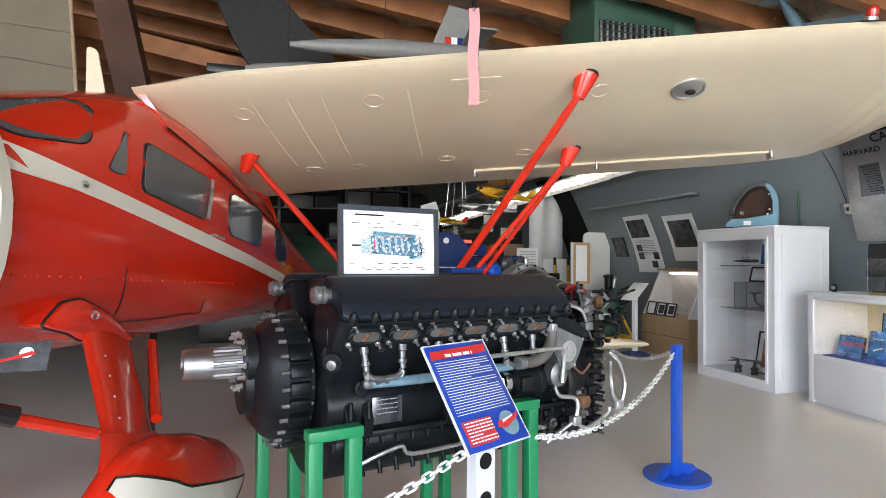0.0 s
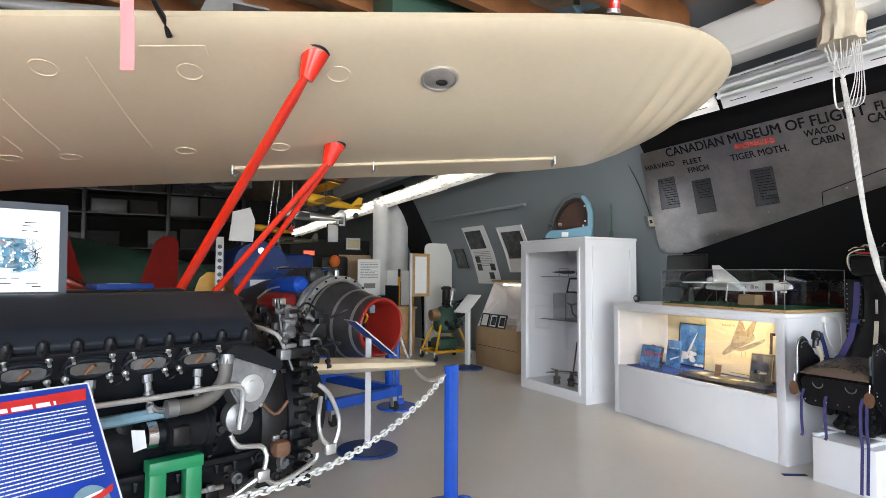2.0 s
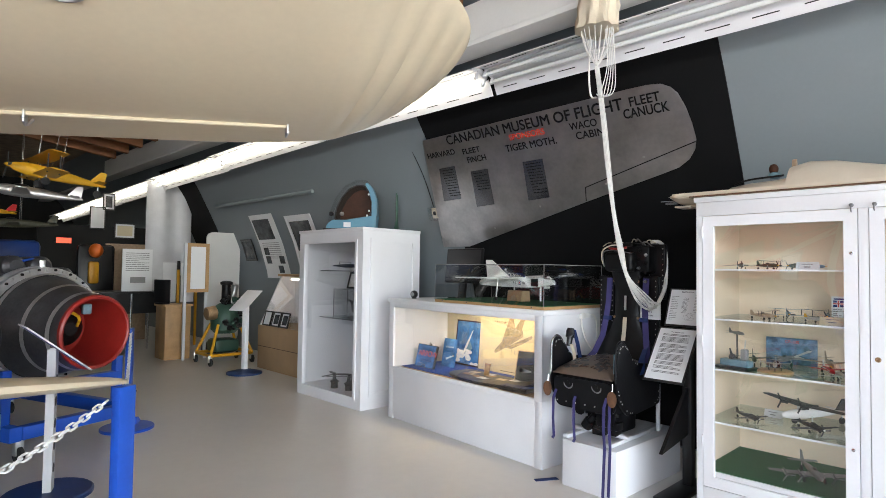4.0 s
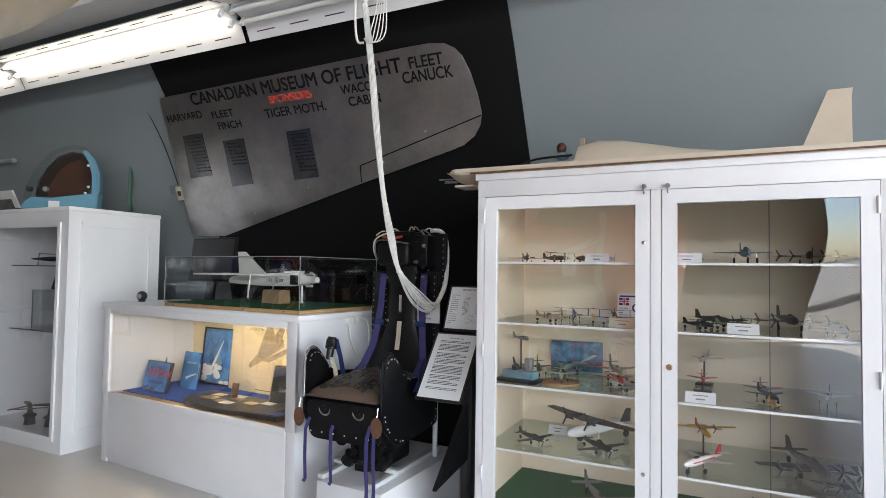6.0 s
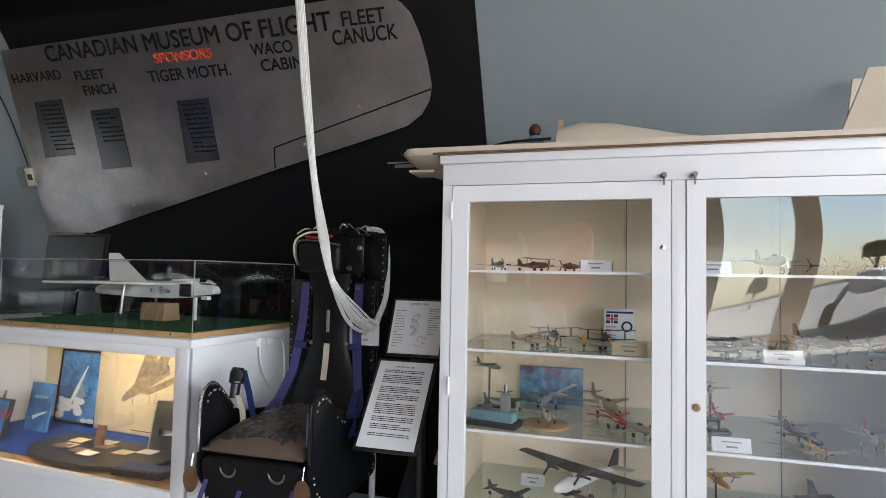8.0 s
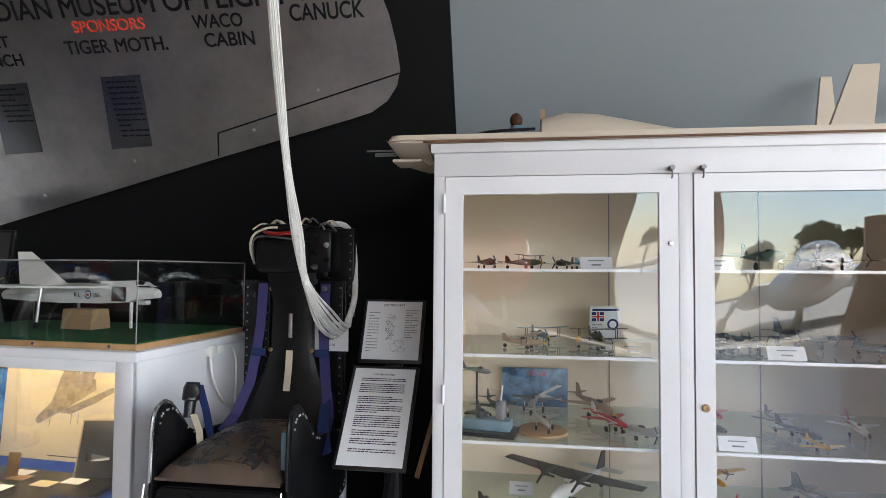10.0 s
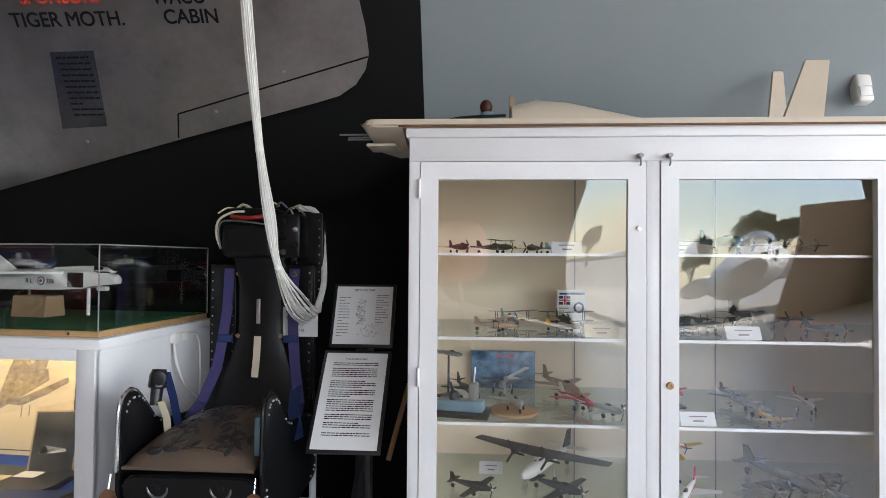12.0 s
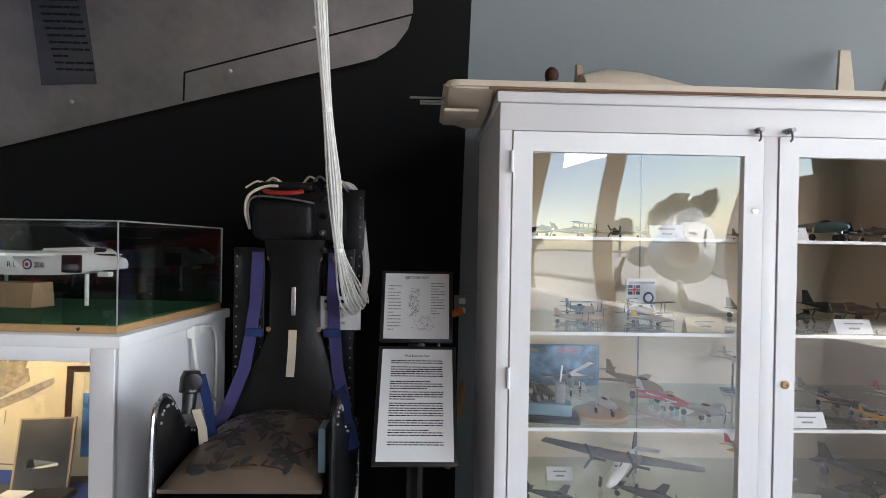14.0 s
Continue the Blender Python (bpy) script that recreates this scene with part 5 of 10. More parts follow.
for k in range(12):
    part("rear_bracket", box((1.24, 0.015, 0.60 + 0.047 * k), (1.30, 0.07, 0.625 + 0.047 * k), 0.006), ENGINE_DARK, engine)
for k in range(16):
    z = 0.60 + 0.036 * k
    part("side_stud", rod((1.275 + 0.02 * rnd.random(), -0.005, z), (1.275, 0.05, z), 0.007, n=6), ENGINE_DARK if k % 3 else DULL_ALLOY, engine)
control = rnd
for k in range(90):
    p = Vector((1.13 + 0.24 * control.random(), -0.04 + 0.28 * control.random(), 1.00 + 0.24 * control.random()))
    kind, mat = control.randrange(3), control.choice((ENGINE_DARK, ENGINE_DARK, ENGINE_DARK, DULL_ALLOY, ENGINE_DARK, ENGINE_BLACK, ENGINE_BLACK))
    r = 0.008 + 0.014 * control.random()
    if kind == 0:
        bm = lathe(p, (control.uniform(-1, 1), control.uniform(-1, 0.2), control.uniform(-1, 1)), [(0, r), (r, r), (r * 1.1, r * 0.7), (r * 2.2, r * 0.65), (r * 2.3, r * 0.9), (r * 2.7, r * 0.9)], 10)
    elif kind == 1:
        bm = box(p - Vector((r, r, r)), p + Vector((r * 1.4, r, r * 0.8)), r * 0.25)
    else:
        q = p + Vector((control.uniform(-0.1, 0.1), control.uniform(-0.05, 0.05), control.uniform(-0.12, 0.08)))
        bm = tube([p, (p + q) / 2 + Vector((0, -0.02, 0.01)), q], 0.005 + 0.003 * control.random(), n=6)
    part("control_fitting", bm, mat, engine)
for k in range(40):
    p = Vector((0.86 + 0.36 * control.random(), 0.03 + 0.06 * control.random(), 0.63 + 0.22 * control.random()))
    r = 0.008 + 0.012 * control.random()
    mat = control.choice((ENGINE_BLACK, ENGINE_BLACK, ENGINE_DARK, ENGINE_DARK, DULL_ALLOY))
    if control.random() < 0.6:
        bm = lathe(p, (control.uniform(-0.6, 0.6), -1, control.uniform(-0.5, 0.5)), [(0, r * 1.2), (r, r * 1.2), (r * 1.1, r * 0.7), (r * 2, r * 0.6)], 10)
    else:
        bm = box(p - Vector((r, r, r)), p + Vector((r * 1.6, r, r)), r * 0.3)
    part("rear_fitting", bm, mat, engine)
part("elbow_bracket", box((1.13, -0.01, 0.72), (1.2, 0.05, 0.78), 0.02), RUST, engine)
for line, r, mat in (
        ([(0.48, -0.045, 0.995), (0.70, -0.05, 0.998), (0.90, -0.055, 1.005), (0.955, -0.055, 1.0), (0.975, -0.05, 0.965), (0.965, -0.045, 0.86)], 0.0085, ALLOY),
        ([(0.945, -0.02, 0.84), (0.975, -0.025, 0.80), (1.06, -0.025, 0.785), (1.08, -0.03, 0.75), (1.07, -0.03, 0.70), (1.06, -0.03, 0.685)], 0.009, ALLOY),
        ([(1.065, -0.03, 0.69), (0.99, -0.02, 0.655), (0.92, 0.0, 0.61)], 0.009, ALLOY),
        ([(1.065, -0.03, 0.69), (1.11, -0.04, 0.655), (1.20, -0.03, 0.665), (1.29, -0.02, 0.695), (1.30, -0.02, 0.72)], 0.009, ALLOY),
        ([(1.31, -0.01, 0.96), (1.35, -0.03, 0.92), (1.395, -0.03, 0.83), (1.39, -0.03, 0.77), (1.365, -0.03, 0.725)], 0.009, ALLOY),
        ([(1.33, 0.0, 0.91), (1.30, -0.03, 0.84), (1.315, -0.03, 0.77), (1.36, -0.03, 0.73)], 0.009, ALLOY),
        ([(1.16, 0.05, 1.27), (1.17, 0.02, 1.12), (1.20, 0.0, 1.02)], 0.008, BLACK),
        ([(1.05, 0.02, 0.96), (1.12, -0.01, 0.88), (1.17, -0.02, 0.92)], 0.006, RUST),
        ([(1.06, 0.06, 1.18), (1.13, 0.0, 1.15), (1.17, 0.0, 1.08)], 0.008, ALLOY)):
    part("pipe", tube(line, r), mat, engine)
for p in ((1.065, -0.03, 0.69), (1.355, -0.025, 0.725)):
    part("pipe_union", box(Vector(p) - Vector((0.025, 0.018, 0.02)), Vector(p) + Vector((0.025, 0.018, 0.02)), 0.008), ALLOY, engine)
knob_bm = lathe((1.19, 0.03, 1.14), (0, -0.2, 1), [(0, 0.035), (0.02, 0.035), (0.025, 0.02), (0.05, 0.02), (0.055, 0.033), (0.065, 0.034), (0.075, 0.018)], 10)
part("valve_housing", knob_bm, DULL_ALLOY, engine)

# green trestle stand
stand = thing("engine_stand", STAND, "green painted steel stand under the aero engine", "stand")
for x, gap in ((-0.166, 0.137), (0.633, 0.105)):
    for y in (-0.002, 0.66):
        for dx in (0.0, gap):
            part("leg", box((x + dx - 0.024, y - 0.024, 0.0), (x + dx + 0.024, y + 0.024, 0.765), 0.004), GREEN, stand)
        part("saddle", box((x - 0.027, y - 0.03, 0.765), (x + gap + 0.027, y + 0.03, 0.802), 0.005), GREEN, stand)
    part("cross_rail", box((x - 0.022, 0.022, 0.12), (x + 0.022, 0.636, 0.17), 0.004), GREEN, stand)
for y in (-0.002, 0.66):
    part("long_rail", box((-0.005, y - 0.02, 0.12), (0.609, y + 0.02, 0.17), 0.004), GREEN, stand)

# framed cutaway drawing leaning on the engine
board = thing("framed_drawing", axes((0.795, 2.475, 1.283), (0.42, 0.11, 0), (0, 0.05, 1)), "dark framed print of a cutaway engine drawing on the engine", "picture")
part("frame", frame_bm((0, 0), (0.435, 0.285), 0.02, (0, 0.014), "z"), FRAME_SLATE, board)
sheet = part("print", box((0.02, 0.02, 0.001), (0.415, 0.265, 0.006)), PAPER, board)
cut = random.Random(11)


def drawn(mat, quads, depth):
    """Flat printed patches as one layer of the drawing."""
    bm = None
    for x, y, w, h, turn in quads:
        own = box((-w, -h, 0.0062), (w, h, depth))
        own.transform(pose(x, y, 0, 0, 0, turn))
        bm = join(bm, own)
    part("drawing", bm, mat, sheet, "blue and grey cutaway engine drawing")


PALE_PRINT = material("pale_blue_print", (0.42, 0.55, 0.64), 0.5, vary=0.3, scale=40, bump=0)
TEAL_PRINT = material("teal_print", (0.06, 0.20, 0.30), 0.5, vary=0.6, scale=60, bump=0)
drawn(PALE_PRINT, [(0.235, 0.135, 0.105, 0.040, -3), (0.115, 0.128, 0.022, 0.028, 0), (0.325, 0.12, 0.034, 0.042, 8), (0.235, 0.172, 0.10, 0.012, -3)], 0.0064)
drawn(TEAL_PRINT, [(0.145 + 0.028 * k, 0.136 - 0.0015 * k, 0.0085, 0.034 - 0.004 * (k % 2), 6) for k in range(7)] + [(0.24, 0.176, 0.095, 0.005, -3), (0.23, 0.100, 0.09, 0.006, -3)] + [(0.30 + 0.06 * cut.random(), 0.085 + 0.075 * cut.random(), 0.004 + 0.007 * cut.random(), 0.003 + 0.006 * cut.random(), cut.uniform(0, 90)) for k in range(16)], 0.0066)
drawn(INK_GREY, [(0.10 + 0.26 * cut.random(), 0.095 + 0.085 * cut.random(), 0.002 + 0.007 * cut.random(), 0.0009, cut.choice((0, 0, 90, 80, 35, -35)) + cut.uniform(-8, 8)) for k in range(170)], 0.0068)
drawn(PAPER, [(0.11 + 0.24 * cut.random(), 0.095 + 0.08 * cut.random(), 0.0015 + 0.004 * cut.random(), 0.0012 + 0.0025 * cut.random(), cut.uniform(0, 90)) for k in range(75)], 0.0070)
drawn(INK_RED, [(0.148 + 0.0005 * k, 0.118 + 0.011 * k, 0.0012, 0.006, 10) for k in range(4)] + [(0.19 + 0.028 * k, 0.166, 0.004, 0.0015, -3) for k in range(4)], 0.0072)
drawn(INK_BLACK, [(0.345 + 0.02 * cut.random(), 0.10 + 0.05 * cut.random(), 0.012, 0.0008, cut.uniform(0, 180)) for k in range(14)] + [(0.075, 0.13, 0.018, 0.003, 0)], 0.0074)
labels = None
for k in range(46):
    x, y = 0.03 + 0.35 * cut.random(), cut.choice((0.035, 0.045, 0.06, 0.20, 0.215, 0.225))
    labels = box((x, y, 0.0062), (x + 0.02 * cut.random() + 0.006, y + 0.0025, 0.0067), 0, labels)
labels = box((0.07, 0.246, 0.0062), (0.19, 0.252, 0.0067), 0, labels)
part("caption", labels, INK_BLACK, sheet)
book = thing("model_box", pose(1.36, 2.72, 1.305, 0, 0, 22), "small blue model box lying on the engine", "box")
part("carton", box((-0.09, -0.05, 0), (0.09, 0.05, 0.02), 0.002), DARK_BLUE, book)
part("label", box((-0.05, -0.03, 0.02), (0.02, 0.02, 0.0212)), MODEL_BLUE, book)

# ---- signs, posts and chain ----
def board_sign(m, w, h, seed, post_foot, label):
    """Tilted information sign on a pale drilled post; m: its lower left corner, x right, y up, z to the reader."""
    s = thing("info_sign", m, label, "information sign")
    part("panel", box((0, 0, -0.004), (w, h, 0.003), 0.001), SIGN_BLUE, s)
    part("backing", frame_bm((-0.003, -0.003), (w + 0.003, h + 0.003), 0.004, (-0.005, 0.004), "z", bevel=0), POST_WHITE, s)
    banner = prism([(0.01, h - 0.052), (w - 0.015, h - 0.046), (w - 0.008, h - 0.014), (0.02, h - 0.02)], 0.0012)
    part("banner", banner, SIGN_RED, s, m=pose(0, 0, 0.0032))
    lines = print_lines(w - 0.04, h - 0.062, 0.115, 0.0092, 0.0026, seed, 0.02)
    part("text_block", lines, INK_WHITE, s, m=pose(0, 0, 0.0032))
    part("details_box", box((0.02, 0.02, 0.0032), (w * 0.52, 0.10, 0.0042)), SIGN_RED, s)
    part("details_text", print_lines(w * 0.42, 0.094, 0.03, 0.0105, 0.0042, seed + 1, 0.03), INK_WHITE, s, m=pose(0, 0, 0.0043))
    crest = part("emblem", lathe((w * 0.78, 0.062, 0.0032), (0, 0, 1), [(0, 0.042), (0.0008, 0.042)], 28), MODEL_BLUE, s, "round emblem with a small red aeroplane")
    part("emblem_plane", prism([(-0.06, -0.008), (-0.02, -0.016), (0.05, 0.012), (0.056, 0.03), (0.03, 0.018), (-0.05, 0.012)], 0.0008), SIGN_RED, crest, m=pose(w * 0.78, 0.064, 0.0043))
    part("emblem_wing", prism([(-0.03, 0.002), (0.025, 0.016), (0.03, 0.022), (-0.028, 0.012)], 0.0006), INK_WHITE, crest, m=pose(w * 0.78, 0.064, 0.0053))
    return s


def drilled_post(x, y, top, turn, base_mat, label):
    p = thing("sign_post", pose(x, y, 0, 0, 0, turn), label, "sign post")
    post = box((-0.045, -0.022, 0.03), (0.045, -0.016, top))
    post = box((-0.045, -0.016, 0.03), (-0.039, 0.022, top), 0, post)
    post = box((0.039, -0.016, 0.03), (0.045, 0.022, top), 0, post)
    part("post", post, POST_WHITE, p)
    for k in range(int((top - 0.1) / 0.13)):
        part("hole", lathe((0, -0.0225, 0.16 + 0.13 * k), (0, -1, 0), [(0, 0.028), (0.0015, 0.028)], 18), ENGINE_DARK, p)
    part("base", lathe((0, 0, 0), (0, 0, 1), [(0, 0.235), (0.018, 0.235), (0.026, 0.225), (0.03, 0.05)], 36), base_mat, p, "round base plate")
    return p


SIGN = axes((1.140, 1.943, 0.769), (0.885, 0.465, 0), (-0.10, 0.19, 0.2945))
board_sign(SIGN, 0.292, 0.37, 5, None, "blue tilted information sign with white text and red panel")
part("title", print_lines(0.13, 0.334, 0.316, 0.02, 0.011, 4, 0.078), INK_WHITE, bpy.data.objects["info_sign"], m=pose(0, 0, 0.0046))
drilled_post(1.255, 2.155, 0.86, 24, NAVY_BASE, "pale drilled metal post holding an information sign")


def stanchion(x, y, turn, label="blue wooden barrier post on a round base"):
    p = thing("barrier_post", pose(x, y, 0, 0, 0, turn), label, "barrier post", "barrier posts")
    part("post", box((-0.045, -0.022, 0.02), (0.045, 0.022, 0.835), 0.004), BLUE, p)
    part("base", lathe((0, 0, 0), (0, 0, 1), [(0, 0.205), (0.016, 0.205), (0.022, 0.198), (0.022, 0.01)], 40), BLUE, p, "round blue base")
    for s in (-1, 1):
        foot = prism([(0.0, 0.0), (0.14, 0.0), (0.06, 0.05), (0.0, 0.06)], 0.04)
        foot.transform(Matrix.Translation((0, -0.02 * s, 0.022)) @ pose(0, 0, 0, 90, 0, 0 if s > 0 else 180) @ Matrix.Translation((0.045, 0, 0)))
        part("foot_block", foot, BLUE, p)
    part("screw_eye", lathe((0.046, 0, 0.80), (1, 0, 0), [(0, 0.006), (0.02, 0.006)], 8), STEEL, p)
    return p


stanchion(3.035, 3.42, 30)
stanchion(3.80, 5.95, 60, "dark blue barrier post beside the jet engine")


def link_bm():
    pts = []
    for k in range(17):
        a = 2 * math.pi * k / 16
        c, s = math.cos(a), math.sin(a)
        pts.append((0.012 * math.copysign(1, c) * (abs(c) > 0.01) + 0.011 * c, 0.011 * s, 0))
    return tube(pts, 0.0042, n=6, smooth=1)


link_mesh = mesh_of("link", link_bm(), CHAIN)


def chain(points, label):
    ob = thing("barrier_chain", pose(0, 0, 0), label, "chain", "barrier chains")
    length = 0
    line = [Vector(p) for p in points]
    dense = []
    for a, b in zip(line, line[1:]):
        for k in range(60):
            dense.append(a + (b - a) * k / 60)
    dense.append(line[-1])
    pitch, acc, n = 0.036, 0.0, 0
    for a, b in zip(dense, dense[1:]):
        acc += (b - a).length
        if acc >= pitch:
            acc -= pitch
            d = (b - a).normalized()
            link = new("link", link_mesh)
            link.parent = ob
            link.matrix_basis = Matrix.Translation(b) @ d.to_track_quat("X", "Z").to_matrix().to_4x4() @ pose(0, 0, 0, 45 + 90 * (n % 2), 0, 0)
            n += 1
    return ob


def drape(a, b, sag, n=16):
    a, b = Vector(a), Vector(b)
    return [a + (b - a) * (i / n) + Vector((0, 0, -4 * sag * (i / n) * (1 - i / n))) for i in range(n + 1)]


chain(drape((2.96, 3.35, 0.80), (1.46, 2.16, 0.74), 0.14), "white plastic barrier chain between the posts")
chain(drape((1.22, 2.12, 0.74), (0.10, 1.55, 0.62), 0.06), "white plastic barrier chain beside the engine")
chain(drape((3.02, 3.42, 0.80), (3.80, 5.93, 0.80), 0.22), "white plastic barrier chain behind the engine")

# ---- sponsor panel: an aluminium flap with lettering ----
SPONSOR = axes((6.168, 0, 2.3), (0, -1, 0), (-0.53, 0, 1))
sponsor = thing("sponsor_panel", SPONSOR, "brushed aluminium aircraft flap lettered with museum sponsors", "sign panel")
outline = [(-4.76, 0.352), (-4.98, -0.783), (-4.61, -0.788), (-3.14, -0.41), (-2.47, -0.245), (-2.36, -0.215), (-2.28, -0.165), (-2.23, -0.10), (-2.21, -0.03), (-2.217, 0.08), (-2.237, 0.2), (-2.27, 0.30), (-2.31, 0.35), (-2.37, 0.385), (-2.46, 0.397), (-2.6, 0.398)]
part("panel", prism(outline[::-1], 0.012, bevel=0.003), SIGN_METAL, sponsor)
for text, x, y, size, width, mat in (("CANADIAN MUSEUM OF FLIGHT", -4.449, 0.266, 0.088, 1.782, INK_BLACK), ("SPONSORS", -3.733, 0.197, 0.052, 0.364, INK_RED), ("HARVARD", -4.759, 0.168, 0.054, 0.37, INK_BLACK),
                                     ("FLEET", -4.30, 0.151, 0.052, 0.217, INK_BLACK), ("FINCH", -4.274, 0.065, 0.056, 0.23, INK_BLACK), ("TIGER MOTH.", -3.802, 0.104, 0.062, 0.521, INK_BLACK),
                                     ("WACO", -3.134, 0.187, 0.058, 0.236, INK_BLACK), ("CABIN", -3.101, 0.107, 0.060, 0.243, INK_BLACK), ("FLEET", -2.619, 0.276, 0.068, 0.228, INK_BLACK), ("CANUCK", -2.679, 0.196, 0.070, 0.337, INK_BLACK)):
    ob = lettering("lettering", text, size, mat, sponsor, pose(x, y, 0.0125), heavy=0.022, label="%s sans-serif lettering" % ("red" if mat == INK_RED else "black"))
    span = max(v.co.x for v in ob.data.vertices)
    for v in ob.data.vertices:
        v.co.x *= width / span
names = [(-4.655, 0.053, -4.449, 0.059, -4.502, -0.272, -4.743, -0.281), (-4.271, -0.019, -4.066, -0.016, -4.117, -0.361, -4.337, -0.371), (-3.664, -0.005, -3.46, -0.001, -3.498, -0.344, -3.721, -0.356)]
for k, c in enumerate(names):
    quad = [(c[6], c[7]), (c[4], c[5]), (c[2], c[3]), (c[0], c[1])]
    pl = part("name_plate", prism(quad, 0.004), PLATE_METAL, sponsor, "engraved metal name plate", m=pose(0, 0, 0.0125))
    t = print_lines(0.15, -0.02, -0.02 - 0.034 * (8 if k != 1 else 5), 0.026, 0.008, 20 + k, 0.028)
    part("engraving", t, INK_BLACK, pl, m=pose(c[0] - 0.005, c[1], 0.0042))
seam = tube([(-3.16, -0.405, 0.012), (-3.135, -0.29, 0.012)], 0.004, n=6, smooth=1)
seam = tube([(-3.135, -0.29, 0.012), (-2.215, -0.045, 0.012)], 0.004, n=6, smooth=1, bm=seam)
part("trim_tab_seam", seam, INK_BLACK, sponsor)
for x, y in ((-2.60, -0.105), (-3.62, -0.42), (-2.95, -0.28), (-4.2, -0.6)):
    part("rivet", ball((x, y, 0.013), (0.009, 0.009, 0.005), u=10, v=6), ALLOY, sponsor)

# light switch box with its conduit
sw = thing("switch_box", axes((wall_x(1.95) - 0.03, 5.0, 1.88), (0, -1, 0), (-0.35, 0, 1)), "clear-covered light switch on the curved wall", "switch")
part("cover", box((0, 0, 0), (0.12, 0.14, 0.05), 0.006), ACRYLIC, sw)
part("plate", box((0.02, 0.015, 0), (0.10, 0.125, 0.012), 0.003), CANVAS, sw)
part("toggle", box((0.045, 0.05, 0.012), (0.075, 0.09, 0.025), 0.004), BLACK, sw)
part("conduit", tube([(0.06, 0.14, 0.01), (0.05, 0.25, 0.01), (0.02, 0.5, 0.02), (-0.06, 0.85, 0.05)], 0.004), BLACK, sw)

# power outlet low on the wall beside the cabinet
outlet = thing("wall_outlet", axes((wall_x(1.065) - 0.025, 2.005, 1.02), (0, -1, 0), (0, 0, 1)), "grey steel outlet box with an orange plug", "outlet")
part("plate", box((0, 0, 0), (0.075, 0.10, 0.022), 0.004), MODEL_GREY, outlet)
for y in (0.028, 0.072):
    part("socket", box((0.022, y - 0.014, 0.022), (0.054, y + 0.014, 0.026), 0.004), PAPER, outlet)
part("plug", lathe((0.038, 0.028, 0.026), (-0.9, -0.3, 0.3), [(0, 0.016), (0.05, 0.018), (0.06, 0.009)], 12), ORANGE, outlet, "orange cable plug")
part("cable", tube([(-0.01, 0.01, 0.045), (-0.05, -0.02, 0.05), (-0.07, -0.12, 0.05), (-0.06, -0.3, 0.04)], 0.006), MODEL_WHITE, outlet)

# wall sensor
ms = thing("wall_sensor", pose(wall_x(2.12) - 0.03, 0.05, 2.12, 0, 12, 0), "white wall-mounted alarm sensor", "sensor")
part("housing", box((-0.03, -0.035, -0.065), (0.03, 0.035, 0.065), 0.014, segments=3), MODEL_WHITE, ms)
part("lens", box((-0.034, -0.026, -0.045), (-0.028, 0.026, 0.005), 0.006), PAPER, ms)

# ---- delta model jet lying on the cabinet ----
jet = thing("model_jet", pose(0, 0, 0), "large pale beige radio-controlled jet model on the cabinet", "model aircraft")
slab = prism(rounded([(5.50, 2.11), (5.515, 0.25), (6.3, 0.15), (6.45, 1.0), (6.18, 1.9), (5.75, 2.09)], 0.06, 4), 0.028, bevel=0.009)
part("wing", slab, MODEL_BEIGE, jet, m=pose(0, 0, 1.787))
nose = loft([[(5.505 + 0.0 * t, y, z), (5.62, y, z - d), (5.86, y, z - d), (6.0, y, z)] for y, z, d, t in ((2.105, 1.80, 0.0, 0), (2.09, 1.79, 0.02, 0), (2.02, 1.789, 0.04, 0), (1.968, 1.788, 0.035, 0))])
part("intake", nose, MODEL_BEIGE, jet)
part("edge_strip", box((5.492, 0.10, 1.786), (5.499, 1.98, 1.792)), RUST, jet, "brown edge strip")
secs = []
for y, r, top in ((2.02, 0.02, 0.03), (1.92, 0.08, 0.085), (1.80, 0.11, 0.10), (1.66, 0.12, 0.105), (1.605, 0.12, 0.115), (1.595, 0.11, 0.175), (1.50, 0.11, 0.197), (1.38, 0.11, 0.187), (1.26, 0.11, 0.16), (1.10, 0.10, 0.125), (0.9, 0.08, 0.10), (0.5, 0.06, 0.07), (0.25, 0.04, 0.05)):
    secs.append([(6.02 + 1.25 * r * math.cos(math.pi * i / 12), y, 1.81 + top * math.sin(math.pi * i / 12) ** 0.8) for i in range(13)] + [(6.02 - 1.2 * r, y, 1.80), (6.02 + 1.2 * r, y, 1.80)])
part("fuselage", loft(secs), MODEL_BEIGE, jet)
part("cockpit_coaming", tube([(5.98, 1.90, 1.905), (5.93, 1.8, 1.92), (5.94, 1.62, 1.93)], 0.006), ENGINE_DARK, jet)
part("windscreen", prism([(0, 0), (0.09, 0), (0.05, 0.12), (0.03, 0.115)], 0.02), MODEL_TAN, jet, m=pose(6.0, 1.60, 1.915, 90, 0, 0))
bust = part("dummy_head", ball((6.02, 1.695, 1.985), (0.026, 0.026, 0.03)), DARK_WOOD, jet, "small helmeted dummy head")
part("dummy_collar", ball((6.02, 1.69, 1.945), (0.035, 0.035, 0.022)), MODEL_BLUE, bust)
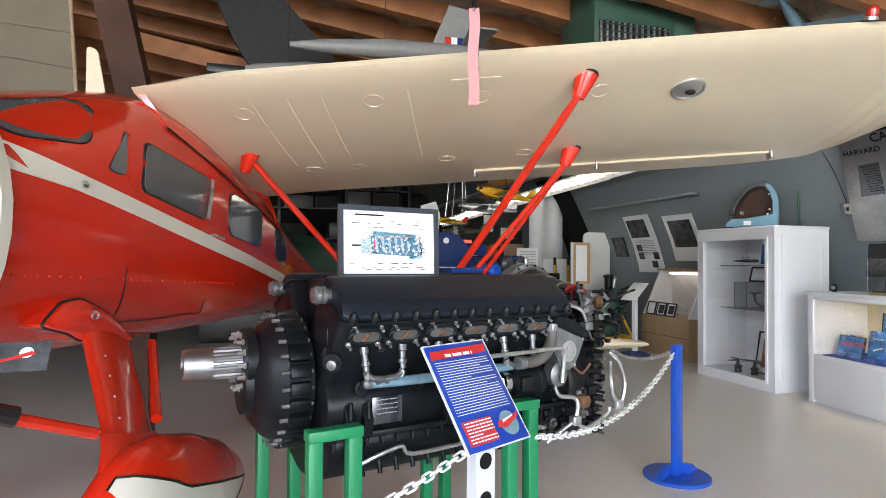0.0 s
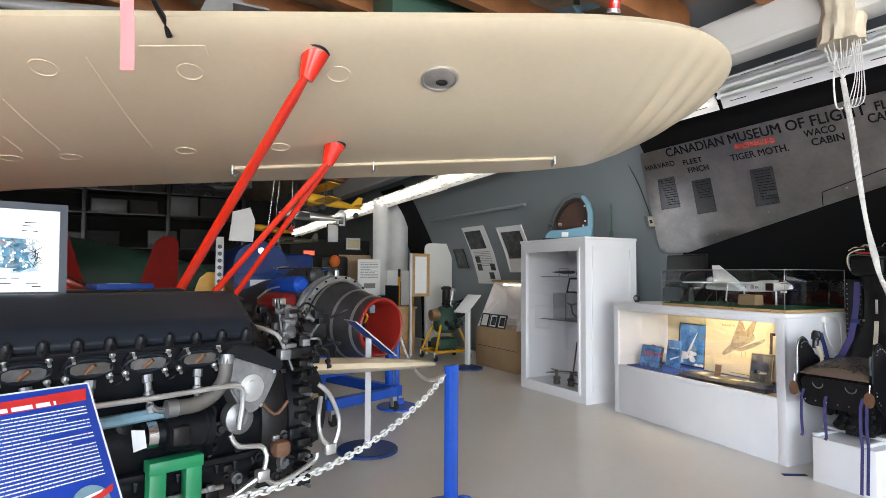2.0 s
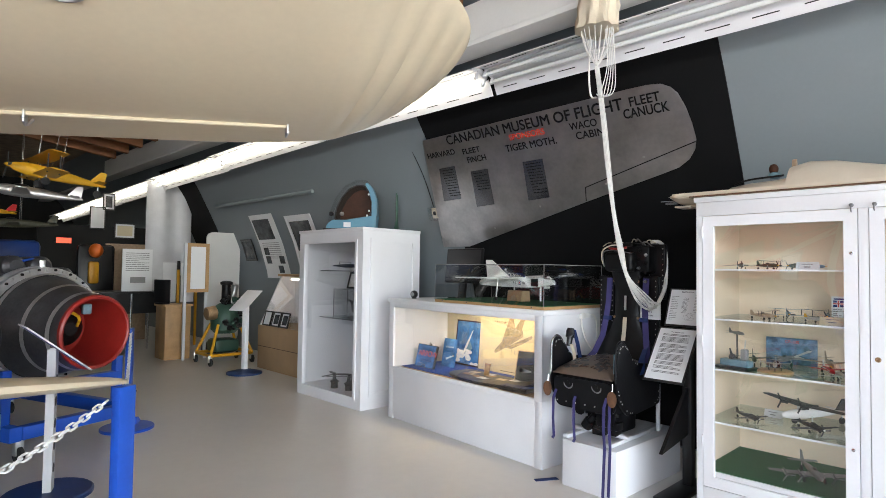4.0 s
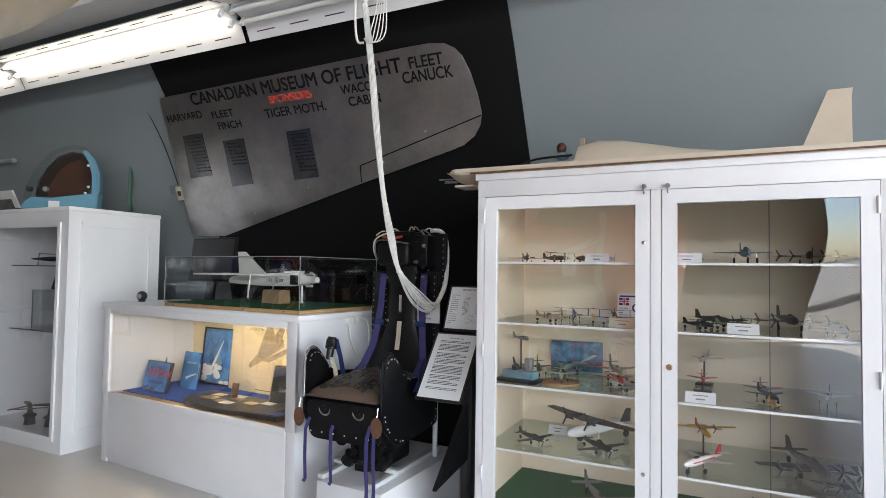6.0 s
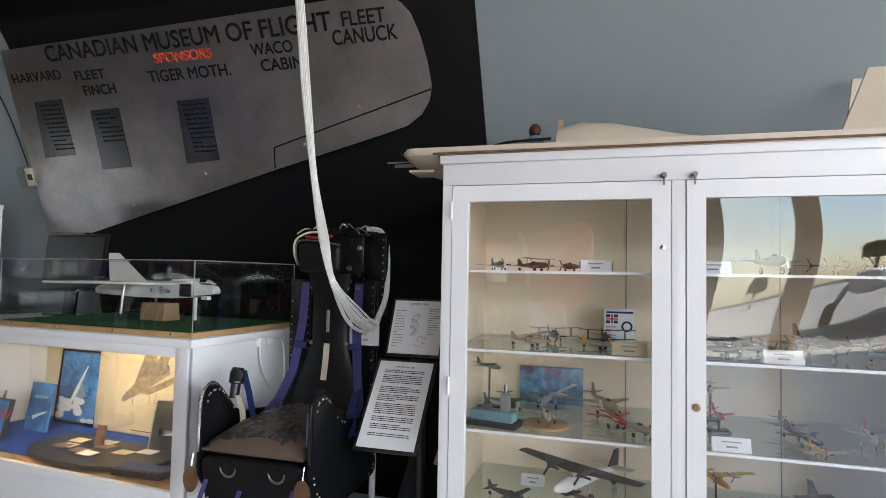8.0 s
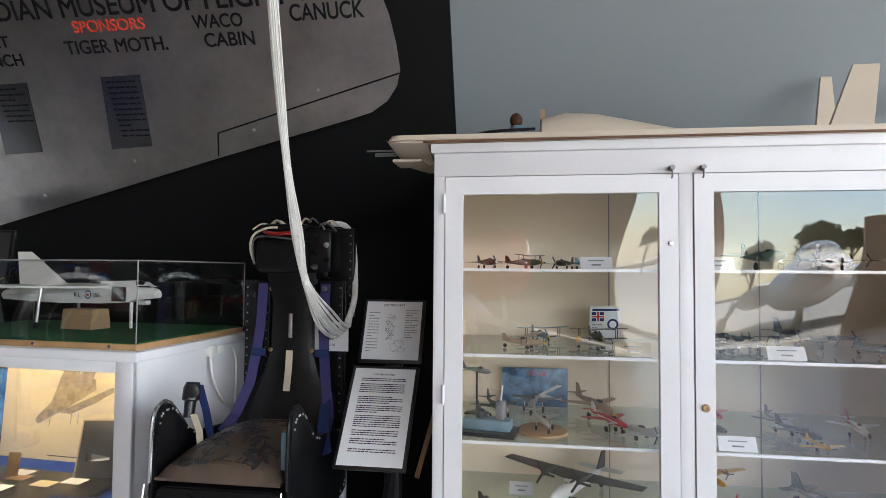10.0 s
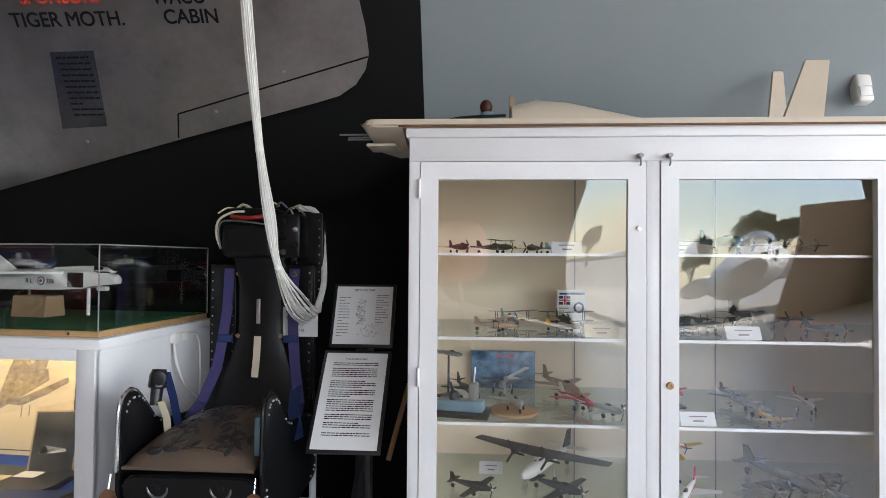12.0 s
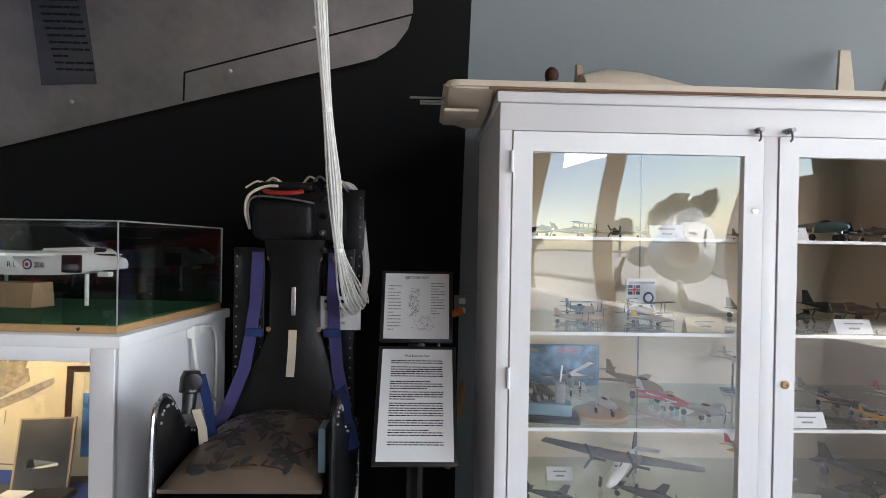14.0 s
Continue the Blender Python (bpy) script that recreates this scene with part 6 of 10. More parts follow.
for x, lean, foot, tip, top in ((5.78, 0.02, (0.52, 0.67), (0.478, 0.56), 2.085), (6.18, 0.07, (0.42, 0.52), (0.41, 0.45), 2.19)):
    fin = loft([[(x + k * lean - w, y0, z), (x + k * lean + w, y0, z), (x + k * lean + w, y1, z), (x + k * lean - w, y1, z)] for k, w, (y0, y1), z in ((0, 0.009, foot, 1.81), (0.97, 0.007, (tip[0] + 0.002, tip[1] + 0.004), top - 0.006), (1, 0.003, tip, top))])
    part("fin", fin, MODEL_BEIGE, jet)
for z in (1.785, 1.775, 1.768):
    part("probe", rod((5.60, 2.09, z), (5.62, 2.17 + 0.03 * (z > 1.78), z + 0.004), 0.003, n=6), MODEL_GREY, jet)
part("undercarriage_door", box((5.58, 2.0, 1.742), (5.70, 2.10, 1.752), 0.004), MODEL_BEIGE, jet)

# ---- plinth and ejection seat ----
plinth = solid("plinth", box((0, 0, 0), (0.83, 0.385, 0.292), 0.004), WHITE, "white painted box plinth under the ejection seat", "plinth", m=pose(5.41, 2.375, 0, 0, 0, -2))
seat = thing("ejection_seat", pose(0, 0, 0), "black military ejection seat with violet straps and patterned cushion", "ejection seat")
SY = 2.605
rail = box((5.45, SY - 0.17, 0.292), (6.15, SY - 0.13, 0.315), 0.003)
rail = box((5.45, SY + 0.13, 0.292), (6.15, SY + 0.17, 0.315), 0.003, rail)
rail = box((5.62, SY - 0.20, 0.315), (5.67, SY + 0.20, 0.335), 0.003, rail)
part("foot_rail", rail, POST_WHITE, seat, "white steel foot rails")
part("white_tube", rod((5.98, SY - 0.22, 0.315), (5.98, SY - 0.22, 0.62), 0.014), POST_WHITE, seat)
# seat pan with tall riveted cheeks
pan = loft([[(5.46, SY - 0.20, z), (5.46, SY + 0.20, z), (5.98, SY + 0.20, z), (5.98, SY - 0.20, z)] for z in (0.50, 0.70)])
part("seat_pan", pan, BLACK_SEAT, seat)
part("pan_front", prism(rounded([(-0.21, 0.0), (0.21, 0.0), (0.215, 0.20), (-0.215, 0.20)], 0.05, 4), 0.03, bevel=0.005), BLACK_SEAT, seat, m=axes((5.455, SY, 0.50), (0, -1, 0), (-0.15, 0, 1)))
for yy in (SY - 0.10, SY + 0.10):
    boss = part("pan_boss", lathe((5.425, yy, 0.665), (-1, 0, -0.15), [(0, 0.03), (0.012, 0.028), (0.014, 0.014), (0.03, 0.012)], 18), ENGINE_DARK, seat)
    part("boss_ring", tube([(5.405, yy + 0.032 * math.cos(a), 0.655 + 0.032 * math.sin(a)) for a in [2 * math.pi * i / 16 for i in range(17)]], 0.0045, n=6, smooth=1), DULL_ALLOY, boss)
for k in range(12):
    part("pan_rivet", ball((5.418 - 0.006 * (k % 2), SY - 0.185 + 0.034 * k, 0.685 - 0.15 * (k % 2)), 0.0045, None, 6, 4), ALLOY, seat)
cheek_shape = rounded([(5.40, 0.60), (5.42, 0.93), (5.50, 0.935), (5.62, 0.80), (5.95, 0.76), (6.0, 0.50), (5.55, 0.47)], 0.07, 5)
for y in (2.83, 2.372):
    cheek = prism([(x, z) for x, z in cheek_shape], 0.014, bevel=0.003)
    cheek.transform(Matrix(((1, 0, 0, 0), (0, 0, 1, y), (0, 1, 0, 0), (0, 0, 0, 1))))
    ob = part("side_plate", cheek, BLACK_SEAT, seat, "riveted black side plate")
    rv = None
    for k in range(26):
        a = cheek_shape[int(k * len(cheek_shape) / 26)]
        cx, cz = 5.66, 0.70
        x, z = a[0] + (cx - a[0]) * 0.09, a[1] + (cz - a[1]) * 0.09
        for yy in (y - 0.001, y + 0.015):
            rv = ball((x, yy, z), 0.0042, rv, 6, 4)
    part("rivet", rv, ALLOY, ob)
    part("edge_bead", tube([(5.402, y + 0.007, 0.70), (5.41, y + 0.007, 0.88), (5.44, y + 0.007, 0.932), (5.50, y + 0.007, 0.93), (5.60, y + 0.007, 0.825)], 0.007), STEEL if y > 2.6 else BLACK_SEAT, ob)
under = random.Random(4)
for k in range(16):
    p = Vector((5.5 + 0.4 * under.random(), SY - 0.16 + 0.32 * under.random(), 0.34 + 0.13 * under.random()))
    r = 0.02 + 0.03 * under.random()
    bm = lathe(p, (under.uniform(-1, 1), under.uniform(-1, 1), under.uniform(-0.4, 0.4)), [(0, r), (r * 1.5, r), (r * 1.6, r * 0.6), (r * 3, r * 0.5)], 10) if k % 2 else box(p - Vector((r, r, r)), p + Vector((r * 2, r, r)), 0.006)
    part("mechanism", bm, ENGINE_DARK if k % 3 else BLACK_SEAT, seat)
part("pedestal", box((5.62, SY - 0.10, 0.315), (5.92, SY + 0.10, 0.50), 0.02), BLACK_SEAT, seat)
# patterned cushion
cush_rows, cbm = [], bmesh.new()
for i in range(25):
    row = []
    for j in range(25):
        u, v = i / 24, j / 24
        x = 5.41 + 0.53 * u
        half = 0.21 - 0.04 * u
        puff = (math.sin(math.pi * u) * math.sin(math.pi * v)) ** 0.35
        row.append(cbm.verts.new((x, SY + 0.01 - half + 2 * half * v, 0.715 + 0.085 * puff + 0.02 * u + 0.006 * noise.noise((u * 5, v * 5, 1)))))
    cush_rows.append(row)
for a, b in zip(cush_rows, cush_rows[1:]):
    for j in range(24):
        cbm.faces.new((a[j], b[j], b[j + 1], a[j + 1]))
low_rows = [[cbm.verts.new((v.co.x, v.co.y, 0.705)) for v in row] for row in cush_rows]
for a, b in zip(low_rows, low_rows[1:]):
    for j in range(24):
        cbm.faces.new((a[j], a[j + 1], b[j + 1], b[j]))
for j in range(24):
    for rows_t, rows_b in ((cush_rows[0], low_rows[0]), (cush_rows[-1], low_rows[-1]), ([r[0] for r in cush_rows], [r[0] for r in low_rows]), ([r[-1] for r in cush_rows], [r[-1] for r in low_rows])):
        cbm.faces.new((rows_t[j], rows_t[j + 1], rows_b[j + 1], rows_b[j]))
CUSHION = material("taupe_cushion_cloth", (0.115, 0.084, 0.064), 0.36, vary=0.12, scale=8, bump=0.3, fine=150)
cushion = part("cushion", cbm, CUSHION, seat, "taupe satin cushion with a dark leaf pattern")


def cushion_z(x, y):
    u = min(0.99, max(0.01, (x - 5.41) / 0.53))
    half = 0.21 - 0.04 * u
    v = min(0.99, max(0.01, (y - SY - 0.01 + half) / (2 * half)))
    return 0.715 + 0.085 * (math.sin(math.pi * u) * math.sin(math.pi * v)) ** 0.35 + 0.02 * u + 0.006 * noise.noise((u * 5, v * 5, 1))


leafs, vines = None, None
lr = random.Random(9)
for k in range(30):
    x, y, a = 5.45 + 0.09 * (k % 6) + 0.03 * lr.random(), SY - 0.15 + 0.075 * (k // 6) + 0.03 * lr.random(), lr.uniform(0, 6.28)
    line = []
    for s in range(6):
        line.append((x, y, cushion_z(x, y) + 0.001))
        if s % 2 == 1:
            for sd in (-1, 1):
                la = a + sd * 0.9
                c = Vector((x + 0.022 * math.cos(la), y + 0.022 * math.sin(la), 0))
                ring = []
                for t in range(10):
                    ang = 2 * math.pi * t / 10
                    lx, ly = 0.021 * math.cos(ang), 0.009 * math.sin(ang)
                    px, py = c.x + lx * math.cos(la) - ly * math.sin(la), c.y + lx * math.sin(la) + ly * math.cos(la)
                    ring.append((px, py))
                if (s + sd) % 3 and all(5.42 < p[0] < 5.93 and abs(p[1] - SY) < 0.175 for p in ring):
                    leafs = join(leafs, loft([[(p[0], p[1], cushion_z(*p) - 0.001) for p in ring], [(p[0], p[1], cushion_z(*p) + 0.002) for p in ring]]))
        a += lr.uniform(-0.35, 0.35)
        nx, ny = x + 0.022 * math.cos(a), y + 0.022 * math.sin(a)
        if 5.43 < nx < 5.91 and abs(ny - SY) < 0.16:
            x, y = nx, ny
        else:
            a += 2.2
    vines = tube(line, 0.0018, n=5, bm=vines, smooth=2)
part("leaf_print", leafs, MODEL_DARK, cushion, "dark brown leaf print")
part("vine_print", vines, DARK_WOOD, cushion)
# back: wide riveted panels, padded centre, head box
for y0, y1 in ((2.72, 2.83), (2.40, 2.50)):
    ob = part("back_panel", box((6.00, y0, 0.78), (6.03, y1, 1.335), 0.004), BLACK_SEAT, seat)
    rv = None
    for k in range(15):
        for yy in (y0 + 0.012, y1 - 0.012):
            rv = ball((5.999, yy, 0.80 + 0.036 * k), 0.004, rv, 6, 4)
    part("rivet", rv, ALLOY, ob)
part("back_web", box((6.035, 2.40, 0.60), (6.06, 2.83, 1.33), 0.004), BLACK_SEAT, seat)
secs = []
for z, w, x in ((0.76, 0.20, 5.90), (0.84, 0.185, 5.93), (0.95, 0.12, 5.955), (1.05, 0.088, 5.965), (1.25, 0.085, 5.965), (1.33, 0.10, 5.955), (1.365, 0.105, 5.95)):
    secs.append([(x, SY + w, z), (x - 0.012, SY + w * 0.8, z), (x - 0.012, SY - w * 0.8, z), (x, SY - w, z), (6.04, SY - w, z), (6.04, SY + w, z)])
pad = part("back_pad", loft(secs), LEATHER, seat, "black padded backrest")
part("slot_strip", box((5.946, SY - 0.008, 1.10), (5.953, SY + 0.008, 1.20), 0.003), ALLOY, pad)
for yy in (SY + 0.088, SY - 0.088):
    for z in (1.05, 1.30):
        part("pad_stud", lathe((5.962, yy, z), (-1, 0, 0), [(0, 0.010), (0.006, 0.009)], 10), BRASS, pad)
part("head_rest", box((5.90, 2.53, 1.365), (6.02, 2.745, 1.50), 0.028, segments=4), LEATHER, seat, "black leather headrest")
part("head_box", box((5.96, 2.44, 1.36), (6.16, 2.74, 1.545), 0.02), BLACK_SEAT, seat)
part("head_cap", box((5.93, 2.54, 1.535), (6.10, 2.73, 1.565), 0.012), BLACK_SEAT, seat)
part("face_blind_handle", tube([(5.90, 2.70, 1.53), (5.875, 2.66, 1.522), (5.87, 2.60, 1.522), (5.89, 2.565, 1.53)], 0.008), JET_RED, seat, "dark red firing handle")
part("blind_strap", tube([(5.92, 2.75, 1.40), (5.905, 2.755, 1.47), (5.90, 2.73, 1.51), (5.89, 2.62, 1.505), (5.90, 2.53, 1.49)], 0.004), DULL_ALLOY, seat)
frame_plate = part("head_frame", box((6.06, 2.375, 1.18), (6.09, 2.50, 1.555), 0.004), BLACK_SEAT, seat, "drilled black upright frame")
for k in range(10):
    for yy in (2.39, 2.485):
        part("frame_rivet", ball((6.059, yy, 1.20 + 0.036 * k), 0.0045, None, 6, 4), ALLOY, frame_plate)
tangle = random.Random(31)
for k in range(9):
    p = Vector((5.95 + 0.10 * tangle.random(), 2.46 + 0.24 * tangle.random(), 1.555 + 0.02 * tangle.random()))
    q = p + Vector((tangle.uniform(-0.04, 0.04), tangle.uniform(-0.09, 0.09), tangle.uniform(-0.03, 0.012)))
    part("head_cord", tube([p, (p + q) / 2 + Vector((-0.01, 0, 0.018)), q], 0.003 + 0.002 * tangle.random(), n=6), CANVAS if k % 3 else DULL_ALLOY, seat)
for k in range(8):
    p = Vector((5.955, 2.46 + 0.045 * (k % 2), 1.30 + 0.03 * k))
    part("frame_fitting", lathe(p, (-1, tangle.uniform(-0.4, 0.4), 0), [(0, 0.012), (0.012, 0.011), (0.013, 0.006), (0.025, 0.005)], 10), ENGINE_DARK if k % 3 else DULL_ALLOY, seat)
part("cream_loop", tube([(5.93, 2.755, 1.40), (5.91, 2.765, 1.46), (5.90, 2.75, 1.515), (5.91, 2.70, 1.545), (5.93, 2.66, 1.55)], 0.005, n=8), CANVAS, seat, "cream padded cord")
# violet harness
def strap(name, pts, width, mat, parent=seat, thick=0.003, label=""):
    pts = [Vector(p) for p in pts]
    secs = []
    for i, p in enumerate(pts):
        d = (pts[min(i + 1, len(pts) - 1)] - pts[max(i - 1, 0)]).normalized()
        side = d.cross(Vector((-1, 0, 0))).normalized()
        n = side.cross(d)
        secs.append([p + side * width / 2, p - side * width / 2, p - side * width / 2 + n * thick, p + side * width / 2 + n * thick])
    return part(name, loft(secs), mat, parent, label)


for s in (1, -1):
    y = SY + s * 0.135
    h = strap("shoulder_strap", [(5.985, y + s * 0.0, 1.32), (5.965, y, 1.15), (5.95, y + s * 0.01, 1.04), (5.93, y + s * 0.025, 0.92), (5.88, y + s * 0.06, 0.80), (5.80, y + s * 0.07, 0.755)], 0.042, PURPLE, label="violet webbing strap")
    part("buckle", box((5.94, y - 0.03, 1.025), (5.955, y + 0.03, 1.055), 0.005), DARK_WEB, h)
strap("crotch_strap", [(5.945, SY, 1.05), (5.938, SY, 0.98), (5.93, SY + 0.002, 0.92), (5.925, SY + 0.003, 0.89)], 0.028, CANVAS, label="cream webbing strap")
strap("side_strap", [(5.92, 2.44, 0.86), (5.78, 2.40, 0.80), (5.70, 2.36, 0.72)], 0.05, DARK_WEB, label="navy webbing strap")
for y, x in ((2.80, 5.40), (2.66, 5.42), (2.44, 5.40), (2.42, 5.43)):
    strap("leg_strap", [(x + 0.03, y, 0.63), (x - 0.02, y, 0.55), (x - 0.015, y + 0.005, 0.42), (x - 0.02, y - 0.005, 0.31), (x - 0.03, y, 0.296 if y > 2.5 else 0.02)], 0.018, PURPLE, label="thin violet leg strap")
part("red_ring", tube([(5.43 + 0.0, 2.66 + 0.035 * math.cos(a), 0.545 + 0.03 * math.sin(a)) for a in [2 * math.pi * i / 16 for i in range(17)]], 0.006, smooth=1), ORANGE, seat)
for y, z in ((2.86, 0.60), (2.40, 0.60)):
    tag = part("hanging_tag", lathe((5.40, y, z), (-1, 0, 0), [(0, 0.032), (0.003, 0.032)], 20, squash=1.5), RUST, seat, "dark red leather tag")
    part("tag_cord", tube([(5.40, y, z + 0.045), (5.41, y, z + 0.09)], 0.0025, n=5, smooth=1), STEEL, tag)
# oxygen hose fitting on one side and folded map
part("hose_end", lathe((5.60, 2.815, 0.98), (-0.2, 0, -1), [(0, 0.022), (0.02, 0.03), (0.06, 0.03), (0.065, 0.02), (0.12, 0.018)], 16), BLACK, seat)
part("hose_dial", lathe((5.575, 2.80, 0.955), (-1, -0.3, 0), [(0, 0.024), (0.010, 0.024), (0.012, 0.016)], 18), BLACK, seat)
strap("blue_webbing", [(5.60, 2.79, 0.97), (5.62, 2.775, 0.88), (5.64, 2.77, 0.80), (5.66, 2.77, 0.75)], 0.028, DARK_WEB)
strap("canvas_pouch", [(5.56, 2.785, 0.88), (5.58, 2.775, 0.82), (5.58, 2.77, 0.77)], 0.025, CANVAS)
part("booklet", box((5.46, 2.405, 0.74), (5.54, 2.425, 0.86), 0.003), MODEL_BLUE, seat, "blue folded booklet")
plate = part("name_card", box((5.993, 2.375, 1.045), (5.997, 2.53, 1.165)), PAPER, seat, "pale blue name card")
part("card_bar", box((5.9915, 2.40, 1.141), (5.993, 2.505, 1.153)), INK_BLACK, plate)
for k, words in enumerate(("", "EJECTION SEAT", "MK 2", "CF-100")):
    if words:
        lettering("card_text", words, 0.011, INK_BLACK, plate, axes((5.9925, 2.452, 1.143 - 0.026 * k), (0, -1, 0), (0, 0, 1)), align="CENTER", depth=0.0004)

# information sheets on a black stand
stand = thing("sheet_stand", pose(0, 0, 0), "black stand holding two laminated information sheets", "stand")
part("column", box((5.92, 2.14, 0.0), (5.98, 2.20, 1.15), 0.006), BLACK, stand)
part("gusset", prism([(0, 0), (0.40, 0.05), (0.40, 0.34), (0.36, 0.34)], 0.02), BLACK, stand, m=axes((5.55, 2.18, 0.30), (1, 0, 0), (0, 0, 1)))
part("foot", box((5.60, 2.10, 0.0), (6.10, 2.24, 0.03), 0.005), BLACK, stand)
up = part("upper_board", box((-0.012, -0.012, -0.012), (0.236, 0.246, 0.0), 0.003), BLACK, stand, m=axes((5.875, 2.285, 1.035), (0, -1, 0), (0.42, 0, 1)))
pap = part("sheet", box((0, 0, 0.001), (0.224, 0.235, 0.002)), PAPER, up, "laminated ejection seat diagram sheet")
lettering("sheet_title", "EJECTION SEAT", 0.009, INK_BLACK, pap, pose(0.112, 0.216, 0.0022), align="CENTER", depth=0.0003)
dr = random.Random(3)
bits = None
for k in range(120):
    y = 0.03 + 0.15 * dr.random()
    x = 0.085 + 0.035 * dr.random() + (0.06 * dr.random() if y < 0.08 else 0)
    own = box((-0.006, -0.0005, 0.0021), (0.006, 0.0005, 0.0026))
    own.transform(pose(x, y, 0, 0, 0, dr.uniform(0, 180)))
    bits = join(bits, own)
part("diagram", bits, INK_GREY, pap)
part("caption", print_lines(0.045, 0.19, 0.03, 0.012, 0.003, 8, 0.012), INK_GREY, pap, m=pose(0, 0, 0.0021))
part("caption", print_lines(0.05, 0.20, 0.08, 0.010, 0.003, 9, 0.16), INK_GREY, pap, m=pose(0, 0, 0.0021))
lo = part("lower_board", box((-0.012, -0.012, -0.012), (0.238, 0.375, 0.0), 0.003), BLACK, stand, m=axes((5.57, 2.28, 0.730), (0, -1, 0), (0.80, 0, 1)))
pap = part("sheet", box((0, 0, 0.001), (0.226, 0.362, 0.002)), PAPER, lo, "laminated ejection seat text sheet")
lettering("sheet_title", "Mk2 Ejection Seat", 0.008, INK_BLACK, pap, pose(0.113, 0.335, 0.0022), align="CENTER", depth=0.0003)
for k, (hi_line, lo_line) in enumerate(((0.322, 0.312), (0.300, 0.262), (0.250, 0.225), (0.215, 0.188), (0.178, 0.135), (0.124, 0.105), (0.094, 0.075), (0.058, 0.048))):
    part("paragraph", print_lines(0.166, hi_line, lo_line, 0.0078, 0.0029, 12 + k, 0.03), INK_BLACK, pap, m=pose(0, 0, 0.0021))
part("spare_wood", tube([(5.86, 2.06, 0.60), (6.0, 2.0, 0.86)], 0.010, smooth=1), WOOD, stand)

# parachute hanging from the eaves
chute = thing("parachute", pose(0, 0, 0), "cream parachute pack hanging with white rigging lines", "parachute")
secs = []
for i in range(16):
    z = 3.42 - 0.58 * i / 15
    r = 0.115 + 0.012 * math.sin(i * 1.3) + (0.0 if i < 13 else 0.012)
    secs.append([(5.36 + (r + 0.016 * noise.noise((math.cos(a) * 2, math.sin(a) * 2, i * 0.35)) * 2 + 0.008 * math.sin(9 * a + i * 0.2)) * math.cos(a), 2.485 + (r + 0.016 * noise.noise((math.cos(a) * 2, math.sin(a) * 2, i * 0.35)) * 2 + 0.008 * math.sin(9 * a + i * 0.2)) * math.sin(a), z) for a in [2 * math.pi * k / 40 for k in range(40)]])
part("pack", loft(secs), CANVAS, chute, "crumpled cream canvas pack")
rl = random.Random(5)
neck = Vector((5.36, 2.487, 2.62))
for k in range(16):
    a = 2 * math.pi * k / 16
    top = Vector((5.36 + 0.10 * math.cos(a), 2.485 + 0.10 * math.sin(a), 2.85))
    part("rigging_line", tube([top, (top + neck) / 2 + Vector((0.01 * math.cos(a), 0.01 * math.sin(a), -0.02)), neck], 0.0028, n=5), CORD, chute)
for k in range(5):
    y = 2.38 + 0.012 * k
    part("loose_loop", tube([(5.36, y, 2.84), (5.35, y - 0.02, 2.62), (5.35, y - 0.02 + 0.01 * k, 2.46), (5.355, y + 0.03, 2.42), (5.36, 2.487, 2.45)], 0.003, n=5), CORD, chute)
part("loose_loop", tube([(5.36, 2.53, 2.80), (5.35, 2.535, 2.6), (5.355, 2.525, 2.45), (5.36, 2.49, 2.43)], 0.006, n=6), CORD, chute)
bundle = [(5.36, 2.487, 2.62), (5.375, 2.45, 2.30), (5.40, 2.43, 2.0), (5.44, 2.412, 1.71), (5.50, 2.40, 1.50), (5.57, 2.395, 1.34), (5.74, 2.385, 1.20), (5.88, 2.37, 1.135), (5.95, 2.365, 1.17)]
for k in range(30):
    a = 2 * math.pi * k / 7.5
    rad = (0.004, 0.008, 0.0125, 0.015)[k // 8] * (1 + 0.15 * math.sin(3 * k))
    line = []
    for i, p in enumerate(bundle):
        grow = (0.7, 0.8, 0.8, 0.55, 0.95, 0.6, 1.7, 1.5, 0.8)[i]
        line.append((p[0] + rad * grow * math.cos(a), p[1] + rad * grow * math.sin(a) * 1.3, p[2] + (rad * grow * math.cos(a + 1) if i > 5 else 0)))
    part("rigging_line", tube(line, 0.0024, n=5, smooth=5), CORD, chute)
for p in ((5.44, 2.412, 1.71), (5.57, 2.395, 1.34)):
    part("binding", lathe(p, (0.12, -0.05, -1), [(0, 0.0125), (0.012, 0.0125)], 14), CORD, chute)
part("bound_riser", tube([(5.94, 2.365, 1.16), (6.02, 2.36, 1.25), (6.08, 2.375, 1.35), (6.125, 2.40, 1.50), (6.11, 2.43, 1.57), (6.09, 2.49, 1.575)], 0.013, n=8), CORD, chute, "wrapped white riser")

# ---- small model aircraft ----
def aerofoil(x, c0, c1, z, thick):
    return [(x, c0, z), (x, c0 * 0.7 + c1 * 0.3, z + thick), (x, c1, z + thick * 0.15), (x, c0 * 0.6 + c1 * 0.4, z - thick * 0.5)]


def wing_part(parent, span, root, tip, y, z, mat, sweep=0.0, dihedral=0.04, thick=0.05, name="wing"):
    """Both halves of a wing as one surface; y grows towards the nose."""
    secs = []
    for t in (-1, -0.55, 0, 0.55, 1):
        k = abs(t)
        chord = root + (tip - root) * k
        mid = y - sweep * k
        secs.append(aerofoil(t * span / 2, mid + chord * 0.5, mid - chord * 0.5, z + dihedral * span * k * 0.5, thick * chord))
    return part(name, loft(secs), mat, parent)


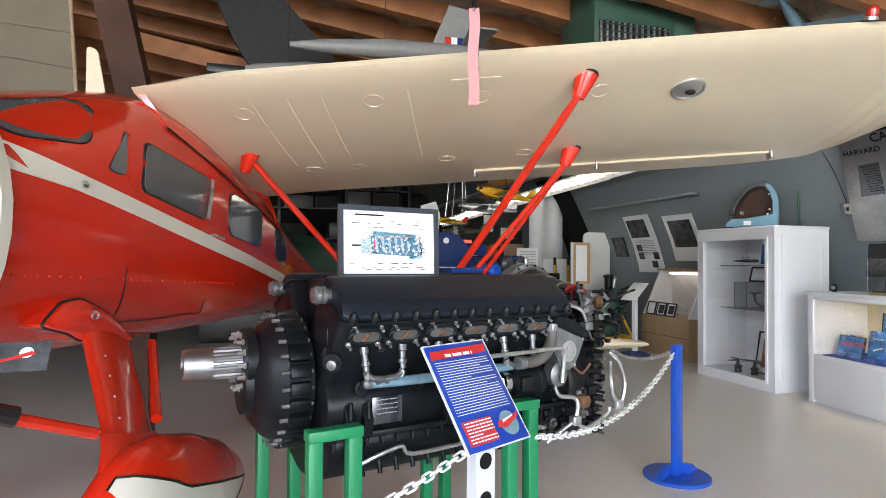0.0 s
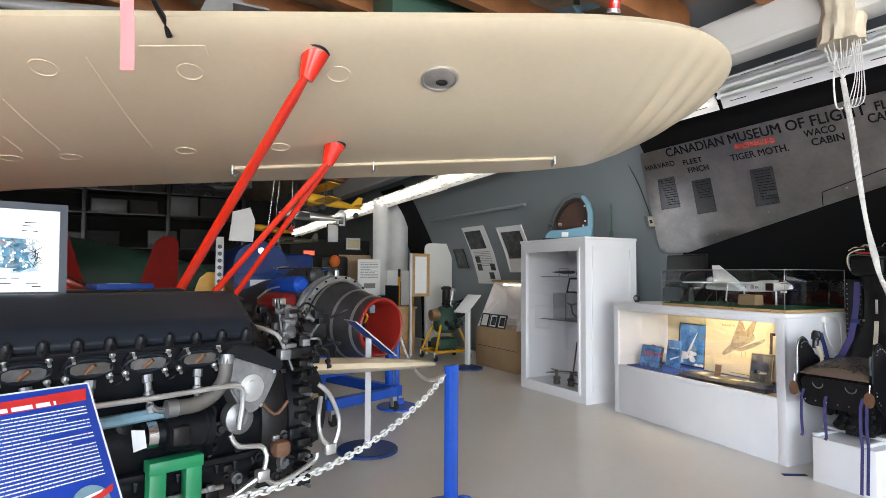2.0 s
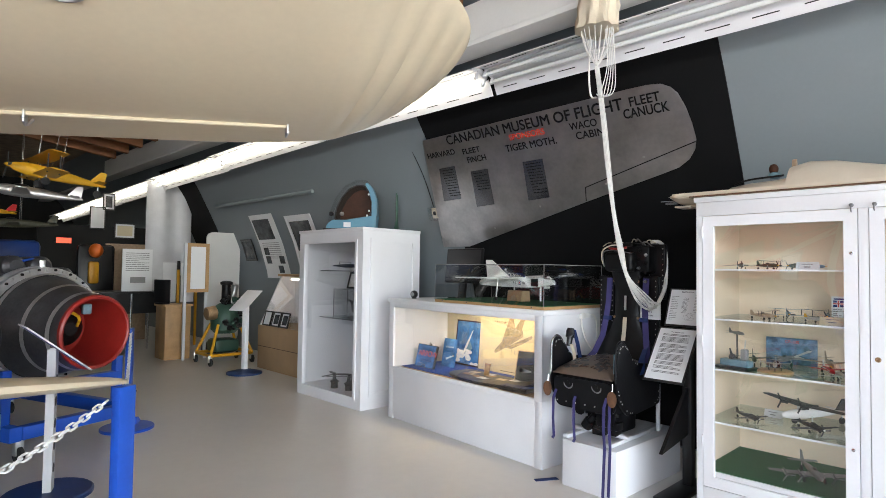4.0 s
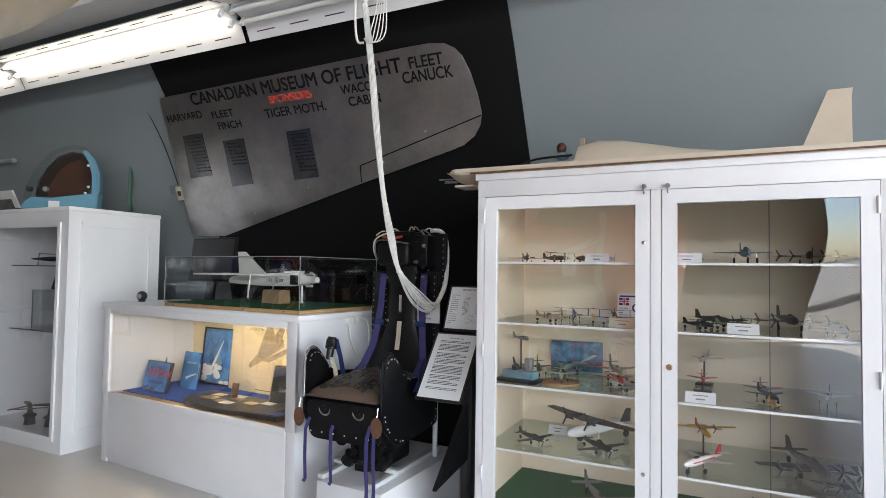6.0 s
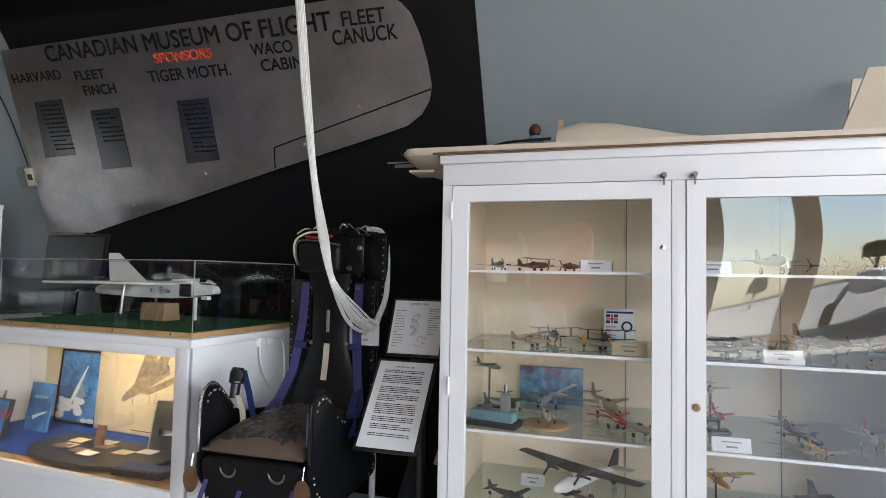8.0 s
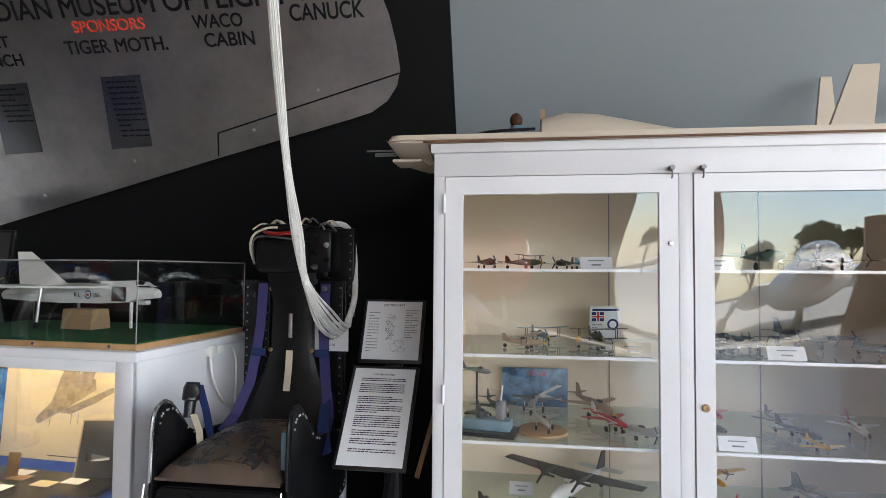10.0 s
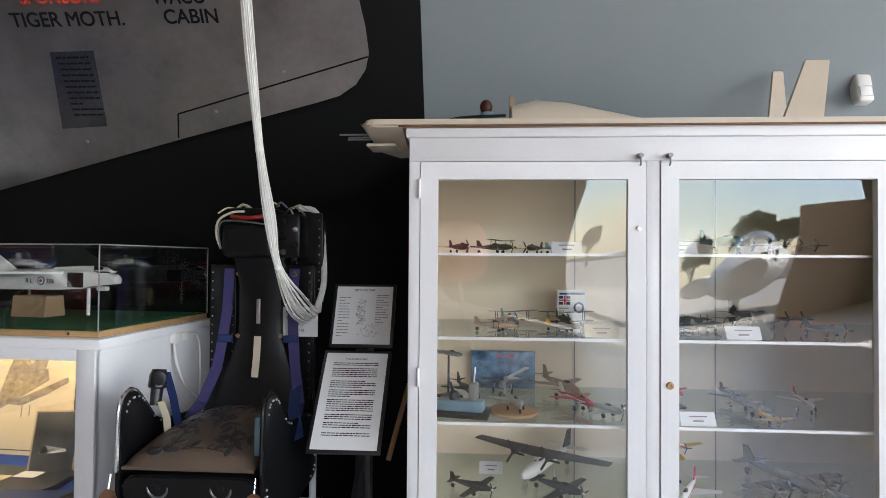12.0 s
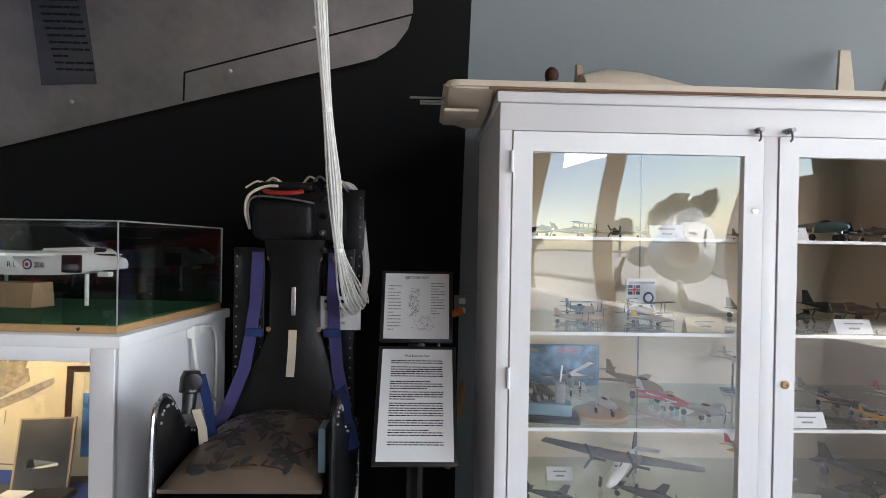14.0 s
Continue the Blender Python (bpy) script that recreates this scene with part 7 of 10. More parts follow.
def propeller(parent, p, r, blades, mat):
    hub = part("spinner", lathe(p, (0, 1, 0), [(0, r * 0.17), (r * 0.12, r * 0.15), (r * 0.3, 0.001)], 10), mat, parent)
    for k in range(blades):
        a = 2 * math.pi * k / blades + 0.5
        bm = box((-0.09 * r, -0.02 * r, 0.1 * r), (0.09 * r, 0.02 * r, r))
        bm.transform(Matrix.Translation(Vector(p) + Vector((0, r * 0.08, 0))) @ pose(0, 0, 0, 0, math.degrees(a), 0))
        part("blade", bm, MODEL_DARK, hub)


def model_aircraft(style, m, length, label, body, accent=None, wheels=True, stand=None, group="model aircraft on the shelves"):
    """A shelf model; local y points to its nose, z up from its wheels or stand foot."""
    ob = thing("model_aircraft", m, label, "model aircraft", group)
    L, accent = length, accent or body
    lift = stand if stand else L * (0.16 if wheels else 0.10)
    r = L * (0.062 if style in ("fighter", "biplane") else 0.05)
    prof = [(0, r * 0.25), (0.04 * L, r * 0.6), (0.16 * L, r * 0.95), (0.35 * L, r), (0.6 * L, r * 0.8), (0.85 * L, r * 0.4), (L, r * 0.16)]
    part("fuselage", lathe((0, L * 0.45, lift), (0, -1, 0), prof, 14, squash=1.25), body, ob)
    part("canopy", ball((0, L * 0.13 if style != "biplane" else -0.02 * L, lift + r * 1.05), (r * 0.55, L * 0.09, r * 0.55), u=10, v=6), BLACK, ob)
    zt = lift + r * 0.2
    if style == "jet":
        wing_part(ob, L * 0.75, L * 0.30, L * 0.10, -0.02 * L, lift - r * 0.1, body, sweep=0.18 * L)
        wing_part(ob, L * 0.30, L * 0.13, L * 0.06, -0.48 * L, lift + r * 0.8, body, sweep=0.08 * L, name="tailplane")
        if accent is not body:
            part("cheat_line", box((-r * 1.02, -0.3 * L, lift - r * 0.1), (r * 1.02, 0.28 * L, lift + r * 0.25), r * 0.1), accent, ob)
    elif style == "delta":
        wing_part(ob, L * 0.55, L * 0.62, L * 0.05, -0.16 * L, lift, body, sweep=0.26 * L, dihedral=0)
    else:
        span = L * (1.25 if style != "biplane" else 1.15)
        zw = lift - r * 0.6 if style != "biplane" else lift - r * 0.8
        wing_part(ob, span, L * 0.24, L * 0.12 if style != "biplane" else L * 0.22, 0.12 * L, zw if style != "boat" else lift + r * 2.2, accent if style == "boat" and accent is MODEL_DARK else body)
        wing_part(ob, L * 0.42, L * 0.13, L * 0.09, -0.45 * L, zt, body, name="tailplane")
        if style == "biplane":
            wing_part(ob, span, L * 0.22, L * 0.21, 0.15 * L, lift + r * 2.4, accent, name="upper_wing")
            for s in (-1, 1):
                for d in (0.06, 0.18):
                    part("strut", rod((s * span * 0.33, d * L, zw), (s * span * 0.33, d * L + 0.02 * L, lift + r * 2.6), L * 0.008, n=5), MODEL_DARK, ob)
        if style in ("bomber", "boat"):
            zw = zw if style == "bomber" else lift + r * 2.2
            for x in ((-0.42, -0.22, 0.22, 0.42) if style == "bomber" else (-0.16, 0.16)):
                part("engine_nacelle", lathe((x * L, 0.30 * L, zw + 0.02 * L), (0, -1, 0), [(0, r * 0.45), (0.06 * L, r * 0.5), (0.24 * L, r * 0.2)], 10), accent, ob)
                propeller(ob, (x * L, 0.30 * L, zw + 0.02 * L), L * 0.11, 3, MODEL_DARK)
            if style == "boat":
                part("pylon", box((-r * 0.4, 0.02 * L, lift + r * 0.7), (r * 0.4, 0.2 * L, lift + r * 2.2), r * 0.1), body, ob)
        else:
            propeller(ob, (0, L * 0.455, lift), L * 0.17, 3, MODEL_WHITE if body in (MODEL_DARK, MODEL_SILVER) else MODEL_YELLOW)
    fin = prism([(-0.53 * L, 0), (-0.36 * L, 0), (-0.47 * L, L * 0.15), (-0.54 * L, L * 0.15)], L * 0.012)
    fin.transform(Matrix(((0, 0, 1, -L * 0.006), (1, 0, 0, 0), (0, 1, 0, lift + r * 0.3), (0, 0, 0, 1))))
    part("fin", fin, accent, ob)
    if stand:
        part("stand_rod", rod((0, 0, 0.01), (0, 0.0, lift), 0.004, n=8), BLACK, ob)
        part("stand_base", box((-0.035, -0.03, 0), (0.035, 0.03, 0.01), 0.003), BLACK, ob)
    elif wheels:
        for x, y in ((-0.14 * L, 0.12 * L), (0.14 * L, 0.12 * L), (0, -0.47 * L if style != "jet" else 0.36 * L)):
            h = L * 0.045
            part("wheel", lathe((x - h * 0.25, y, h), (1, 0, 0), [(0, h * 0.7), (h * 0.1, h), (h * 0.4, h), (h * 0.5, h * 0.7)], 12), RUBBER, ob)
            part("gear_strut", rod((x, y, h), (x * 0.9, y, lift), L * 0.008, n=5), ALLOY, ob)
    return ob


SHELF = (1.386, 1.114, 0.840, 0.553, 0.292)
stock = [
    ("fighter", 0, 5.74, 1.79, 120, 0.15, MODEL_DARK, "dark camouflaged fighter model on the top glass shelf"), ("biplane", 0, 5.78, 1.66, 150, 0.15, MODEL_OLIVE, "olive biplane model on the top glass shelf"),
    ("fighter", 0, 5.80, 1.52, 60, 0.14, MODEL_OLIVE, "small olive fighter model beside a biplane model"), ("fighter", 0, 5.72, 1.43, 200, 0.12, MODEL_BLUE, "blue-grey fighter model near a white card"),
    ("fighter", 0, 5.85, 1.05, 100, 0.14, MODEL_TAN, "tan fighter model behind a white card"), ("jet", 0, 5.78, 0.86, 95, 0.30, MODEL_BLUE, "long blue-grey jet fighter model on the top shelf"),
    ("bomber", 0, 5.86, 0.62, 80, 0.24, MODEL_DARK, "dark bomber model on the top shelf"),
    ("biplane", 1, 5.70, 1.66, 160, 0.15, MODEL_TAN, "brown biplane model on the second shelf"), ("biplane", 1, 5.92, 1.60, 110, 0.17, MODEL_BLUE, "blue-grey biplane model on the second shelf"),
    ("biplane", 1, 5.88, 1.40, 100, 0.18, MODEL_OLIVE, "olive biplane model on the second shelf"), ("fighter", 1, 5.72, 1.42, 150, 0.13, MODEL_SILVER, "silver fighter model with a white nose"),
    ("bomber", 1, 5.88, 0.98, 130, 0.22, MODEL_OLIVE, "olive twin-boom bomber model among others"), ("fighter", 1, 5.72, 1.03, 150, 0.14, MODEL_DARK, "dark fighter model in a crowded row"), ("fighter", 1, 5.80, 0.90, 200, 0.14, MODEL_OLIVE, "olive fighter model in a crowded row"),
    ("bomber", 1, 5.88, 0.70, 100, 0.30, MODEL_DARK, "large dark four-engined bomber model"), ("fighter", 1, 5.70, 0.55, 110, 0.16, MODEL_BLUE, "blue-grey fighter model beside a bomber model"),
    ("jet", 2, 5.86, 1.76, 110, 0.24, MODEL_OLIVE, "olive jet model behind a model ship deck"), ("jet", 2, 5.98, 1.62, 80, 0.26, MODEL_GREY, "grey jet model near a kit box"), ("jet", 2, 5.92, 1.40, 110, 0.30, MODEL_TAN, "tan camouflaged jet model on the middle shelf"),
    ("jet", 2, 5.75, 1.37, 115, 0.22, MODEL_RED, "red and white aerobatic jet model"), ("fighter", 2, 5.66, 1.30, 130, 0.18, MODEL_SILVER, "silver trainer model with yellow bands"),
    ("jet", 2, 5.84, 0.79, 95, 0.20, MODEL_GREY, "grey twin-engined jet model"), ("jet", 2, 5.72, 0.78, 110, 0.19, MODEL_DARK, "dark jet model with wing tanks"), ("fighter", 2, 5.62, 0.77, 100, 0.11, MODEL_YELLOW, "tiny yellow trainer model"),
    ("jet", 2, 5.80, 0.57, 80, 0.20, MODEL_WHITE, "white jet model with a red tail"),
    ("fighter", 3, 5.70, 1.74, 150, 0.17, MODEL_DARK, "dark fighter model with a white spinner"), ("fighter", 3, 5.70, 1.44, 140, 0.20, MODEL_DARK, "dark fighter model with pale code letters"),
    ("bomber", 3, 5.80, 0.64, 110, 0.34, MODEL_DARK, "large dark navy bomber model"), ("jet", 3, 5.66, 1.02, 60, 0.26, MODEL_WHITE, "white airliner model with a blue cheat line"),
    ("bomber", 3, 5.66, 0.52, 95, 0.22, MODEL_OLIVE, "olive bomber model on the lower shelf"),
    ("bomber", 4, 5.75, 1.45, 120, 0.34, MODEL_GREY, "grey bomber model on green baize"), ("bomber", 4, 5.75, 0.8, 100, 0.32, MODEL_OLIVE, "olive bomber model on green baize"),
]
for style, shelf, x, y, turn, length, body, label in stock:
    accent = {MODEL_RED: MODEL_WHITE, MODEL_SILVER: MODEL_YELLOW if style == "fighter" else MODEL_SILVER, MODEL_WHITE: MODEL_RED}.get(body)
    model_aircraft(style, pose(x, y, SHELF[shelf], 0, 0, turn), length, label, body, accent)
model_aircraft("boat", pose(5.84, 1.47, SHELF[3], 0, 0, 58), 0.42, "white and dark grey flying boat model with a long wing", MODEL_WHITE, MODEL_DARK)
model_aircraft("jet", pose(5.98, 1.02, SHELF[2], 0, 0, 80), 0.19, "silver jet model on a slim display stand", MODEL_SILVER, MODEL_SILVER, stand=0.12)
model_aircraft("jet", pose(5.80, 1.02, SHELF[2], 0, 0, 95), 0.16, "red jet trainer model on a stand", MODEL_RED, MODEL_RED, stand=0.06)
model_aircraft("boat", pose(5.86, 1.02, SHELF[3], 0, 0, 110), 0.20, "yellow water bomber model on a black stand", MODEL_YELLOW, MODEL_RED, stand=0.11)
wood_jet = model_aircraft("jet", pose(5.68, 1.60, SHELF[2] + 0.012, 0, 0, 105), 0.20, "silver jet model on a round wooden base", MODEL_SILVER, MODEL_SILVER)
part("display_base", lathe((0, 0, -0.012), (0, 0, 1), [(0, 0.085), (0.008, 0.085), (0.012, 0.078)], 32), WOOD, wood_jet, "round polished wooden base")
model_aircraft("jet", pose(5.80, 1.83, SHELF[2] + 0.02, 0, 0, 140), 0.15, "grey jet model on a tall pylon stand", MODEL_GREY, MODEL_GREY, stand=0.16)
dio = thing("model_diorama", pose(5.64, 1.78, SHELF[2], 0, 0, 80), "blue-grey model catapult ship deck on a black base", "model")
part("base", box((-0.10, -0.06, 0), (0.10, 0.06, 0.014), 0.003), BLACK, dio)
part("deck", box((-0.08, -0.03, 0.014), (0.08, 0.03, 0.05), 0.006), MODEL_BLUE, dio)
part("tower", box((-0.06, -0.02, 0.05), (-0.03, 0.02, 0.11), 0.006), MODEL_GREY, dio)
part("gun", lathe((0.02, 0, 0.05), (0.3, 0, 1), [(0, 0.02), (0.02, 0.018), (0.03, 0.006), (0.06, 0.004)], 10), MODEL_DARK, dio)
part("mast", rod((-0.045, 0, 0.11), (-0.05, 0, 0.16), 0.003, n=6), ALLOY, dio)


def tent_card(x, y, z, turn, w, mat=PAPER):
    c = thing("label_card", pose(x, y, z, 0, 0, turn), "small folded white caption card on the shelf", "card", "caption cards")
    part("front", loft([[(-0.02, -w / 2, 0), (-0.02, w / 2, 0), (-0.019, w / 2, 0), (-0.019, -w / 2, 0)], [(0, -w / 2, 0.04), (0, w / 2, 0.04), (0.001, w / 2, 0.04), (0.001, -w / 2, 0.04)]]), mat, c)
    part("rear", loft([[(0.02, -w / 2, 0), (0.02, w / 2, 0), (0.019, w / 2, 0), (0.019, -w / 2, 0)], [(0.002, -w / 2, 0.04), (0.002, w / 2, 0.04), (0.001, w / 2, 0.04), (0.001, -w / 2, 0.04)]]), mat, c)
    bars = box((-0.0115, -w * 0.25, 0.027), (-0.0095, w * 0.25, 0.030))
    bars = box((-0.0155, -w * 0.15, 0.012), (-0.0140, w * 0.15, 0.017), 0, bars)
    part("caption", bars, INK_GREY, c)


for x, y, s, w in ((5.62, 1.43, 0, 0.10), (5.60, 1.07, 0, 0.11), (5.60, 1.32, 1, 0.11), (5.60, 0.87, 1, 0.11), (5.58, 1.02, 2, 0.11), (5.90, 1.67, 3, 0.09)):
    tent_card(x, y, SHELF[s], 0, w, PICTURE_CREAM if (s, y) == (1, 1.32) else PAPER)
kit = thing("model_kit_box", pose(6.06, 1.62, SHELF[2], 0, 0, 0), "blue model kit box standing at the cabinet back", "box")
part("carton", box((-0.012, -0.13, 0), (0.012, 0.13, 0.15), 0.002), KIT_PRINT, kit)
lettering("box_title", "CF-100", 0.018, INK_RED, kit, axes((-0.0128, 0.03, 0.122), (0, -1, 0), (0, 0, 1)), depth=0.0004)
part("box_art", prism([(-0.1, 0.03), (0.0, 0.045), (0.08, 0.09), (0.1, 0.085), (0.03, 0.05), (0.1, 0.03), (0.02, 0.03)], 0.001), MODEL_SILVER, kit, m=axes((-0.0125, -0.01, 0), (0, -1, 0), (0, 0, 1)))
flag = thing("flag_card", pose(6.02, 1.35, SHELF[1], 0, 0, 10), "white card with a small red and blue flag", "card")
part("card", box((-0.003, -0.06, 0), (0.003, 0.06, 0.13), 0.001), PAPER, flag)
part("flag", box((-0.0045, 0.005, 0.072), (-0.003, 0.052, 0.108)), DARK_BLUE, flag)
pale = box((-0.0050, 0.005, 0.084), (-0.0045, 0.052, 0.096))
pale = box((-0.0051, 0.022, 0.072), (-0.0045, 0.035, 0.108), 0, pale)
part("flag_border", pale, INK_WHITE, flag)
cross = box((-0.0057, 0.005, 0.087), (-0.0050, 0.052, 0.093))
cross = box((-0.0059, 0.025, 0.072), (-0.0050, 0.032, 0.108), 0, cross)
part("flag_cross", cross, SIGN_RED, flag)
part("heading", box((-0.004, -0.055, 0.112), (-0.003, 0.05, 0.120)), DARK_BLUE, flag)
part("roundel", lathe((-0.003, -0.03, 0.06), (-1, 0, 0), [(0, 0.022), (0.001, 0.022)], 20), DARK_BLUE, flag)
part("roundel_centre", lathe((-0.004, -0.03, 0.06), (-1, 0, 0), [(0, 0.014), (0.001, 0.014)], 20), INK_WHITE, flag)
part("caption", print_lines(0.04, 0.06, 0.015, 0.011, 0.004, 44, -0.052), INK_GREY, flag, m=axes((-0.0032, 0, 0), (0, -1, 0), (0, 0, 1)))

# ---- acrylic box with a white delta fighter model ----
TOP = CASE @ pose(0, 0, 1.089)
cover = thing("acrylic_case", TOP, "clear acrylic box over a white model fighter on green baize", "display case")
x0, x1, y0, y1, h = 0.02, 0.70, 0.01, 1.20, 0.315
part("plinth", box((x0, y0, 0), (x1, y1, 0.022), 0.003), WOOD, cover, "varnished plywood base")
part("baize", box((x0 + 0.012, y0 + 0.012, 0.022), (x1 - 0.012, y1 - 0.012, 0.027)), FELT, cover)
for a, b in (((x0, y0), (x0 + 0.004, y1)), ((x1 - 0.004, y0), (x1, y1)), ((x0 + 0.004, y0), (x1 - 0.004, y0 + 0.004)), ((x0 + 0.004, y1 - 0.004), (x1 - 0.004, y1))):
    part("pane", box((*a, 0.023), (*b, h)), ACRYLIC, cover).visible_shadow = False
part("lid", box((x0, y0, h), (x1, y1, h + 0.004)), ACRYLIC, cover).visible_shadow = False
edges = None
for a, b in (((x0, y0), (x0, y1)), ((x1, y0), (x1, y1)), ((x0, y0), (x1, y0)), ((x0, y1), (x1, y1))):
    edges = rod((*a, h + 0.003), (*b, h + 0.003), 0.0025, n=6, bm=edges)
for a in ((x0, y0), (x1, y0), (x0, y1), (x1, y1)):
    edges = rod((*a, 0.024), (*a, h + 0.003), 0.0025, n=6, bm=edges)
part("polished_edge", edges, INK_GREY, cover)
for y in (0.12, 0.45, 0.8, 1.1):
    part("screw", lathe((x0, y, 0.012), (-1, 0, 0), [(0, 0.006), (0.003, 0.005)], 10), STEEL, cover)

arrow = thing("delta_fighter_model", TOP @ pose(0.36, 0.20, 0.027, 0, 0, -6), "white delta-winged fighter model with red roundel", "model aircraft")
L = 0.86
secs = []
for y, w, zl, zh in ((0.0, 0.022, 0.135, 0.175), (0.03, 0.028, 0.130, 0.182), (0.10, 0.033, 0.125, 0.195), (0.13, 0.05, 0.115, 0.198), (0.25, 0.055, 0.108, 0.198), (0.5, 0.055, 0.105, 0.19), (0.72, 0.05, 0.11, 0.18), (0.86, 0.045, 0.115, 0.165)):
    secs.append([(sx * w, y, z) for sx, z in ((-1, (zl + zh) / 2), (-0.8, zh - 0.01), (-0.4, zh), (0.4, zh), (0.8, zh - 0.01), (1, (zl + zh) / 2), (0.8, zl + 0.006), (-0.8, zl + 0.006))])
part("fuselage", loft(secs), MODEL_WHITE, arrow)
part("wing", prism([(-0.05, 0.22), (-0.33, 0.78), (-0.33, 0.82), (-0.05, 0.80), (0.05, 0.80), (0.33, 0.82), (0.33, 0.78), (0.05, 0.22)], 0.010), MODEL_WHITE, arrow, m=pose(0, 0, 0.178))
fin = prism([(0.50, 0.0), (0.80, 0.0), (0.82, 0.15), (0.74, 0.15)], 0.008)
fin.transform(Matrix(((0, 0, 1, -0.004), (1, 0, 0, 0), (0, 1, 0, 0.186), (0, 0, 0, 1))))
part("fin", fin, MODEL_WHITE, arrow)
part("canopy", loft([[(-0.02, y, 0.19), (0.02, y, 0.19), (0.012, y, z), (-0.012, y, z)] for y, z in ((0.02, 0.185), (0.06, 0.207), (0.12, 0.212), (0.30, 0.205))]), MODEL_WHITE, arrow)
part("cockpit_glass", loft([[(-0.021, y, 0.184), (0.021, y, 0.184), (0.014, y, z), (-0.014, y, z)] for y, z in ((0.03, 0.188), (0.06, 0.207), (0.10, 0.212))]), BLACK, arrow)
for s in (-1, 1):
    part("intake", box((s * 0.052 - 0.006, 0.118, 0.125), (s * 0.052 + 0.006, 0.19, 0.185), 0.004), BLACK, arrow)
    part("main_leg", rod((s * 0.10, 0.56, 0.02), (s * 0.09, 0.55, 0.18), 0.006, n=8), ALLOY, arrow)
    part("main_wheel", lathe((s * 0.10 - 0.006, 0.56, 0.015), (1, 0, 0), [(0, 0.012), (0.003, 0.015), (0.010, 0.015), (0.012, 0.012)], 14), RUBBER, arrow)
part("nose_leg", rod((0, 0.14, 0.01), (0, 0.14, 0.12), 0.007, n=8), MODEL_WHITE, arrow)
part("nose_door", box((-0.012, 0.05, 0.112), (0.012, 0.09, 0.128)), MODEL_WHITE, arrow)
part("nose_cap", lathe((0, 0.005, 0.155), (0, -1, 0), [(0, 0.021), (0.002, 0.018), (0.002, 0.004)], 14), BLACK, arrow)
part("support_block", prism([(-0.05, 0.0), (0.05, 0.0), (0.04, 0.085), (-0.04, 0.085)], 0.17), CARDBOARD, arrow, m=axes((0, 0.48, 0), (1, 0, 0), (0, 0, 1)))
roundel = part("roundel", lathe((-0.0555, 0.32, 0.150), (-1, 0, 0), [(0, 0.018), (0.001, 0.018)], 22), DARK_BLUE, arrow)
part("roundel_ring", lathe((-0.0566, 0.32, 0.150), (-1, 0, 0), [(0, 0.013), (0.0008, 0.013)], 22), INK_WHITE, roundel)
part("roundel_dot", lathe((-0.0574, 0.32, 0.150), (-1, 0, 0), [(0, 0.007), (0.0008, 0.007)], 14), SIGN_RED, roundel)
lettering("code", "R L", 0.020, INK_BLACK, arrow, axes((-0.0562, 0.40, 0.140), (0, -1, 0), (0, 0, 1)), depth=0.0005)
lettering("code", "206", 0.020, INK_BLACK, arrow, axes((-0.0562, 0.295, 0.140), (0, -1, 0), (0, 0, 1)), depth=0.0005)
mon = thing("monitor", CASE @ pose(0.53, 1.45, 1.089, 0, 6, 0), "small black flat screen behind the acrylic box", "monitor")
part("bezel", box((0.0, -0.25, 0.15), (0.03, 0.25, 0.48), 0.012), LEATHER, mon)
part("screen", box((-0.0015, -0.235, 0.17), (0.0, 0.235, 0.465)), BLACK, mon)
part("stand", box((0.012, -0.05, 0.0), (0.03, 0.05, 0.16), 0.004), BLACK, mon)
part("foot", box((-0.06, -0.11, 0.0), (0.08, 0.11, 0.012), 0.004), BLACK, mon)
ballcam = thing("webcam", CASE @ pose(0.18, 1.70, 1.089), "small round black web camera on the white case", "camera")
part("body", ball((0, 0, 0.04), 0.036), BLACK, ballcam)
part("lens", lathe((-0.028, -0.012, 0.04), (-1, -0.4, 0), [(0, 0.018), (0.008, 0.016), (0.009, 0.006)], 16), INK_GREY, ballcam)
part("foot", lathe((0, 0, 0), (0, 0, 1), [(0, 0.024), (0.01, 0.022)], 16), BLACK, ballcam)

# ---- contents of the lit case ----
DECK = CASE @ pose(0, 0, 0.459)
cloth = solid("table_cloth", box((0.11, 0.25, 0), (0.66, 1.78, 0.006), 0.002), BLUE_CLOTH, "creased blue cloth on the case floor", "cloth", m=DECK)


def upright(name, x, y, w, h, face, label, category, lean=8, turn=0, thick=0.012):
    """A flat thing standing on the deck, facing the glass."""
    p = thing(name, DECK @ pose(x, y, 0.0065, 0, lean, turn), label, category)
    part("board", box((0, -w / 2, 0), (thick, w / 2, h), 0.0015), face, p)
    return p


def facing(y, z):
    return axes((-0.0008, y, z), (0, -1, 0), (0, 0, 1))


post = upright("sky_print", 0.60, 1.43, 0.34, 0.42, PICTURE_SKY, "framed print of a jet above blue clouds", "picture", 6)
part("frame", frame_bm((-0.17, 0), (0.17, 0.42), 0.012, (-0.003, 0.012), "x", bevel=0.001), DARK_WOOD, post)
part("painted_jet", prism([(-0.075, 0.055), (-0.055, 0.045), (0.0, 0.15), (0.06, 0.30), (0.055, 0.305), (-0.02, 0.17)], 0.0010), MODEL_WHITE, post, m=facing(0.0, 0.03))
part("painted_wing", prism([(-0.055, 0.09), (0.02, 0.215), (0.065, 0.135), (0.055, 0.125), (-0.03, 0.085)], 0.0006), MODEL_BLUE, post, m=facing(0.0, 0.03))
clouds = None
cr = random.Random(2)
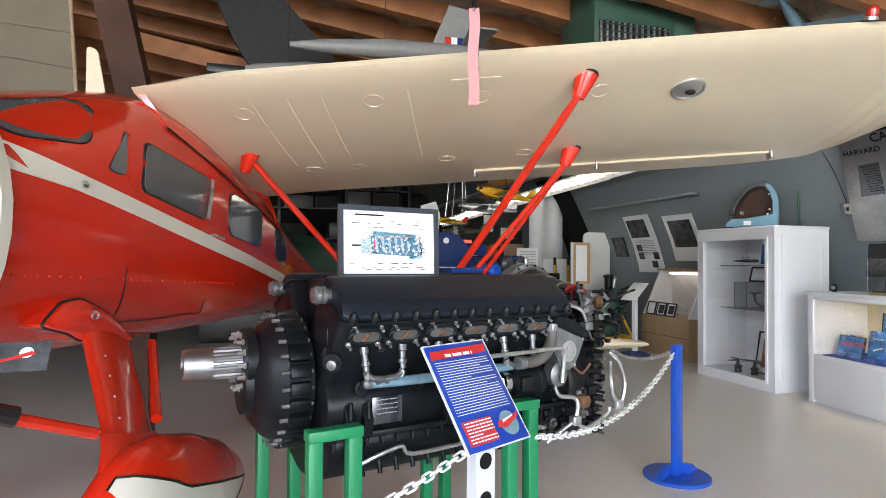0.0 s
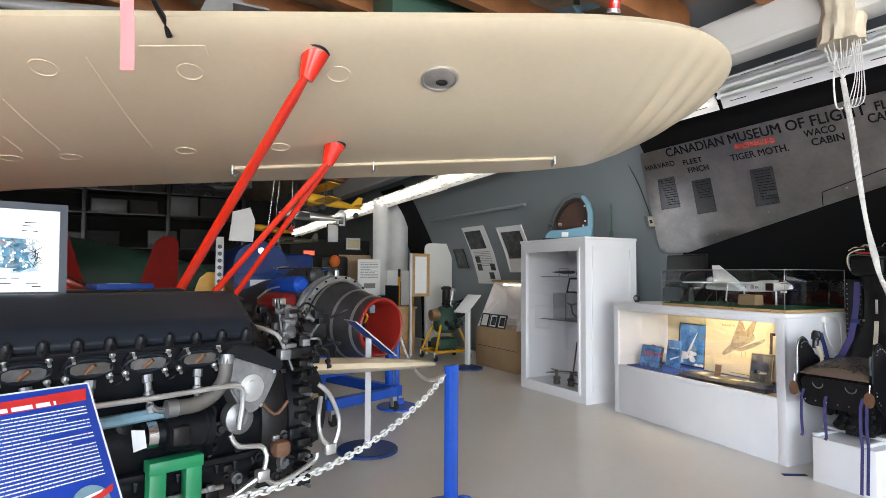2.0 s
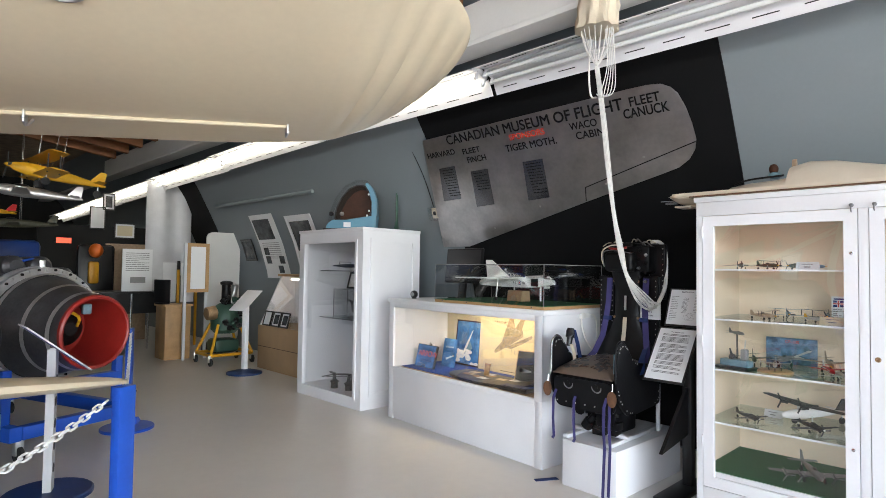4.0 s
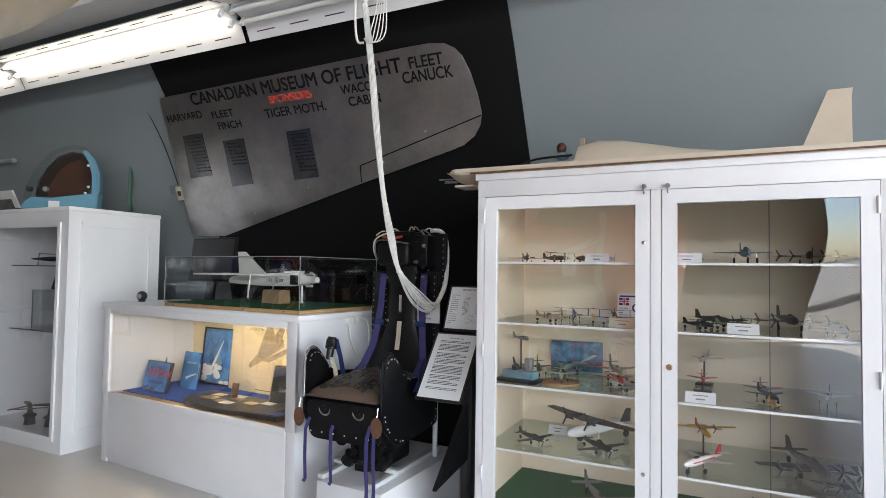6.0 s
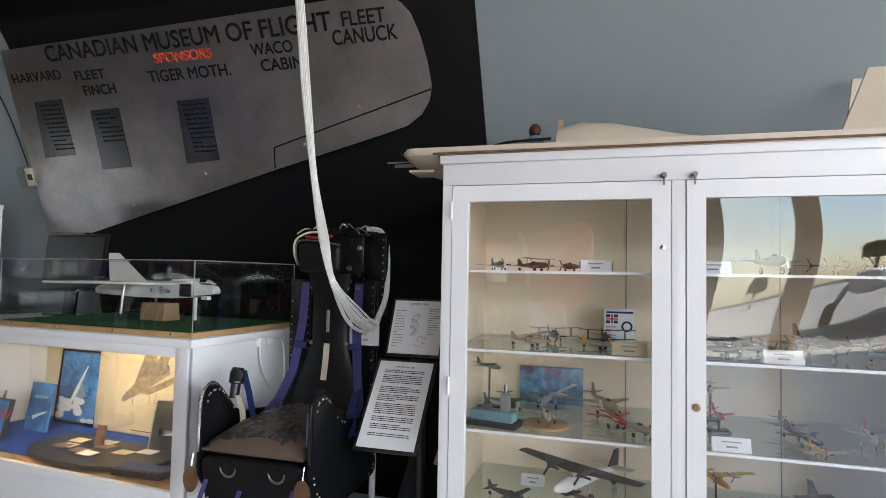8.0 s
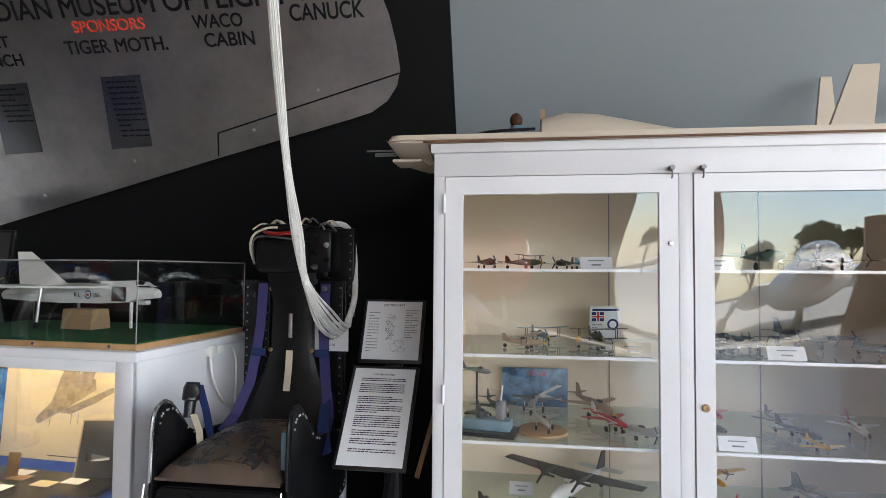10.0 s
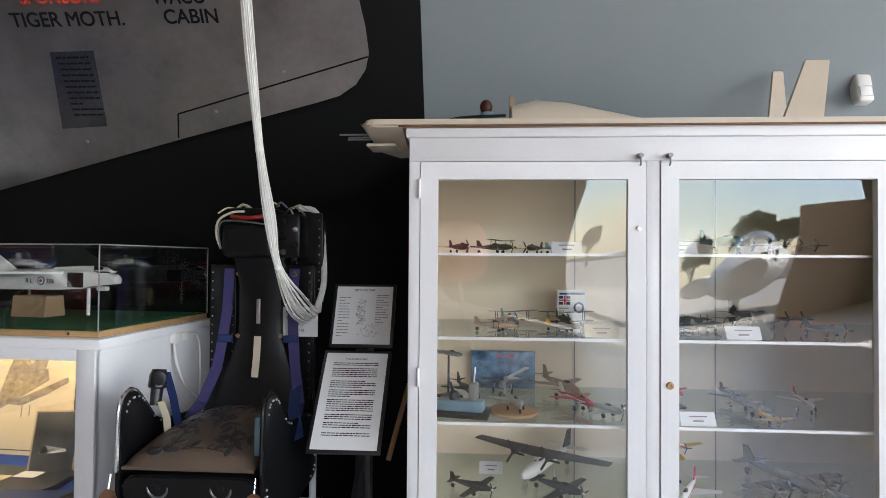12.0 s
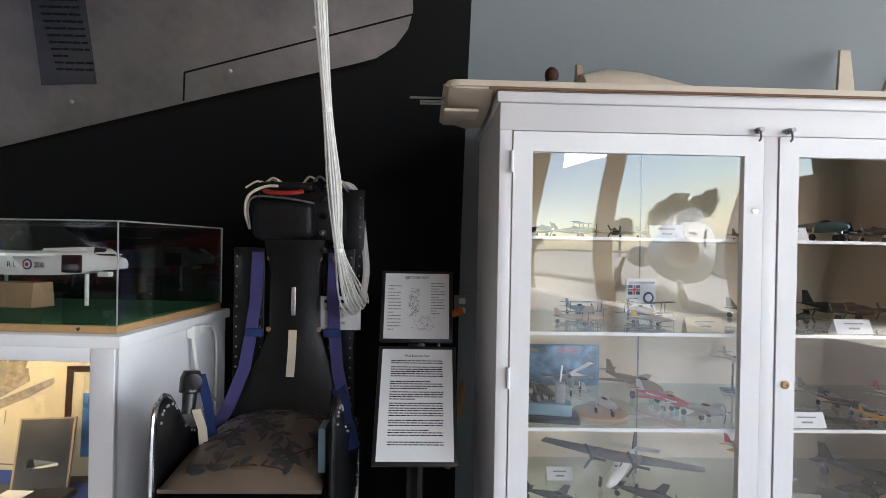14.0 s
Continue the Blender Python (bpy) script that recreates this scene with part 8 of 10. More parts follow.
for k in range(16):
    clouds = ball((-0.0005, -0.14 + 0.28 * cr.random(), 0.02 + 0.12 * cr.random()), (0.0016, 0.02 + 0.025 * cr.random(), 0.012 + 0.012 * cr.random()), clouds, 10, 6)
part("painted_cloud", clouds, PAPER, post)
draw = upright("line_poster", 0.575, 0.82, 0.84, 0.52, PICTURE_CREAM, "cream poster with a line drawing of a delta fighter", "poster", 4, thick=0.004)
lettering("poster_title", "ARROW", 0.022, INK_BLACK, draw, facing(0.24, 0.43), depth=0.0003, wide=1.5)
lines = None
dr = random.Random(21)
def stroke(a, b, r=0.0016):
    global lines
    lines = rod((-0.0012, a[0], a[1]), (-0.0012, b[0], b[1]), r, n=4, bm=lines)
SHAPES = {"far_wing": [(0.10, 0.235), (0.01, 0.475), (-0.03, 0.455), (-0.07, 0.35), (-0.02, 0.29)], "fuselage": [(0.19, 0.14), (0.175, 0.165), (0.07, 0.265), (-0.07, 0.355), (-0.15, 0.36), (-0.16, 0.31), (0.02, 0.205), (0.17, 0.128)],
          "fin": [(-0.03, 0.335), (-0.145, 0.487), (-0.175, 0.48), (-0.13, 0.34)], "near_wing": [(0.05, 0.19), (-0.26, 0.325), (-0.265, 0.305), (-0.16, 0.245), (-0.02, 0.185)]}
for k, (name, shape) in enumerate(SHAPES.items()):
    shape = [(0.95 * y + 0.045, 0.95 * z + 0.045) for y, z in shape]
    part(name + "_drawing", prism([(-y, z) for y, z in shape], 0.0004 + 0.0002 * k), POSTER_SHADE, draw, "pencil-shaded aircraft drawing", m=facing(0, 0))
    for a, b in zip(shape, shape[1:] + shape[:1]):
        stroke(a, b, 0.0014)
    cy, cz = sum(p[0] for p in shape) / len(shape), sum(p[1] for p in shape) / len(shape)
    for h in range(16):
        u, v = dr.choice(shape), dr.random()
        p = (cy + (u[0] - cy) * v * 0.9, cz + (u[1] - cz) * v * 0.9)
        stroke(p, (p[0] + dr.uniform(-0.02, 0.02), p[1] + dr.uniform(-0.012, 0.012)), 0.0009)
for y, z in ((0.14, 0.20), (0.02, 0.22), (-0.02, 0.225)):
    stroke((y, z), (y + 0.003, z - 0.05), 0.0022)
part("line_drawing", lines, INK_GREY, draw)
part("bottom_caption", box((-0.0012, -0.1, 0.02), (-0.0004, 0.14, 0.024)), INK_BLACK, draw)
broch = upright("brochure", 0.40, 1.47, 0.18, 0.26, PICTURE_SKY, "blue brochure with a white arrow title", "booklet", 10)
lettering("brochure_title", "ARROW", 0.018, INK_WHITE, broch, facing(0.05, 0.175), depth=0.0003, wide=1.3)
part("cover_jet", prism([(-0.04, 0.05), (0.07, 0.085), (0.075, 0.075), (0.02, 0.055), (-0.03, 0.03)], 0.0008), INK_WHITE, broch, m=facing(0.0, 0.03))
part("cover_tip", prism([(0.055, 0.083), (0.078, 0.08), (0.06, 0.070)], 0.0008), ORANGE, broch, m=axes((-0.0017, 0.0, 0.03), (0, -1, 0), (0, 0, 1)))
book = upright("book", 0.20, 1.57, 0.27, 0.21, MODEL_DARK, "grey-blue scrapbook on a wire easel", "book", 14, thick=0.025)
part("cover", box((-0.0012, -0.128, 0.006), (-0.0004, 0.128, 0.204)), PICTURE_SKY, book)
lettering("book_title", "ARROW", 0.052, INK_RED, book, axes((-0.002, 0.105, 0.105), (0, -1, 0), (0, 0, 1)), depth=0.0005)
lettering("book_title", "Scrapbook", 0.030, DARK_BLUE, book, axes((-0.002, 0.080, 0.055), (0, -1, 0), (0, 0, 1)), depth=0.0005)
part("pages", box((0.003, -0.1335, 0.004), (0.022, -0.131, 0.206)), PAPER, book)
part("easel", tube([(-0.03, 0.06, 0.0), (-0.032, 0.05, 0.03), (-0.004, 0.03, 0.04), (-0.03, 0.0, 0.01), (-0.004, -0.03, 0.04), (-0.032, -0.05, 0.03), (-0.03, -0.06, 0.0)], 0.003, n=6), STEEL, book)
left_print = upright("landscape_print", 0.34, 1.70, 0.16, 0.2, PICTURE_DARK, "framed dark aircraft print at the case end", "picture", 10, -35)
platform = thing("curved_tray", DECK @ pose(0.24, 0.78, 0.006), "low curved black tray with small papers and badges", "display tray")
arc = [(0.30 * math.cos(a) * 0.62, 0.42 * math.sin(a)) for a in [math.pi / 2 + math.pi * i / 20 for i in range(21)]] + [(0.16, -0.40), (0.18, 0.40)]
part("tray", prism(arc, 0.022, bevel=0.003), BLACK, platform)
tr = random.Random(6)
for k in range(9):
    x, y = -0.10 + 0.20 * tr.random(), -0.30 + 0.6 * tr.random()
    part("paper", box((x, y, 0.0225), (x + 0.06, y + 0.09, 0.024)), tr.choice((PAPER, PICTURE_CREAM, BRASS)), platform, m=pose(0, 0, 0.0004 * k))
pin = upright("gilt_card", 0.30, 0.86, 0.055, 0.12, BRASS, "small gilt card standing on the tray", "card", 10)
ph = upright("photo", 0.37, 0.50, 0.18, 0.26, PICTURE_DARK, "dark photograph of a white aircraft in a gilt frame", "picture", 16, 14)
part("frame", frame_bm((-0.09, 0), (0.09, 0.26), 0.006, (-0.002, 0.014), "x", bevel=0.001), MODEL_TAN, ph)
part("pictured_jet", prism([(-0.05, 0.09), (0.0, 0.10), (0.05, 0.105), (0.05, 0.095), (-0.02, 0.088), (-0.03, 0.12), (-0.045, 0.12)], 0.0008), MODEL_WHITE, ph, m=facing(0, 0))
boxd = thing("presentation_box", DECK @ pose(0.13, 0.36, 0.0065, 0, 0, 5), "open black presentation box", "box")
part("tray", box((-0.05, -0.13, 0), (0.05, 0.13, 0.03), 0.003), BLACK, boxd)
part("lining", box((-0.04, -0.12, 0.03), (0.04, 0.12, 0.033)), DARK_BLUE, boxd)
fr2 = upright("framed_picture", 0.50, 0.39, 0.22, 0.42, PICTURE_CREAM, "brown wooden frame with a cream mount", "picture", 5, 10)
part("frame", frame_bm((-0.11, 0), (0.11, 0.42), 0.022, (-0.004, 0.012), "x", bevel=0.002), DARK_WOOD, fr2)
part("inner_picture", box((-0.0012, -0.05, 0.09), (-0.0004, 0.05, 0.32)), PICTURE_SKY, fr2)
card = upright("postcard", 0.36, 0.22, 0.15, 0.14, MODEL_BLUE, "blue-grey postcard of a white jet", "card", 15, 12, 0.004)
part("pictured_jet", prism([(-0.05, 0.06), (0.05, 0.03), (0.06, 0.05), (-0.03, 0.09)], 0.0008), MODEL_TAN, card, m=facing(0, 0))

# plug sockets and flex on the case side
plug = thing("wall_plug", CASE @ pose(0.40, 0, 1.03), "white plugs and adapter on the case side", "plug")
part("adapter", box((0.0, -0.03, -0.015), (0.045, 0.0, 0.03), 0.005), MODEL_WHITE, plug)
part("socket", box((0.055, -0.022, -0.01), (0.11, 0.0, 0.025), 0.005), MODEL_WHITE, plug)
part("flex", tube([(0.01, -0.02, -0.015), (0.015, -0.03, -0.10), (0.08, -0.03, -0.20), (0.20, -0.02, -0.28)], 0.006), MODEL_WHITE, plug)
part("flex", tube([(0.11, -0.012, 0.01), (0.17, -0.02, 0.0), (0.20, -0.02, -0.1), (0.20, -0.015, -0.35)], 0.005), MODEL_WHITE, plug)
strap_end = solid("floor_strap", box((-0.02, -0.08, 0), (0.02, 0.08, 0.004), 0.001), DARK_WEB, "short dark strap lying on the floor", "strap", m=pose(5.42, 2.88, 0, 0, 0, 60))

# ---- cockpit canopy on the tall cabinet ----
bub = thing("cockpit_canopy", axes((5.75, 6.02, 1.767), (0.62, -0.78, 0), (0, 0, 1)) @ Matrix.Scale(1.04, 4), "smoked cockpit canopy section on a pale blue frame", "cockpit canopy")
opening = rounded([(0.094, 0.118), (0.107, 0.234), (0.166, 0.352), (0.244, 0.44), (0.332, 0.478), (0.41, 0.469), (0.459, 0.40), (0.488, 0.303), (0.490, 0.205), (0.459, 0.15), (0.225, 0.115)], 0.02, 3)
rim = rounded([(0.045, 0.0), (0.06, 0.16), (0.128, 0.33), (0.225, 0.46), (0.33, 0.51), (0.44, 0.505), (0.505, 0.43), (0.545, 0.32), (0.555, 0.18), (0.535, 0.0)], 0.02, 3)


def shell(outline, k, z):
    return [(0.3 + (x - 0.3) * k, y * k, z) for x, y in outline]


part("dome", loft([shell(opening, 1.0, 0.0), shell(opening, 0.98, -0.10), shell(opening, 0.85, -0.24), shell(opening, 0.5, -0.34), shell(opening, 0.1, -0.37)], caps=False), SMOKED, bub, "smoked transparent dome")
part("lining", loft([shell(opening, 0.94, -0.14), shell(opening, 0.80, -0.25), shell(opening, 0.45, -0.345)]), DARK_WOOD, bub, "dark brown lining")
part("clear_hood", loft([shell(rim, 1.0, 0.0), shell(rim, 1.03, 0.07), shell(rim, 1.0, 0.12)], caps=False), ACRYLIC, bub).visible_shadow = False
sill_bm = prism(rounded([(0.02, 0.0), (0.545, 0.0), (0.555, 0.16), (0.46, 0.145), (0.225, 0.108), (0.09, 0.11), (0.03, 0.06)], 0.015, 3), 0.10)
part("sill", sill_bm, CANOPY_BLUE, bub, "pale blue painted sill", m=pose(0, 0, -0.02))
side_bm = prism(rounded([(0.495, 0.15), (0.555, 0.16), (0.55, 0.32), (0.51, 0.43), (0.445, 0.50), (0.42, 0.485), (0.465, 0.41), (0.495, 0.30)], 0.01, 3), 0.06)
part("side_frame", side_bm, CANOPY_BLUE, bub, m=pose(0, 0, -0.01))
part("rim_seal", tube([(x, y, 0.012) for x, y in opening] + [(opening[0][0], opening[0][1], 0.012)], 0.008, n=6, smooth=1), BLACK, bub)
part("label", box((0.21, 0.035, 0.081), (0.285, 0.085, 0.083)), PAPER, bub)
part("base_strip", box((0.0, 0.0, 0.09), (0.56, 0.02, 0.12), 0.004), BLACK, bub)
for x, y, r in ((0.085, 0.17, 0.024), (0.195, 0.17, 0.022)):
    part("knob", lathe((x, y, 0.09), (0, 0, 1), [(0, r), (0.02, r * 0.95), (0.03, r * 0.5)], 14), BLACK if x < 0.1 else DULL_ALLOY, bub)
for x, y in ((0.455, 0.38), (0.46, 0.21), (0.44, 0.16)):
    part("clip", ball((x, y, 0.02), (0.012, 0.012, 0.01), None, 8, 6), CHAIN, bub)
blade = solid("propeller_blade", loft([[(w * math.cos(a), 0.012 * math.sin(a), z) for a in [2 * math.pi * i / 10 for i in range(10)]] for z, w in ((0, 0.04), (0.05, 0.05), (0.12, 0.02), (0.3, 0.022), (0.55, 0.012), (0.62, 0.003))]), GREY_GREEN, "slim dark green propeller blade standing on end", "propeller blade", m=pose(6.31, 5.50, 1.766, 0, 0, 20))

# ---- jet engine on a blue cart ----
JET_RIM = Vector((3.42, 5.45, 0.87))
AFT = Vector((-0.36, 0.93, 0.02)).normalized()
turbo = thing("jet_engine", pose(0, 0, 0), "stripped jet engine with a red-lined round intake", "jet engine")
part("intake_duct", lathe(JET_RIM, AFT, [(0.0, 0.245), (-0.012, 0.255), (0.0, 0.268), (0.10, 0.272), (0.35, 0.33), (0.55, 0.39)], 40, caps=False), JET_DARK, turbo, "dark stained metal duct")
part("intake_lip", lathe(JET_RIM, AFT, [(0.02, 0.238), (-0.01, 0.243), (-0.018, 0.256), (-0.008, 0.270), (0.015, 0.273)], 40, caps=False), JET_RED, turbo, "red painted intake lip")
part("intake_lining", lathe(JET_RIM, AFT, [(0.0, 0.244), (0.12, 0.235), (0.45, 0.22), (0.46, 0.02)], 40, caps=False), JET_RED, turbo, "dull red duct lining")
for d, r in ((0.09, 0.279), (0.30, 0.325), (0.53, 0.40)):
    part("band", lathe(JET_RIM + AFT * d, AFT, [(0, r), (0.03, r + 0.010)], 44, caps=False), JET_STEEL, turbo, "bright steel band")
part("flange", lathe(JET_RIM + AFT * 0.60, AFT, [(0, 0.40), (0, 0.455), (0.035, 0.455), (0.035, 0.42), (0.11, 0.43), (0.11, 0.46), (0.13, 0.46), (0.13, 0.40)], 48, caps=False), JET_STEEL, turbo)
for k in range(44):
    a = 2 * math.pi * k / 44
    c = circle(JET_RIM + AFT * 0.598, AFT, 0.438, 44)[k]
    part("flange_bolt", lathe(c, -AFT, [(0, 0.011), (0.012, 0.010)], 6), JET_STEEL if k % 2 else ENGINE_DARK, turbo)
part("compressor_case", lathe(JET_RIM + AFT * 0.73, AFT, [(0, 0.42), (0.18, 0.44), (0.25, 0.36), (0.5, 0.30)], 36), JET_DARK, turbo)
part("bracket", box((-0.02, -0.01, 0), (0.02, 0.01, 0.07), 0.004), ALLOY, turbo, m=Matrix.Translation(circle(JET_RIM + AFT * 0.66, AFT, 0.44, 4)[1]))
can_c = circle(JET_RIM + AFT * 0.80, AFT, 0.47, 14)
can_d = circle(JET_RIM + AFT * 1.45, AFT, 0.40, 14)
for k in range(14):
    a, b = can_c[k], can_d[k]
    mat = BLUE if k == 5 else (JET_RED if k == 6 else JET_DARK)
    part("burner_can", lathe(a, b - a, [(0, 0.05), (0.04, 0.085), (0.30, 0.10), (0.50, 0.085), (0.62, 0.05)], 16), mat, turbo, "bulged metal burner can")
part("turbine_case", lathe(JET_RIM + AFT * 1.40, AFT, [(0, 0.30), (0.05, 0.42), (0.4, 0.38), (0.8, 0.28)], 32), JET_DARK, turbo)
jr = random.Random(8)
for k in range(26):
    a, d = jr.uniform(0, 6.28), jr.uniform(0.75, 1.5)
    base = circle(JET_RIM + AFT * d, AFT, 0.50, 60)[int(a * 9) % 60]
    end = circle(JET_RIM + AFT * (d + jr.uniform(0.1, 0.4)), AFT, 0.52, 60)[(int(a * 9) + jr.randint(-6, 6)) % 60]
    part("pipe", tube([base, (base + end) / 2 + Vector((0, -0.01, 0.03)), end], 0.010, n=6), jr.choice((ALLOY, ENGINE_DARK, BLUE, BRASS)), turbo)
part("hub_gear", lathe(JET_RIM + AFT * 0.44, -AFT, [(0, 0.14), (0.10, 0.13), (0.16, 0.05)], 20), ENGINE_DARK, turbo)
part("harness", tube([JET_RIM + AFT * 0.3 + Vector((0.05, 0, 0.02)), JET_RIM + AFT * 0.2 + Vector((0.0, 0, 0.10)), JET_RIM + AFT * 0.34 + Vector((-0.05, 0, 0.16))], 0.012), MODEL_YELLOW, turbo)
part("valve", box((-0.03, -0.03, -0.03), (0.03, 0.03, 0.05), 0.01), MODEL_BLUE, turbo, m=Matrix.Translation(JET_RIM + AFT * 0.25 + Vector((0.08, 0, 0.14))))


def castor(parent, x, y):
    part("castor_fork", box((x - 0.03, y - 0.012, 0.05), (x + 0.03, y + 0.03, 0.15), 0.005), ALLOY, parent)
    part("castor_wheel", lathe((x - 0.018, y, 0.055), (1, 0, 0), [(0, 0.045), (0.005, 0.055), (0.03, 0.055), (0.036, 0.045)], 20), RUBBER, parent)


cart = thing("engine_cart", pose(3.20, 6.05, 0, 0, 0, 21), "bright blue steel cart under the jet engine", "cart")
for x in (-0.42, 0.42):
    part("side_rail", box((x - 0.04, -0.45, 0.15), (x + 0.04, 1.1, 0.25), 0.006), BLUE, cart)
for y in (-0.42, 1.06):
    part("cross_rail", box((-0.38, y - 0.04, 0.155), (0.38, y + 0.04, 0.245), 0.006), BLUE, cart)
    for x in (-0.38, 0.38):
        castor(cart, x, y)
for x in (-0.42, 0.42):
    for y in (-0.3, 0.8):
        part("upright", box((x - 0.03, y - 0.03, 0.25), (x + 0.03, y + 0.03, 0.62), 0.005), BLUE, cart)
part("cradle_bar", box((-0.42, -0.34, 0.42), (0.42, -0.26, 0.50), 0.006), BLUE, cart)
part("cradle_bar", box((-0.42, 0.76, 0.46), (0.42, 0.84, 0.54), 0.006), BLUE, cart)

SIGN_TWO = axes((3.19, 4.58, 0.735), (0, 1, 0), (-0.80, 0, 0.66))
sign_two = board_sign(SIGN_TWO, 0.27, 0.42, 31, None, "dark blue tilted information sign before the jet engine")
drilled_post(3.02, 4.725, 0.86, 70, NAVY_BASE, "pale drilled metal post on a navy round base")

# second stripped engine with black exhaust trunks
mill = thing("stripped_engine", pose(2.15, 5.25, 0, 0, 0, 8), "dismantled engine with wide black pipes on a trolley", "engine")
for y, x0, x1 in ((0.0, -0.25, 0.68), (-0.15, -0.9, -0.02)):
    part("black_trunk", lathe((x1, y, 0.88), (-1, 0.05, 0.02), [(0.0, 0.100), (-0.004, 0.108), (0.0, 0.115), (0.3, 0.118), (0.8, 0.11), (0.9, 0.10)], 26, caps=False), BLACK, mill, "wide matt black pipe")
    part("trunk_bore", lathe((x1 - 0.002, y, 0.88), (-1, 0.05, 0.02), [(0.0, 0.101), (0.3, 0.10), (0.31, 0.01)], 26, caps=False), ENGINE_DARK, mill)
mr = random.Random(14)
for k in range(70):
    p = Vector((-0.85 + 1.35 * mr.random(), -0.1 + 0.5 * mr.random(), 0.72 + 0.42 * mr.random() ** 1.4))
    r = 0.016 + 0.03 * mr.random()
    mat = mr.choice((ENGINE_DARK, ENGINE_DARK, ENGINE_BLACK, ALLOY, MODEL_GREY, JET_DARK))
    kind = mr.randrange(3)
    if kind == 0:
        bm = lathe(p, (mr.uniform(-1, 1), mr.uniform(-1, 0), mr.uniform(-0.3, 1)), [(0, r), (r * 1.4, r), (r * 1.5, r * 0.6), (r * 3, r * 0.5)], 10)
    elif kind == 1:
        bm = box(p - Vector((r, r, r)), p + Vector((r * 1.8, r, r)), r * 0.3)
    else:
        q = p + Vector((mr.uniform(-0.25, 0.25), mr.uniform(-0.1, 0.1), mr.uniform(-0.05, 0.12)))
        bm = tube([p, (p + q) / 2 + Vector((0, 0, 0.06)), q], 0.009, n=6)
    part("engine_fitting", bm, mat, mill)
part("block", box((-0.9, 0.08, 0.55), (0.5, 0.42, 0.90), 0.04), ENGINE_DARK, mill)
trolley = thing("trolley", pose(2.15, 5.40, 0, 0, 0, 8), "blue-grey steel trolley on castors", "trolley")
for y in (-0.2, 0.35):
    part("rail", box((-0.95, y - 0.04, 0.30), (0.68, y + 0.04, 0.40), 0.006), MODEL_BLUE, trolley)
for x in (-0.85, 0.6):
    part("cross_rail", box((x - 0.04, -0.16, 0.305), (x + 0.04, 0.31, 0.395), 0.006), MODEL_BLUE, trolley)
    for y in (-0.2, 0.35):
        part("leg", box((x - 0.025, y - 0.02, 0.14), (x + 0.025, y + 0.02, 0.30), 0.004), MODEL_BLUE, trolley)
        castor(trolley, x, y)
        part("prop", box((x * 0.8 - 0.025, y - 0.02, 0.40), (x * 0.8 + 0.025, y + 0.02, 0.62), 0.004), MODEL_BLUE, trolley)

# ---- exhibits along the far wall ----
def wall_print(y0, y1, z0, z1, mat, label, rim=None, bars=True, seed=1):
    p = thing("wall_poster", pose(0, 0, 0), label, "poster")
    part("sheet", arch_sheet(lambda z: (y0, y1), z0, z1, 0.02, 0.004, 10), mat, p)
    if rim:
        for a, b in ((y0 - 0.03, y0), (y1, y1 + 0.03)):
            part("frame", arch_sheet(lambda z: (a, b), z0 - 0.03, z1 + 0.03, 0.012, 0.02, 10), rim, p)
        for a, b in ((z0 - 0.03, z0), (z1, z1 + 0.03)):
            part("frame", arch_sheet(lambda z: (y0, y1), a, b, 0.012, 0.02, 2), rim, p)
    return p


poster = wall_print(8.3, 9.0, 1.2, 2.14, PAPER, "white text poster with a dark photograph on the curved wall")
part("photo", arch_sheet(lambda z: (8.45, 8.95), 1.78, 2.07, 0.026, 0.003, 6), PICTURE_DARK, poster)
for z0, y0 in ((1.42, 8.36), (1.42, 8.76), (1.55, 8.76), (1.28, 8.45)):
    part("photo", arch_sheet(lambda z: (y0, y0 + 0.14), z0, z0 + 0.11, 0.026, 0.003, 3), PICTURE_DARK, poster)
for k in range(9):
    part("text_line", arch_sheet(lambda z: (8.4, 8.9), 1.50 + 0.028 * k, 1.508 + 0.028 * k, 0.0255, 0.002, 1), INK_GREY, poster)
frame2 = wall_print(7.35, 7.95, 1.42, 2.05, PAPER, "white framed aircraft photograph on the curved wall", WHITE)
part("photo", arch_sheet(lambda z: (7.40, 7.9), 1.60, 2.0, 0.026, 0.003, 6), PICTURE_DARK, frame2)
wall_print(9.25, 9.55, 1.49, 1.77, PICTURE_DARK, "small black framed photograph on the curved wall", BLACK)

# sloping wooden case on cardboard
slope = thing("sloping_case", pose(6.02, 6.98, 0), "sloping glazed case with wooden top on a cardboard base", "display case")
part("base", box((0, 0, 0), (0.55, 1.07, 0.58), 0.01), CARDBOARD, slope, "brown cardboard-clad base")
part("base_tape", box((-0.004, 0.0, 0.30), (0.0, 1.07, 0.306)), DARK_WOOD, slope)
side = loft([[(0.02, y, 0.58), (0.55, y, 0.58), (0.55, y, 1.24), (0.32, y, 1.24)] for y in (0.02, 0.045)])
part("side_panel", side, WHITE, slope)
side = loft([[(0.02, y, 0.58), (0.55, y, 0.58), (0.55, y, 1.24), (0.32, y, 1.24)] for y in (1.03, 1.055)])
part("side_panel", side, WHITE, slope)
part("back_panel", box((0.535, 0.05, 0.58), (0.55, 1.03, 1.24)), WHITE, slope)
part("top", box((0.28, 0.0, 1.24), (0.57, 1.07, 1.27), 0.004), WOOD, slope)
part("pane", loft([[(0.02, y, 0.60), (0.32, y, 1.24), (0.324, y, 1.24), (0.024, y, 0.60)] for y in (0.05, 1.03)]), GLASS, slope).visible_shadow = False
part("lamp", rod((0.40, 0.2, 1.20), (0.40, 0.9, 1.20), 0.015), TUBE_LIT, slope)
